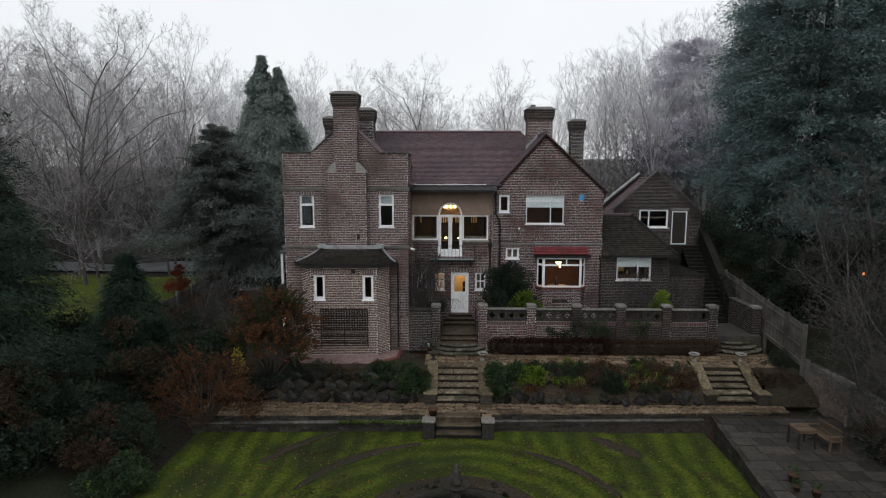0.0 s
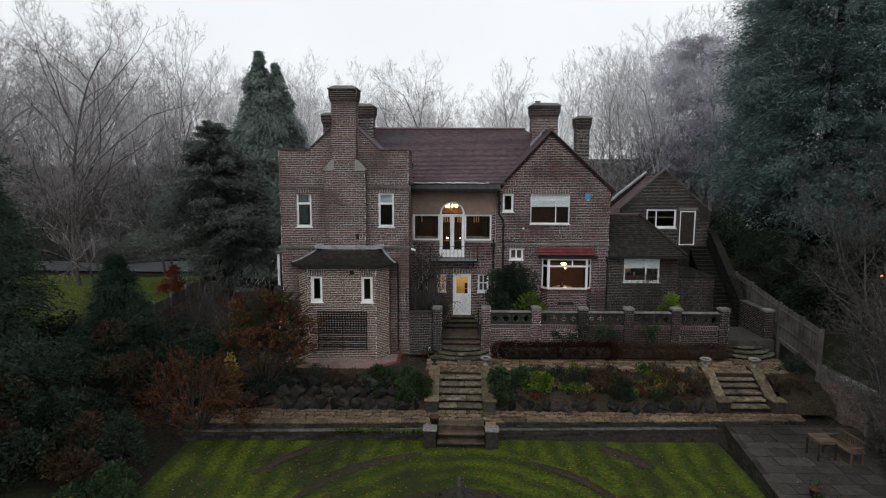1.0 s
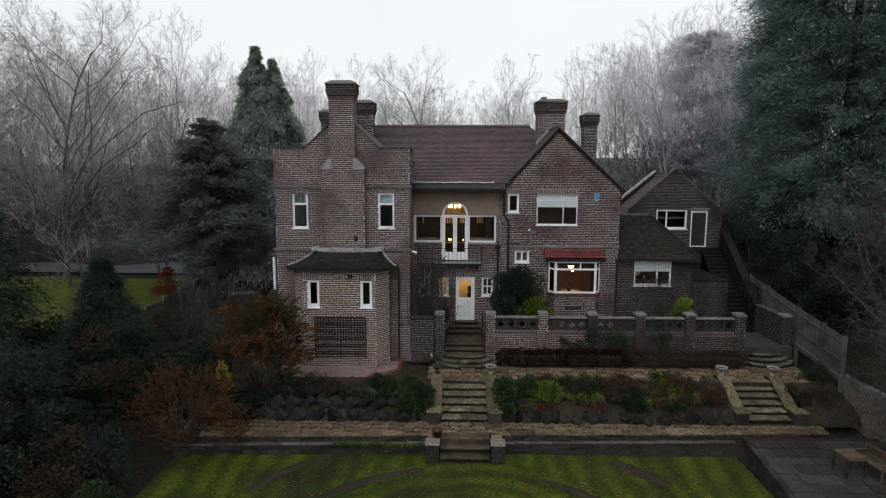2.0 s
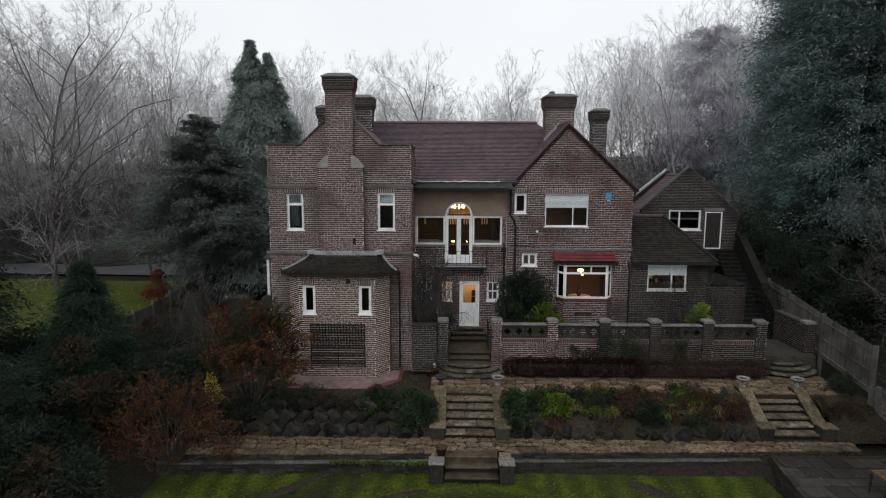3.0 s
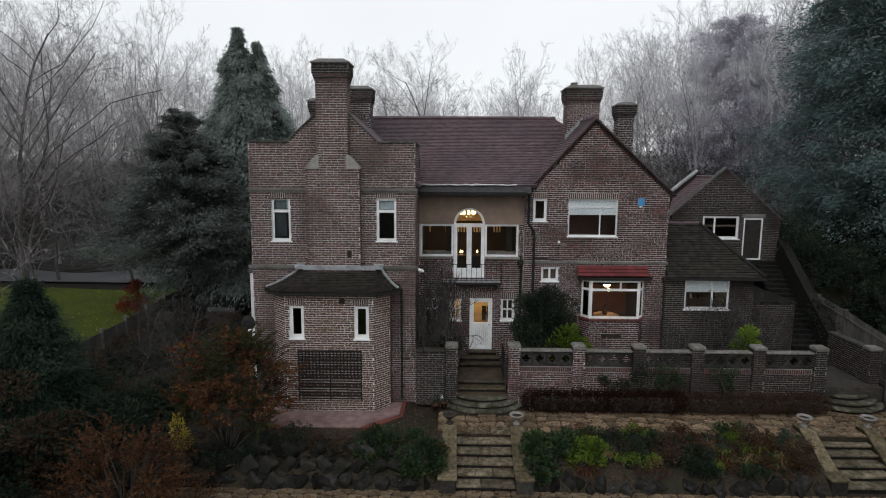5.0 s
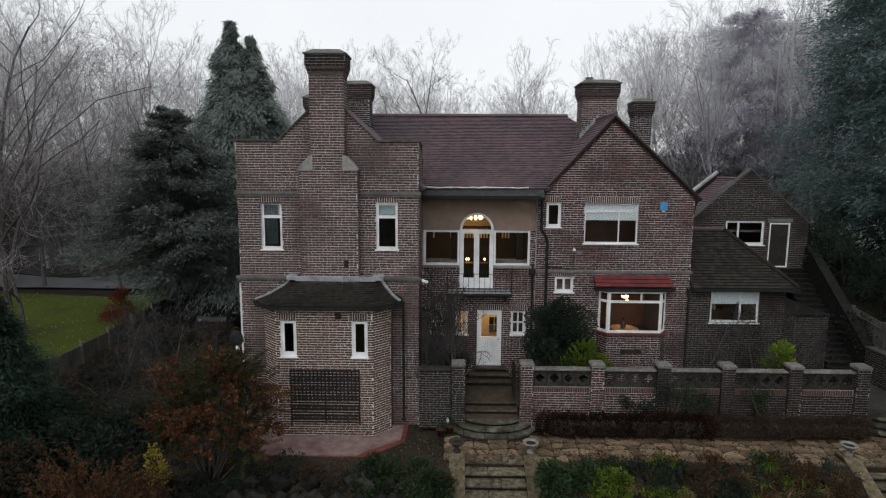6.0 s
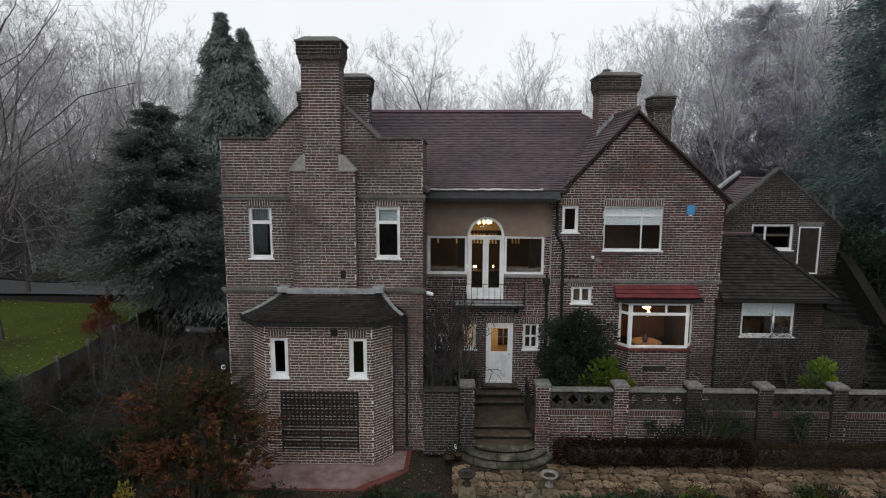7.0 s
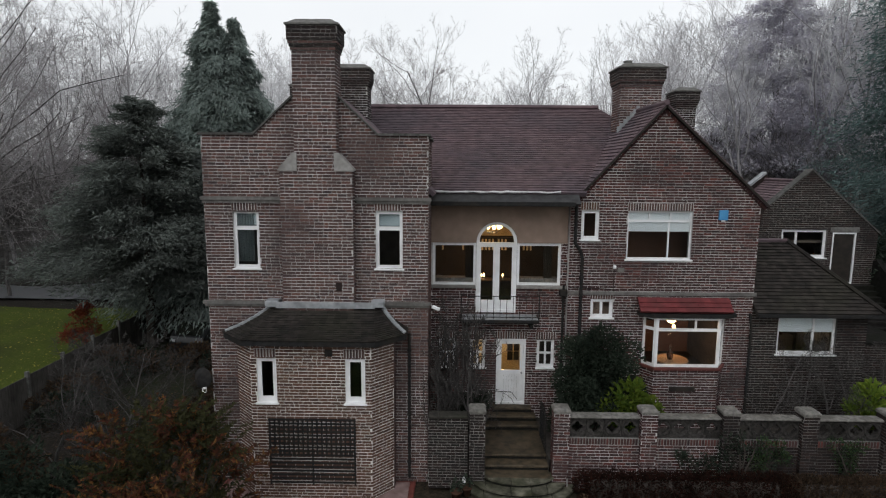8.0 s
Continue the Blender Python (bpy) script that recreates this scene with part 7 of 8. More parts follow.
def needles(name, x, y, z, h, r, material_, seed, branches, leaves, leaf, label, droop=0.35, shape=0.8, foot=0.06, group="", twin=False, bark=None, bulge=0.0):
    """A conifer: tapered trunk and whorls of drooping boughs clothed in small sprays."""
    rng = random.Random(seed)
    ob = thing(name, (x, y, z), label, "conifer tree", group)
    bm = bmesh.new()
    tube(bm, [(x, y, z - 0.2), (x + 0.05, y, z + h * 0.5), (x, y, z + h * 0.96)], [h * 0.022, h * 0.009, 0.02], 8)
    part("trunk", bm, bark or BARK, ob)
    verts, faces = [], []
    for _ in range(branches):
        t = foot + (1 - foot) * rng.random() ** 1.25
        ang = rng.random() * math.tau
        lobe = 1 + 0.34 * noise.noise((math.cos(ang) * 1.6 + seed, math.sin(ang) * 1.6, t * 6)) + 0.25 * noise.noise((math.cos(ang) * 4, math.sin(ang) * 4 + seed, t * 14))
        reach = max(0.14, r * ((1 - t) ** shape + bulge * math.sin(math.pi * t)) * lobe * rng.uniform(0.82, 1.08))
        cx = x
        top = h
        if twin and t > 0.84:
            cx += (0.05 if rng.random() < 0.45 else -0.02) * h
            top = h * (0.95 if cx > x else 1.0)
            reach *= 0.75 * min(1.0, (1 - t) / 0.1) + 0.05
        d = Vector((math.cos(ang), math.sin(ang), 0))
        z0 = z + top * t
        for _k in range(leaves):
            s = 0.16 + 0.84 * rng.random() ** 0.6
            c = Vector((cx, y, z0)) + d * reach * s + Vector((0, 0, reach * (0.22 * s - droop * s * s)))
            c += Vector((rng.gauss(0, 1), rng.gauss(0, 1), rng.gauss(0, 0.6))) * (0.10 + 0.05 * reach)
            out = (d * 0.8 + Vector((rng.gauss(0, 0.45), rng.gauss(0, 0.45), rng.gauss(0.0, 0.3) - droop * 0.9))).normalized()
            side = out.cross(Vector((rng.gauss(0, 0.5), rng.gauss(0, 0.5), 1))).normalized()
            ln = leaf * rng.uniform(0.6, 1.4)
            base = len(verts)
            verts += [c - side * ln * 0.15, c + side * ln * 0.15, c + out * ln]
            faces.append((base, base + 1, base + 2))
    joined("crown", verts, faces, material_, ob)
    return ob


# these crowns carry haze in their leaf colour; no mist surrounds them
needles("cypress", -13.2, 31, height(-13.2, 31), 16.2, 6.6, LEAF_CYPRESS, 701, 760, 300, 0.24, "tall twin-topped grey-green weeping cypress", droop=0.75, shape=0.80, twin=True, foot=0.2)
needles("spruce", -15.4, 27, height(-15.4, 27), 11.4, 4.6, LEAF_SPRUCE, 702, 260, 460, 0.19, "dark shaggy spruce beside the house drive", droop=0.12, shape=0.7, foot=0.25, bulge=0.15)
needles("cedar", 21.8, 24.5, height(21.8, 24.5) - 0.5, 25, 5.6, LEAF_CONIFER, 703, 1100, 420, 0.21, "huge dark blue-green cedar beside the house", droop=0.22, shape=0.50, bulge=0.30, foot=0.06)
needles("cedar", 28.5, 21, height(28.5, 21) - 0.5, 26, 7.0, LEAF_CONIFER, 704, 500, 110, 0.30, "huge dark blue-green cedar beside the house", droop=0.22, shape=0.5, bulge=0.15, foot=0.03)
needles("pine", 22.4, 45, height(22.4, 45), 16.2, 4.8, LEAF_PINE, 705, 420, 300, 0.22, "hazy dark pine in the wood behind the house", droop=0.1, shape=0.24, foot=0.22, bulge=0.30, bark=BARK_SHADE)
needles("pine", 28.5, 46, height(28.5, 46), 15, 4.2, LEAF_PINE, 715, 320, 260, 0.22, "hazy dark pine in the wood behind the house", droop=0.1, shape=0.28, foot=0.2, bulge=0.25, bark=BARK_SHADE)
needles("yew", -13.6, 12.7, -2.0, 5.6, 2.5, LEAF_YEW, 706, 700, 120, 0.13, "small dark conical evergreen in the shrubbery", droop=0.3, shape=0.8)
needles("fir", -16.2, 6.5, -2.0, 17.0, 4.2, LEAF_YEW, 707, 150, 360, 0.13, "dark fir standing at the edge of the lawn", droop=0.25, shape=0.5)
needles("fir", -20.5, 14.5, -1.8, 9, 3.2, LEAF_DARK, 708, 500, 60, 0.26, "dark fir in the shrubbery", droop=0.4, shape=0.6)
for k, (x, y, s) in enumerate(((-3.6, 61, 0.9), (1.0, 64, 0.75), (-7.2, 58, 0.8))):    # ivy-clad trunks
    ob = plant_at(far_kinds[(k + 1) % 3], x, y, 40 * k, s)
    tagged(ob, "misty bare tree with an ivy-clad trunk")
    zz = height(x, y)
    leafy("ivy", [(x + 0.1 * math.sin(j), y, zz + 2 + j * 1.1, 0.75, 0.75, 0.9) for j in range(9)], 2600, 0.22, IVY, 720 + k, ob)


def shrub(name, x, y, z, blobs, count, size, material_, seed, label, category="shrub", inner=0.4, stems=9, bark=None, **more):
    """A bush: stems fanning from its foot and leaves in rounded clumps given from its foot."""
    rng = random.Random(seed)
    ob = thing(name, (x, y, z), label, category)
    bm = bmesh.new()
    for k in range(stems):
        b = blobs[k % len(blobs)]
        tip = Vector((x + b[0] + rng.uniform(-0.5, 0.5) * b[3], y + b[1] + rng.uniform(-0.5, 0.5) * b[4], z + b[2] + rng.uniform(0, 0.6) * b[5]))
        foot_ = Vector((x + rng.uniform(-0.12, 0.12), y + rng.uniform(-0.1, 0.1), z - 0.1))
        mid = foot_.lerp(tip, 0.5) + Vector((rng.uniform(-0.1, 0.1), rng.uniform(-0.1, 0.1), 0.12))
        tube(bm, [foot_, mid, tip], [0.03, 0.02, 0.008], 5)
    tagged(part("stem_growth", bm, bark or BARK, ob), kind="stuff")
    leafy("leaves", [(x + a, y + b, z + c, d, e, f) for a, b, c, d, e, f in blobs], count, size, material_, seed, ob, inner=inner, **more)
    return ob


def fronds(name, at, blobs, count, length, leaflets, size, material_, seed, parent):
    """Feathery sprays: each a thin axis arching up and out, with small leaflets along it."""
    rng = random.Random(seed)
    verts, faces = [], []
    weights = [b[3] ** 2 for b in blobs]
    for _ in range(count):
        b = rng.choices(blobs, weights)[0]
        a, q = rng.random() * math.tau, rng.random() ** 0.5
        root = Vector((at[0] + b[0] + math.cos(a) * q * b[3], at[1] + b[1] + math.sin(a) * q * b[4], at[2] + b[2] + rng.uniform(-1, 1) * b[5]))
        out = Vector((b[0] * 0.5 + math.cos(a) * 0.5, b[1] * 0.5 + math.sin(a) * 0.5, 0)) * 0.7
        axis = (out + Vector((rng.gauss(0, 0.25), rng.gauss(0, 0.25), rng.uniform(0.15, 1.0)))).normalized()
        side = axis.cross(Vector((rng.gauss(0, 1), rng.gauss(0, 1), rng.gauss(0, 1)))).normalized()
        ln = length * rng.uniform(0.5, 1.3)
        for k in range(leaflets):
            t = (k + rng.random()) / leaflets
            p = root + axis * ln * t + Vector((0, 0, -0.25 * ln * t * t))
            d = (axis * 0.6 + side * (1 if k % 2 else -1) + Vector((rng.gauss(0, 0.3), rng.gauss(0, 0.3), rng.gauss(0, 0.3)))).normalized()
            w = d.cross(Vector((rng.gauss(0, 1), rng.gauss(0, 1), rng.gauss(0, 1)))).normalized() * size * 0.22
            s_ = size * (1.15 - 0.7 * t) * rng.uniform(0.7, 1.3)
            base = len(verts)
            verts += [p - w, p + w, p + d * s_]
            faces.append((base, base + 1, base + 2))
    return joined(name, verts, faces, material_, parent)


def clumps(seed, n, sx, sy, sz, r0, r1):
    """Clump sizes scattered in a half-dome."""
    rng = random.Random(seed)
    out = []
    for _ in range(n):
        a, t = rng.random() * math.tau, rng.random() ** 0.5
        zz = rng.uniform(0.25, 1.0) * (1 - 0.55 * t * t)
        r = rng.uniform(r0, r1)
        out.append((math.cos(a) * t * sx, math.sin(a) * t * sy, zz * sz, r, r, r * 0.85))
    return out


big = [b for b in clumps(1, 64, 1.75, 1.2, 3.75, 0.2, 0.5) if b[2] > 1.25]
rust = shrub("rust_shrub", -7.5, 12.2, -1.45, big, 2200, 0.09, LEAF_DARK, 801, "feathery rust-brown and olive shrub beside the bay", inner=0.1, aspect=0.3, stems=16)
fronds("frond", (-7.5, 12.2, -1.45), big[::2], 330, 0.62, 24, 0.13, LEAF_RUST, 808, rust)
fronds("frond", (-7.5, 12.2, -1.45), big[1::2], 330, 0.62, 24, 0.12, LEAF_OLIVE, 818, rust)
low_ = clumps(2, 34, 1.75, 1.2, 3.0, 0.2, 0.5)
brown = shrub("shrub", -9.3, 9.9, -2.4, low_, 1400, 0.07, LEAF_RUSSET, 802, "withered russet shrub with thin twigs above the lawn", inner=0.1, aspect=0.3, stems=40)
fronds("twig_spray", (-9.3, 9.9, -2.4), low_, 620, 0.6, 16, 0.10, LEAF_RUSSET, 809, brown)
shrub("shrub", -8.55, 11.3, -1.6, [(0, 0, 1.2, 0.2, 0.2, 0.5), (0.1, 0, 0.9, 0.28, 0.2, 0.3)], 420, 0.10, LEAF_YELLOW, 803, "slender shrub with golden leaves")
shrub("maple", -17.9, 26, height(-17.9, 26), [b for b in clumps(3, 40, 0.8, 0.8, 2.4, 0.16, 0.32) if b[2] > 0.75], 2800, 0.09, LEAF_RED, 804, "small bright red maple on the far lawn", inner=0.2)
for x, y, z, n in ((-13.0, 7.4, -1.0, 90), (-12.6, 7.0, -1.5, 60), (-12.2, 6.4, -2.2, 70), (-10.6, 5.3, -2.4, 50)):
    shrub("shrub", x, y, z - 0.6, [(0, 0, 0.7, 0.3, 0.25, 0.2), (0.2, 0.1, 0.5, 0.2, 0.2, 0.2)], n, 0.10, LEAF_LIME, int(900 - 10 * x), "thin spray of yellow-green leaves in the shrubbery", inner=0.1, stems=4)
rr = random.Random(55)
for k in range(26):                                                   # dark shrubbery on the left
    x, y = rr.uniform(-19, -10.6), rr.uniform(4, 16.5)
    if x > -11.5 and y < 8.5:
        continue
    hh = rr.uniform(1.5, 3.2)
    lab, mat = ((("dark evergreen bush in the shrubbery"), LEAF_DARK), ("withered brown bush in the shrubbery", LEAF_BROWN), ("dark evergreen bush in the shrubbery", LEAF_DARK))[k % 3]
    shrub("bush", x, y, height(x, y) - 0.1, clumps(60 + k, 12, 1.2, 1.1, hh, 0.35, 0.65), 2600, 0.14, mat, 830 + k, lab, inner=0.3, stems=6)
for k in range(13):                                                   # dark bushes behind the fence
    x, y = rr.uniform(15.6, 23), rr.uniform(13, 23.5)
    shrub("bush", x, y, height(x, y) - 0.15, clumps(260 + k, 12, 1.5, 1.4, rr.uniform(1.6, 3.2), 0.4, 0.75), 2400, 0.16, LEAF_DARK, 1030 + k, "dark evergreen bush behind the boundary fence", inner=0.3, stems=5)
for k in range(9):
    x, y = rr.uniform(-15, -8.6), rr.uniform(16.5, 26)
    shrub("bush", x, y, height(x, y) - 0.1, clumps(160 + k, 9, 1.0, 1.0, rr.uniform(0.8, 1.8), 0.3, 0.5), 1500, 0.14, LEAF_DARK if k % 2 else LEAF_BROWN, 930 + k, "low dark bush along the drive", inner=0.3, stems=5)
shrub("bush", -10.2, 5.6, -2.65, clumps(5, 14, 1.1, 0.7, 0.9, 0.22, 0.4), 3600, 0.10, LEAF_GREEN, 860, "low green leafy bush at the lawn edge", inner=0.3)
twig_kind = bare_tree("twiggy_shrub", 880, 4.6, 0.06, 4, (11, 6, 6, 6), 0.7, "bare tangled grey twiggy shrub", BARK_TWIG, "bare shrubs", BARK_GREY, thin=0.006, lift=0.25, first=0.03)
for x, y, s, a, z in ((17.6, 9.5, 1.5, 20, -1.5), (16.6, 7.0, 1.15, 130, -2.0), (19.2, 12.0, 1.7, 250, 0.0), (16.4, 4.5, 1.0, 310, -2.0), (18.5, 6.2, 1.4, 75, -1.6), (16.8, 11.2, 0.9, 200, -1.2), (17.0, 12.8, 1.3, 100, -0.6), (18.2, 8.0, 1.7, 330, -1.4), (16.3, 8.6, 1.25, 285, -1.8), (20.5, 9.5, 1.9, 45, -0.6), (17.6, 14.6, 1.3, 160, 0.2), (19.6, 15.5, 1.5, 220, 0.8), (15.7, 6.0, 0.8, 140, -2.1), (8.0, 17.3, 0.55, 10, -0.42), (8.9, 17.2, 0.5, 65, -0.42), (9.7, 17.3, 0.62, 95, -0.42), (10.5, 17.3, 0.55, 150, -0.42), (11.0, 17.2, 0.6, 250, -0.42), (-12.5, 16.0, 0.8, 30, -1.5), (-11.2, 17.2, 0.7, 80, -1.5), (-10.2, 15.6, 0.6, 200, -1.5), (-12.0, 19.2, 0.7, 250, -1.4), (-10.0, 18.4, 0.5, 110, -1.4)):
    plant_at(twig_kind, x, y, a, s, z)
for k in range(0, 26, 3):                                             # undergrowth under the trees
    x, y = TR.uniform(-46, -17.5), TR.uniform(40, 47)
    if k > 19:
        x = TR.uniform(14, 34)
        y = TR.uniform(30, 42)
    plant_at(twig_kind, x, y, TR.uniform(0, 360), TR.uniform(0.9, 1.5))
climb = bare_tree("climbing_shrub", 881, 3.6, 0.05, 3, (12, 7, 5), 0.35, "bare climbing shrub against the house wall", BARK_TWIG, "", BARK_GREY, thin=0.008, lift=0.6, first=0.04)
climb.matrix_basis = pose(-1.35, 16.4, -1.0)
for x, y, a, q in ((-1.0, 16.2, 120, 1.0), (-1.75, 16.0, 220, 0.9), (-0.75, 16.6, 300, 0.75)):
    climb2 = copy_thing(climb, pose(x, y, -1.0, 0, 0, a) @ Matrix.Scale(q, 4))
twig_kind.matrix_basis = pose(19.5, 3.0, -1.5)
shrub("camellia", -1.0, 16.6, -0.9, clumps(9, 16, 0.85, 0.5, 2.3, 0.2, 0.4), 3200, 0.09, LEAF_DARK, 862, "dark-leaved shrub growing beside the garden door", inner=0.2)
shrub("holly", 2.75, 16.75, -0.45, clumps(63, 46, 1.15, 0.75, 3.3, 0.22, 0.5) + [(0, 0, 1.6, 0.8, 0.6, 1.0), (0.1, 0.1, 2.5, 0.8, 0.5, 0.65), (-0.75, 0, 2.55, 0.45, 0.4, 0.45), (0.8, 0, 2.5, 0.45, 0.4, 0.5), (-0.6, 0, 1.6, 0.6, 0.5, 0.7)], 16000, 0.10, LEAF_DARK, 863, "dense dark spreading evergreen against the house wall", inner=0.25, stems=14)
for x, sd, g in ((3.45, 864, 1.0), (9.95, 865, 0.62)):
    shrub("laurel", x, 16.2, -0.42, [(0, 0, 1.45, 0.40 * g, 0.4, 0.36), (-0.4 * g, 0, 1.15, 0.36 * g, 0.35, 0.3), (0.5 * g, 0, 1.1, 0.38 * g, 0.35, 0.3), (0.05, -0.1, 0.85, 0.5 * g, 0.4, 0.36), (0.15 * g, 0, 1.72, 0.2, 0.2, 0.2)], int(1200 * g), 0.17, LEAF_LIME, sd, "bright yellow-green laurel bush on the terrace", inner=0.45, flat=0.5)
for x, y, z, n, mat, sd, sx, lab in ((-1.9, 12.05, -1.75, 1500, LEAF_GREEN, 870, 0.75, "glossy green leafy plant on the bank"), (-2.9, 12.3, -1.6, 900, LEAF_GREEN, 871, 0.6, "glossy green leafy plant on the bank"), (-1.5, 11.75, -1.95, 900, LEAF_GREEN, 872, 0.5, "glossy green leafy plant on the bank"),
                                (1.85, 12.3, -1.6, 900, LEAF_GREEN, 873, 0.5, "glossy green leafy plant on the bank"), (2.6, 12.4, -1.55, 1000, LEAF_GREEN, 874, 0.55, "glossy green leafy plant on the bank"), (3.4, 12.2, -1.7, 1300, LEAF_LIME, 875, 0.65, "yellow-green leafy plant on the bank"), (1.9, 11.8, -1.9, 600, LEAF_GREEN, 876, 0.4, "glossy green leafy plant on the bank"),
                                (4.6, 12.3, -1.6, 1500, LEAF_DARK, 877, 0.8, "low dark heather on the bank"), (5.6, 12.2, -1.6, 1100, LEAF_BROWN, 878, 0.7, "withered reddish plant on the bank"), (6.6, 11.9, -1.9, 1800, LEAF_DARK, 879, 0.9, "low dark heather on the bank"), (8.6, 12.4, -1.5, 1200, LEAF_BROWN, 880, 0.8, "withered brown plant on the bank"), (9.5, 12.2, -1.6, 900, LEAF_BROWN, 881, 0.6, "withered brown plant on the bank"),
                                (-4.4, 12.3, -1.6, 700, LEAF_BROWN, 882, 0.7, "withered brown plant on the bank"), (-6.2, 12.2, -1.6, 900, LEAF_DARK, 883, 0.8, "low dark heather on the bank"), (-8.0, 11.9, -1.8, 1200, LEAF_DARK, 884, 0.9, "low dark heather on the bank"), (13.4, 12.3, -1.6, 1200, LEAF_BROWN, 885, 0.7, "withered brown plant on the bank"), (13.9, 13.3, -1.2, 700, LEAF_DARK, 886, 0.5, "low dark plant beside the steps")):
    shrub("bank_plant", x, y, z, clumps(sd, 11, sx * 1.15, 0.5, 0.75, 0.16, 0.32), int(n * 1.9), 0.13 if mat in (LEAF_GREEN, LEAF_LIME) else 0.08, mat, sd, lab, "plant", inner=0.2, stems=5)


for x, z, sd in ((5.1, -0.2, 1), (6.6, -0.25, 2), (6.1, -0.1, 3), (8.8, -0.2, 4)):
    shrub("climber", x, 15.05, z - 0.4, clumps(300 + sd, 9, 0.65, 0.08, 1.25, 0.12, 0.24), 700, 0.07, LEAF_DARK if sd % 2 else LEAF_GREEN, 900 + sd, "dark green climber on the terrace wall", "climber", inner=0.1, stems=6)


def tuft(x, y, z, n, h, spread, material_, seed, label, arch=0.6):
    """A clump of arching blades."""
    rng = random.Random(seed)
    verts, faces = [], []
    for _ in range(n):
        a, ln = rng.random() * math.tau, h * rng.uniform(0.6, 1.15)
        d = Vector((math.cos(a), math.sin(a), 0)) * spread * rng.random()
        s = Vector((-math.sin(a), math.cos(a), 0)) * 0.012
        p0 = Vector((x, y, z)) + d * 0.2
        p1, p2 = p0 + d * 0.5 + Vector((0, 0, ln * 0.75)), p0 + d * 1.2 + Vector((0, 0, ln * (1 - arch * rng.random())))
        base = len(verts)
        verts += [p0 - s, p0 + s, p1 + s, p1 - s, p2]
        faces += [(base, base + 1, base + 2, base + 3), (base + 3, base + 2, base + 4)]
    return tagged(joined("grass_tuft", verts, faces, material_, None), label, "grass tuft")


tuft(7.9, 12.75, ZU - 0.15, 260, 0.5, 0.42, LEAF_LIME, 1, "bright yellow-green grass clump on the bank")
tuft(7.2, 12.35, -1.6, 200, 0.4, 0.4, LEAF_YELLOW, 2, "pale straw-coloured grass clump on the bank")
tuft(3.25, 11.75, -1.85, 220, 0.5, 0.5, LEAF_RUST, 3, "golden-brown withered fern on the bank", 0.9)
for k in range(26):
    tuft(-4.2 + k * 0.13 + 0.06 * rr.random(), 9.7 + 0.12 * rr.random(), -2.31, 40, 0.16, 0.14, GRASS_BLADE, 40 + k, "tuft of green grass on the wall shelf")

# close planting on the bank
bp = random.Random(91)
for k in range(46):
    x, y = (bp.uniform(1.8, 9.9) if k % 3 else bp.uniform(-9.5, -1.3)), bp.uniform(11.6, 12.9)
    mat, lab = ((LEAF_LIME if 2.4 < x < 5.2 else LEAF_GREEN, "small green plant among stones on the bank"), (LEAF_RUSSET, "withered brown plant on the bank"), (LEAF_GREEN if x < 7 else LEAF_YEW, "low green plant on the bank"), (LEAF_GREEN if x < 5 else LEAF_RUSSET, "straggling plant among stones on the bank"))[k % 4]
    if x < -3:
        mat, lab = LEAF_DARK, "low dark heather on the bank"
    shrub("bank_plant", x, y, bank_z(y) - 0.05, clumps(1400 + k, 7, 0.42, 0.3, 0.45, 0.1, 0.22), 420, 0.085 if mat is LEAF_GREEN else 0.06, mat, 1500 + k, lab, "plant", inner=0.2, stems=4)
for k in range(6):                                                    # rank growth along the boundary wall
    x, y = bp.uniform(14.1, 14.5), 8.6 - k * 0.75
    shrub("bush", x, y, -2.2, clumps(1600 + k, 9, 0.5, 0.5, 1.0, 0.18, 0.36), 800, 0.09, (LEAF_DARK, LEAF_BROWN)[k % 2], 1650 + k, "ragged winter growth along the boundary wall", inner=0.2, stems=9)
for x, y, s, a, z in ((14.6, 8.2, 0.75, 140, -2.2), (14.9, 7.6, 0.8, 250, -2.2), (14.6, 7.2, 0.7, 310, -2.2), (15.6, 9.0, 0.95, 200, -2.2), (15.2, 7.8, 0.9, 10, -2.2), (15.0, 6.2, 0.8, 170, -2.2)):
    plant_at(twig_kind, x, y, a, s, z)
for x, y, q in ((15.2, 19.0, 2.2), (16.4, 20.4, 2.6), (15.4, 21.6, 2.4), (17.2, 22.2, 2.8), (16.0, 23.6, 2.6), (15.0, 24.8, 2.2), (17.6, 19.4, 2.4)):
    shrub("bush", x, y, height(x, y) - 0.1, clumps(int(x * 100 + y), 12, 1.2, 1.1, q, 0.4, 0.7), 2200, 0.13, LEAF_DARK, int(x * 70 + y * 9), "dark evergreen bush behind the boundary fence", inner=0.3, stems=5)
for x, y, q in ((-9.6, 29.0, 2.4), (-10.8, 31.0, 2.8), (-9.2, 32.5, 3.0), (-11.8, 33.2, 2.6), (-8.8, 27.2, 1.8)):
    shrub("bush", x, y, height(x, y) - 0.1, clumps(int(-x * 90 + y), 12, 1.2, 1.1, q, 0.4, 0.7), 2000, 0.14, LEAF_DARK, int(-x * 60 + y * 9), "tall dark evergreen bush at the end of the drive", inner=0.3, stems=5)
for k in range(34):
    x, y = bp.uniform(2.2, 9.8), bp.uniform(11.7, 12.9)
    tuft(x, y, bank_z(y) - 0.02, 90, bp.uniform(0.22, 0.4), 0.3, (LEAF_PALE, LEAF_LIME, LEAF_RUSSET)[k % 3], 2000 + k, ("dry straw-coloured grass clump on the bank", "fresh yellow-green grass clump on the bank", "russet withered grass clump on the bank")[k % 3], 0.8)

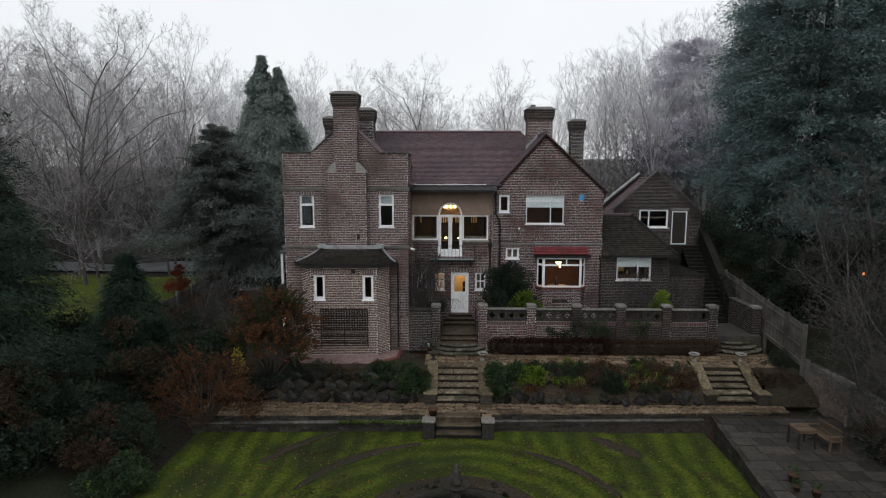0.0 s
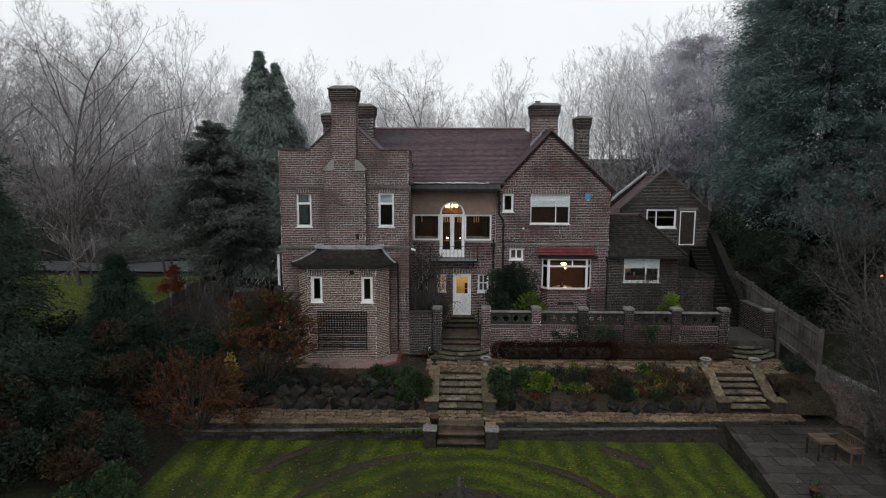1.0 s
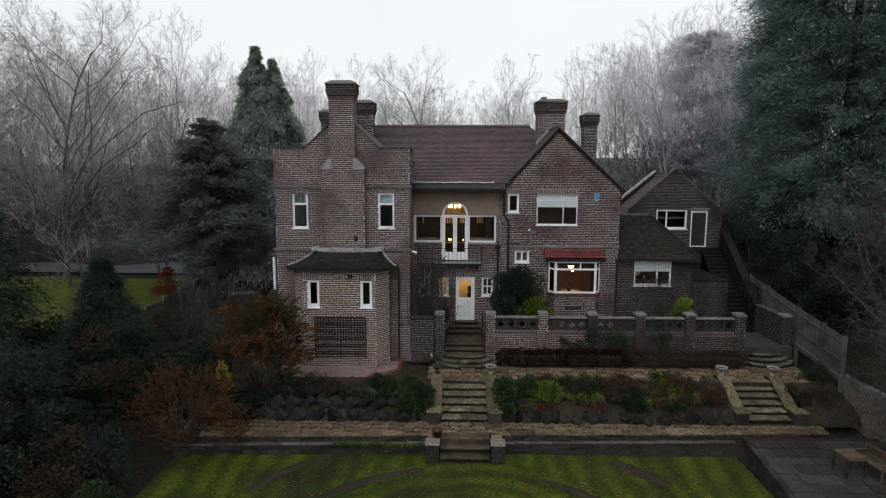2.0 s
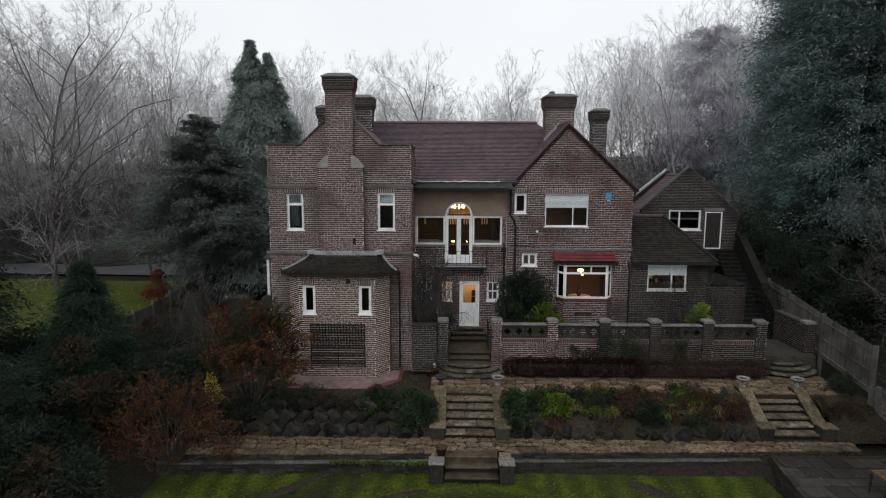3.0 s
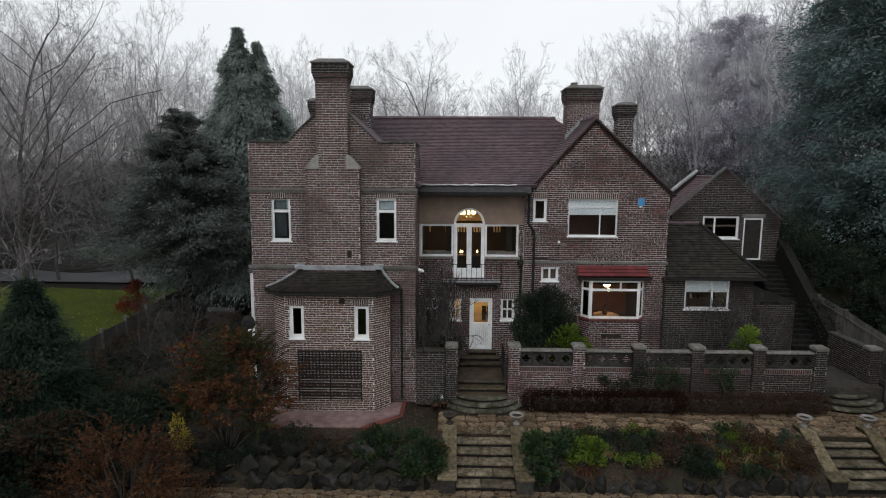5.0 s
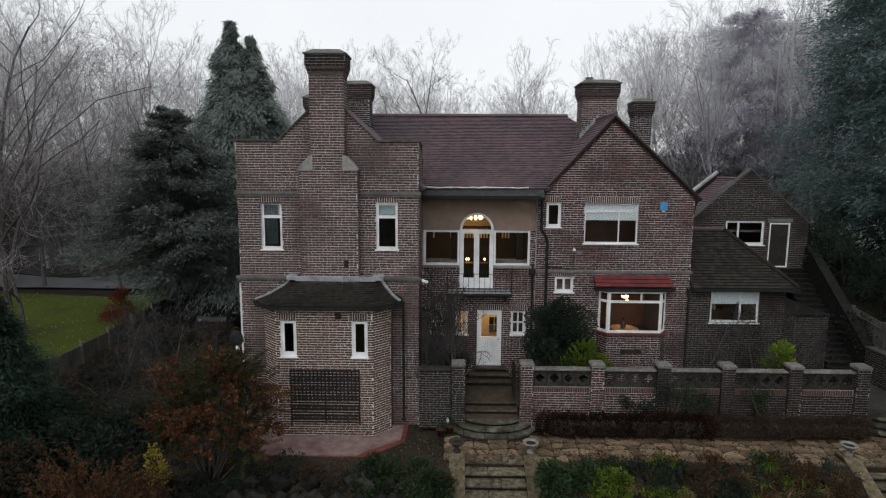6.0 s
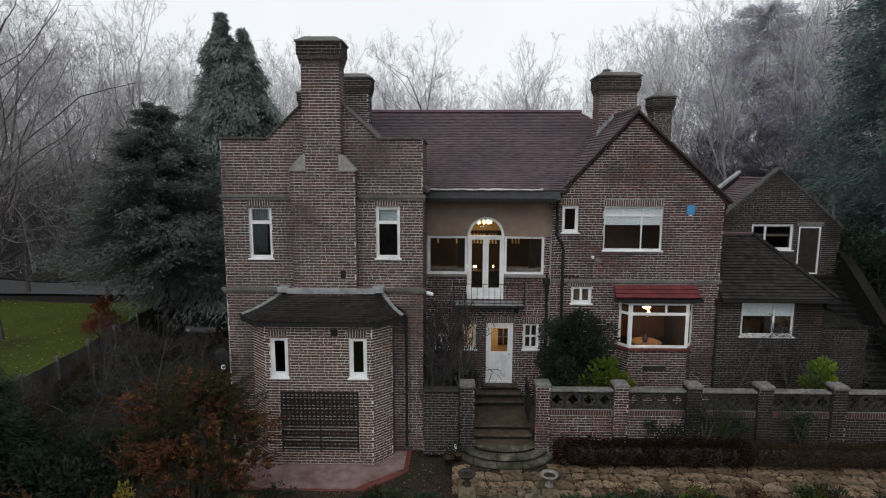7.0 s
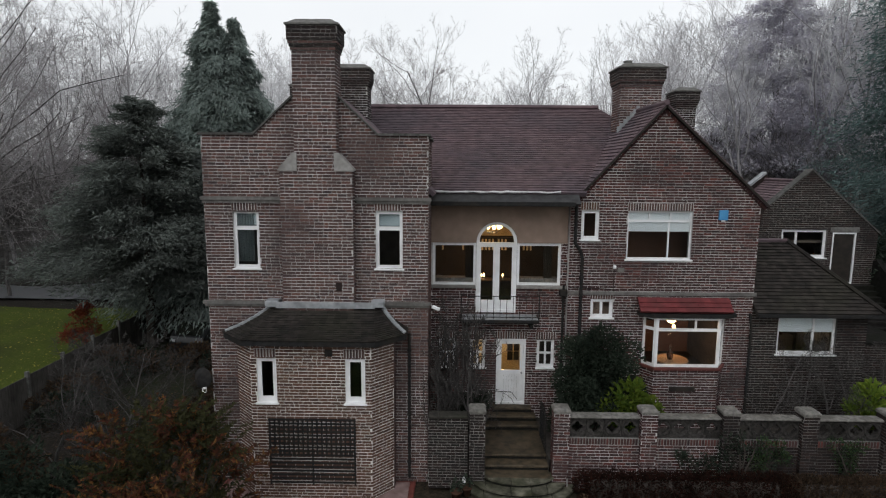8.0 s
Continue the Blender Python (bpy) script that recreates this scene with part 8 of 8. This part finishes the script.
# ---- lamps and things seen through the windows ----
def bulb_lamp(x, y, z, watts, col=(1.0, 0.66, 0.34), r=0.05):
    l = bpy.data.lights.new("lamp_light", "POINT")
    l.energy, l.color, l.shadow_soft_size = watts, col, r
    new("lamp_light", l).location = (x, y, z)


def chandelier(x, y, z, arms, label, top):
    ob = thing("chandelier", (x, y, z), label, "chandelier")
    bm = bmesh.new()
    tube(bm, [(x, y, top), (x, y, z - 0.1)], 0.012, 6)
    part("stem", bm, LEAD, ob)
    for k in range(arms):
        a = k * math.tau / arms
        tip = (x + 0.28 * math.cos(a), y + 0.28 * math.sin(a), z)
        bm = bmesh.new()
        tube(bm, [(x, y, z - 0.08), (x + 0.15 * math.cos(a), y + 0.15 * math.sin(a), z - 0.14), tip], 0.01, 5)
        part("arm", bm, LEAD, ob)
        bm = bmesh.new()
        lathe(bm, [(0.02, 0.0), (0.055, 0.04), (0.05, 0.1), (0.012, 0.15)], 8, pose(*tip))
        part("bulb", bm, BULB, ob)


chandelier(-0.12, 19.6, 5.24, 9, "lit glass chandelier in the upper room", 6.2)
bulb_lamp(-0.12, 19.6, 5.12, 30, (1.0, 0.55, 0.22))
# bright patch of wall paint stands in for the chandelier's glow
tagged(boxed("wall_frieze", (-0.95, 0.8, 21.42, 21.495, 4.80, 5.5), HALL), "warm painted upper wall behind the chandelier", "wall", kind="structure")


# garden hall behind the half-glazed door
bulb_lamp(0.2, 19.9, 2.1, 70, (1.0, 0.62, 0.26), 0.12)
hl = thing("hall_lamp", (0.2, 20.2, 2.3), "small lit ceiling lamp in the garden hall", "lamp")
bm = bmesh.new()
lathe(bm, [(0.05, 2.56), (0.14, 2.5), (0.15, 2.42), (0.05, 2.36)], 14, Matrix.Translation((0.2, 20.2, 0)))
part("shade", bm, BULB, hl)
tagged(boxed("wall_hall", (-1.95, 2.0, 20.9, 21.0, -0.1, 2.6), HALL), "warm painted wall of the garden hall", "wall", kind="structure")

inner = thing("inner_window", (0.9, 20.85, 0.7), "dark four-pane inner window in the garden hall", "window", kind="structure")
for a, b in ((0.60, 0.78), (0.82, 1.0)):
    for c, d in ((0.42, 0.72), (0.76, 1.06)):
        boxed("pane", (a, b, 20.86, 20.89, c, d), DARK_WOOD, inner)
# board added to keep the hall lamp out of this window
blk = boxed("screen_panel", (1.15, 1.95, 18.42, 18.45, 0.9, 2.3), ROOM_DARK)
tagged(blk, "dark panel behind the small casement window", "panel")
# added boards: one hides the lit hall, one colours the frosted panes
tagged(boxed("window_blind", (-1.80, -1.24, YR + 0.32, YR + 0.33, 1.1, 2.1), BEIGE), "dull pink blind behind the small paned window", "blind")
tagged(boxed("window_blind", (2.68, 3.38, YG + 0.33, YG + 0.34, 2.78, 3.4), BEIGE), "dull pink blind behind the small window", "blind")

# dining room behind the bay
# added lining: covers the pale inner wall and darkens that side
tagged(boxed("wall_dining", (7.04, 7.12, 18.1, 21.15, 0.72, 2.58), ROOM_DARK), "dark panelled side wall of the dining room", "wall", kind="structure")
pend = thing("pendant_lamp", (5.55, 18.9, 2.4), "lit glass pendant lamp over the dining table", "lamp")
bm = bmesh.new()
tube(bm, [(5.55, 18.9, 3.1), (5.55, 18.9, 2.55)], 0.008, 5)
part("cord", bm, BLACK, pend)
bm = bmesh.new()
lathe(bm, [(0.03, 2.60), (0.13, 2.53), (0.14, 2.43), (0.06, 2.37)], 14, Matrix.Translation((5.55, 18.9, 0)))
part("shade", bm, BULB, pend)
bm = bmesh.new()
lathe(bm, [(0.02, 2.34), (0.05, 2.29), (0.05, 2.24), (0.02, 2.20)], 10, Matrix.Translation((5.62, 18.85, 0)))
part("bulb", bm, BULB, pend)
bulb_lamp(5.55, 18.9, 2.05, 28, (1.0, 0.6, 0.3), 0.1)
dt = thing("dining_table", (5.45, 18.5, 0.7), "round wooden dining table with a vase on it", "table")
bm = bmesh.new()
lathe(bm, [(0.05, 1.29), (0.5, 1.29), (0.52, 1.31), (0.5, 1.33), (0.05, 1.33)], 28, Matrix.Translation((5.45, 18.5, 0)))
part("tabletop", bm, TABLE_WOOD, dt)
bm = bmesh.new()
lathe(bm, [(0.3, 0.7), (0.28, 0.74), (0.06, 0.8), (0.05, 1.2), (0.1, 1.29)], 14, Matrix.Translation((5.45, 18.5, 0)))
part("pedestal", bm, DARK_WOOD, dt)
vs = thing("vase", (5.4, 18.45, 1.33), "dark brown glazed bottle vase on the dining table", "vase")
bm = bmesh.new()
lathe(bm, [(0.07, 1.332), (0.1, 1.43), (0.085, 1.54), (0.035, 1.62), (0.03, 1.74), (0.045, 1.76)], 14, Matrix.Translation((5.4, 18.45, 0)))
part("body", bm, CERAMIC, vs, smooth=True)

# upper room: slatted screen, sideboard with candle lamps
scr = thing("slatted_screen", (0, 20.9, 4.5), "wooden slatted screen at the back of the upper room", "screen")
boxed("rail", (-1.9, 1.9, 20.88, 20.93, 4.74, 4.80), DARK_WOOD, scr)
# lit look of the slats is put into their bright hall paint
for x in (-1.75, -1.05, -0.62, -0.50, -0.38, -0.26, -0.14, -0.02, 0.18, 0.30, 0.42, 1.05, 1.17, 1.29):
    boxed("slat", (x, x + 0.065, 20.87, 20.89, 4.36, 4.745), HALL, scr)
sb = thing("sideboard", (-0.2, 20.6, 2.72), "dark wooden sideboard in the upper room", "sideboard")
boxed("body", (-1.1, 0.8, 20.4, 20.85, 2.8, 3.36), DARK_WOOD, sb, bevel=0.01)
boxed("top", (-1.14, 0.84, 20.37, 20.86, 3.362, 3.40), BENCH_WOOD, sb, bevel=0.008)
for x in (-1.0, 0.7):
    boxed("foot", (x - 0.04, x + 0.04, 20.45, 20.8, 2.72, 2.798), DARK_WOOD, sb)
for x in (-0.62, -0.38, -0.30, 0.34):
    cl = thing("candle_lamp", (x, 20.5, 3.4), "small lit candle lamp on the sideboard", "lamp", "candle lamps")
    bm = bmesh.new()
    lathe(bm, [(0.035, 3.402), (0.03, 3.42), (0.01, 3.43), (0.01, 3.5)], 8, Matrix.Translation((x, 20.5, 0)))
    part("stand", bm, LEAD, cl)
    bm = bmesh.new()
    lathe(bm, [(0.015, 3.50), (0.03, 3.53), (0.026, 3.57), (0.006, 3.61)], 8, Matrix.Translation((x, 20.5, 0)))
    part("flame_bulb", bm, BULB, cl)
bulb_lamp(-0.45, 20.35, 3.62, 3.0, (1.0, 0.55, 0.22), 0.04)


def curtain(x0, x1, y, z0, z1, folds, material_, label):
    """A hanging curtain with soft folds."""
    bm = bmesh.new()
    n = folds * 8
    a = [bm.verts.new((x0 + (x1 - x0) * k / n, y + 0.035 * math.sin(k / 8 * math.tau), z0)) for k in range(n + 1)]
    b = [bm.verts.new((x0 + (x1 - x0) * k / n, y + 0.028 * math.sin(k / 8 * math.tau + 0.4), z1)) for k in range(n + 1)]
    for k in range(n):
        bm.faces.new((a[k], a[k + 1], b[k + 1], b[k]))
    bmesh.ops.solidify(bm, geom=list(bm.faces), thickness=0.006)
    ob = part("curtain", bm, material_, None, smooth=True)
    return tagged(ob, label, "curtain")


curtain(-6.98, -6.56, YW + 0.14, 4.72, 5.98, 6, CURTAIN, "blue-grey curtain drawn half across the window")
boxed("blind", (-7.0, -6.43, YW + 0.16, YW + 0.165, 5.68, 6.02), CURTAIN, house)
boxed("blind", (-3.32, -2.73, YW + 0.16, YW + 0.165, 5.68, 6.02), CURTAIN, house)
for x0 in (-1.0, 1.38):
    curtain(x0, x0 + 0.26, YR + 0.42, 3.3, 5.0, 4, ROOM, "heavy grey curtain beside the wide window")

for x0, x1 in ((-1.95, -0.74), (0.6, 1.8)):
    tagged(boxed("low_bench", (x0, x1, YR + 0.34, YR + 0.7, 2.75, 3.86), STONE), "pale grey bench inside the wide window", "bench")

# kitchen behind the lean-to window
kt = thing("kitchen_shelf", (9.0, 20.2, 1.5), "kitchen shelf unit with pale panel and jars", "shelf")
boxed("body", (8.2, 10.2, 20.2, 20.5, 0.72, 1.62), ROOM, kt)
boxed("panel", (8.75, 9.4, 20.46, 20.5, 1.75, 2.35), HALL, kt)
for k in range(6):
    bm = bmesh.new()
    lathe(bm, [(0.05, 0), (0.06, 0.1), (0.05, 0.17), (0.03, 0.2)], 10, pose(8.35 + k * 0.3, 20.32, 1.622))
    part("jar", bm, (CERAMIC, WHITE, TERRACOTTA)[k % 3], kt)
# added lamp with no known source, to brighten the kitchen
bulb_lamp(9.2, 19.2, 2.6, 5, (1.0, 0.75, 0.45), 0.1)
kl = thing("kitchen_lamp", (9.2, 19.2, 2.8), "small lit kitchen ceiling lamp", "lamp")
bm = bmesh.new()
lathe(bm, [(0.06, 2.98), (0.08, 2.94), (0.03, 2.9)], 10, Matrix.Translation((9.2, 19.2, 0)))
part("shade", bm, BULB, kl)

# small things on the walls
dish = thing("satellite_dish", (-7.86, YW - 0.25, 1.6), "black mesh satellite dish on the wing corner", "satellite dish")
bm = bmesh.new()
lathe(bm, [(0.01, 0.06), (0.15, 0.045), (0.27, 0.0), (0.275, -0.012), (0.15, 0.03), (0.01, 0.045)], 20, pose(-7.92, YW - 0.28, 1.66, 82, 0, -18))
part("reflector", bm, BLACK, dish)
bm = bmesh.new()
tube(bm, [(-7.8, YW - 0.01, 1.6), (-7.9, YW - 0.24, 1.62)], 0.018, 6)
part("arm", bm, BLACK, dish)
boxed("receiver", (-7.84, -7.74, YW - 0.55, YW - 0.47, 1.36, 1.50), WHITE, dish, bevel=0.015)
cc = thing("security_camera", (-2.0, YW - 0.1, 3.58), "small white security camera under the string course", "security camera")
bm = bmesh.new()
tube(bm, [(-2.02, YW + 0.02, 3.66), (-1.93, YW - 0.05, 3.62)], 0.02, 6)
part("bracket", bm, WHITE, cc)
bm = bmesh.new()
box(bm, -0.04, 0.04, -0.17, 0.05, -0.04, 0.04, pose(-1.86, YW - 0.06, 3.58, 0, 0, 55) @ pose(0, 0, 0, 12))
part("body", soft(bm, 0.012), WHITE, cc)
sl = thing("security_light", (3.35, YG - 0.1, 4.3), "small white outdoor sensor with grey cable box", "sensor")
boxed("sensor", (3.30, 3.38, -0.09, -0.012, 4.30, 4.39), WHITE, sl, mg, bevel=0.01)
boxed("junction_box", (3.44, 3.62, -0.06, -0.012, 4.20, 4.31), STONE, sl, mg, bevel=0.008)
bm = bmesh.new()
tube(bm, [(3.34, YG - 0.02, 4.3), (3.34, YG - 0.02, 3.62)], 0.008, 5)
part("cable", bm, BLACK, sl)
bm = bmesh.new()
tube(bm, [(2.05, YG - 0.03, 3.72), (2.9, YG - 0.03, 3.70), (3.3, YG - 0.03, 3.68)], 0.012, 5)
tagged(part("overflow_pipe", bm, BLACK, None), "thin black pipe along the gable wall", "pipe")
boxed("hopper_head", (-0.1 - 4.42, -4.34, YB - 0.07, YB, 2.56, 2.72), BLACK, house, label="black outlet box under the bay eaves")
ol = thing("wall_lantern", (1.95, YR - 0.1, 1.0), "small white wall light by the terrace", "lamp")
boxed("back_plate", (2.24, 2.36, -0.05, -0.012, 0.18, 0.36), WHITE, ol, mg, bevel=0.01)
boxed("globe", (2.27, 2.33, -0.10, -0.05, 0.22, 0.32), LEAD, ol, mg, bevel=0.015)
for x, y in ((-0.98, 14.75), (-1.25, 14.55)):
    gp = thing("flower_pot", (x, y, ZU), "small clay pot with a dark plant by the round steps", "pot")
    bm = bmesh.new()
    lathe(bm, [(0.09, 0), (0.13, 0.2), (0.145, 0.2), (0.145, 0.24), (0.11, 0.24)], 12, pose(x, y, ZU))
    part("body", bm, TERRACOTTA, gp, smooth=True)
    leafy("leaves", [(x, y, ZU + 0.36, 0.13, 0.13, 0.16)], 90, 0.08, LEAF_DARK, 77, gp)
bm = bmesh.new()
lathe(bm, [(0.06, 0), (0.05, 0.3), (0.03, 0.42)], 8, pose(-1.05, 14.9, ZU))
tagged(part("garden_ornament", bm, WHITE, None, smooth=True), "small pale garden ornament by the wall", "ornament")
for x, y, s in ((10.4, 5.7, 0.75), (10.2, 5.2, 0.5), (10.6, 4.9, 0.6)):
    gp = thing("patio_pot", (x, y, -2.18), "dark pot with withered plant on the patio edge", "pot")
    bm = bmesh.new()
    lathe(bm, [(0.15 * s, 0), (0.21 * s, 0.3 * s), (0.235 * s, 0.3 * s), (0.235 * s, 0.36 * s), (0.19 * s, 0.36 * s)], 14, pose(x, y, -2.18))
    part("body", bm, TERRACOTTA, gp, smooth=True)
    leafy("leaves", [(x, y, -2.18 + 0.5 * s, 0.2 * s, 0.2 * s, 0.22 * s)], 60, 0.08, LEAF_GREEN, 78, gp)


def parked_car(x, y, z, turn):
    """A small dark hatchback."""
    ob = thing("parked_car", (x, y, z), "dark parked hatchback on the drive beside the house", "car")
    m = pose(x, y, z, 0, 0, turn)
    prof = [(-2.0, 0.35), (2.0, 0.35), (2.02, 0.75), (1.25, 0.92), (0.6, 1.42), (-1.2, 1.45), (-1.95, 0.95), (-2.05, 0.7)]
    bm = bmesh.new()
    slab(bm, [prof], 1.66, m @ Matrix.Translation((0, -0.83, 0)))
    part("body", soft(bm, 0.07, 2), CAR_PAINT, ob)
    for sx in (-1.3, 1.3):
        for sy in (-0.8, 0.8):
            bm = bmesh.new()
            lathe(bm, [(0.2, -0.1), (0.31, -0.09), (0.31, 0.09), (0.2, 0.1)], 18, m @ pose(sx, sy, 0.31, 90))
            part("wheel", bm, BLACK, ob)
    for sy in (-0.66, 0.52):
        boxed("headlight", (-2.07, -2.0, sy, sy + 0.14, 0.72, 0.82), LEAD, ob, m)
    bm = bmesh.new()
    slab(bm, [[(-1.90, 1.01), (-1.86, 1.01), (-1.24, 1.44), (-1.28, 1.46)]], 1.2, m @ Matrix.Translation((0, -0.6, 0)))
    part("windscreen", bm, WATER_DARK, ob, "dark glass reflecting the sky")


parked_car(-12.6, 27.2, height(-12.6, 27.2) + 0.02, 80)
lampp = thing("far_lamp", (17.5, 13.6, 0.8), "small orange lamp glowing among the far trees", "lamp")
bm = bmesh.new()
lathe(bm, [(0.02, -0.09), (0.09, -0.03), (0.09, 0.05), (0.03, 0.1)], 10, pose(17.5, 13.6, 2.85) @ Matrix.Scale(0.6, 4))
part("globe", bm, LAMP_ORANGE, lampp)
bm = bmesh.new()
tube(bm, [(17.5, 13.6, 0.3), (17.5, 13.6, 2.80)], 0.03, 6)
part("post", bm, BLACK, lampp)
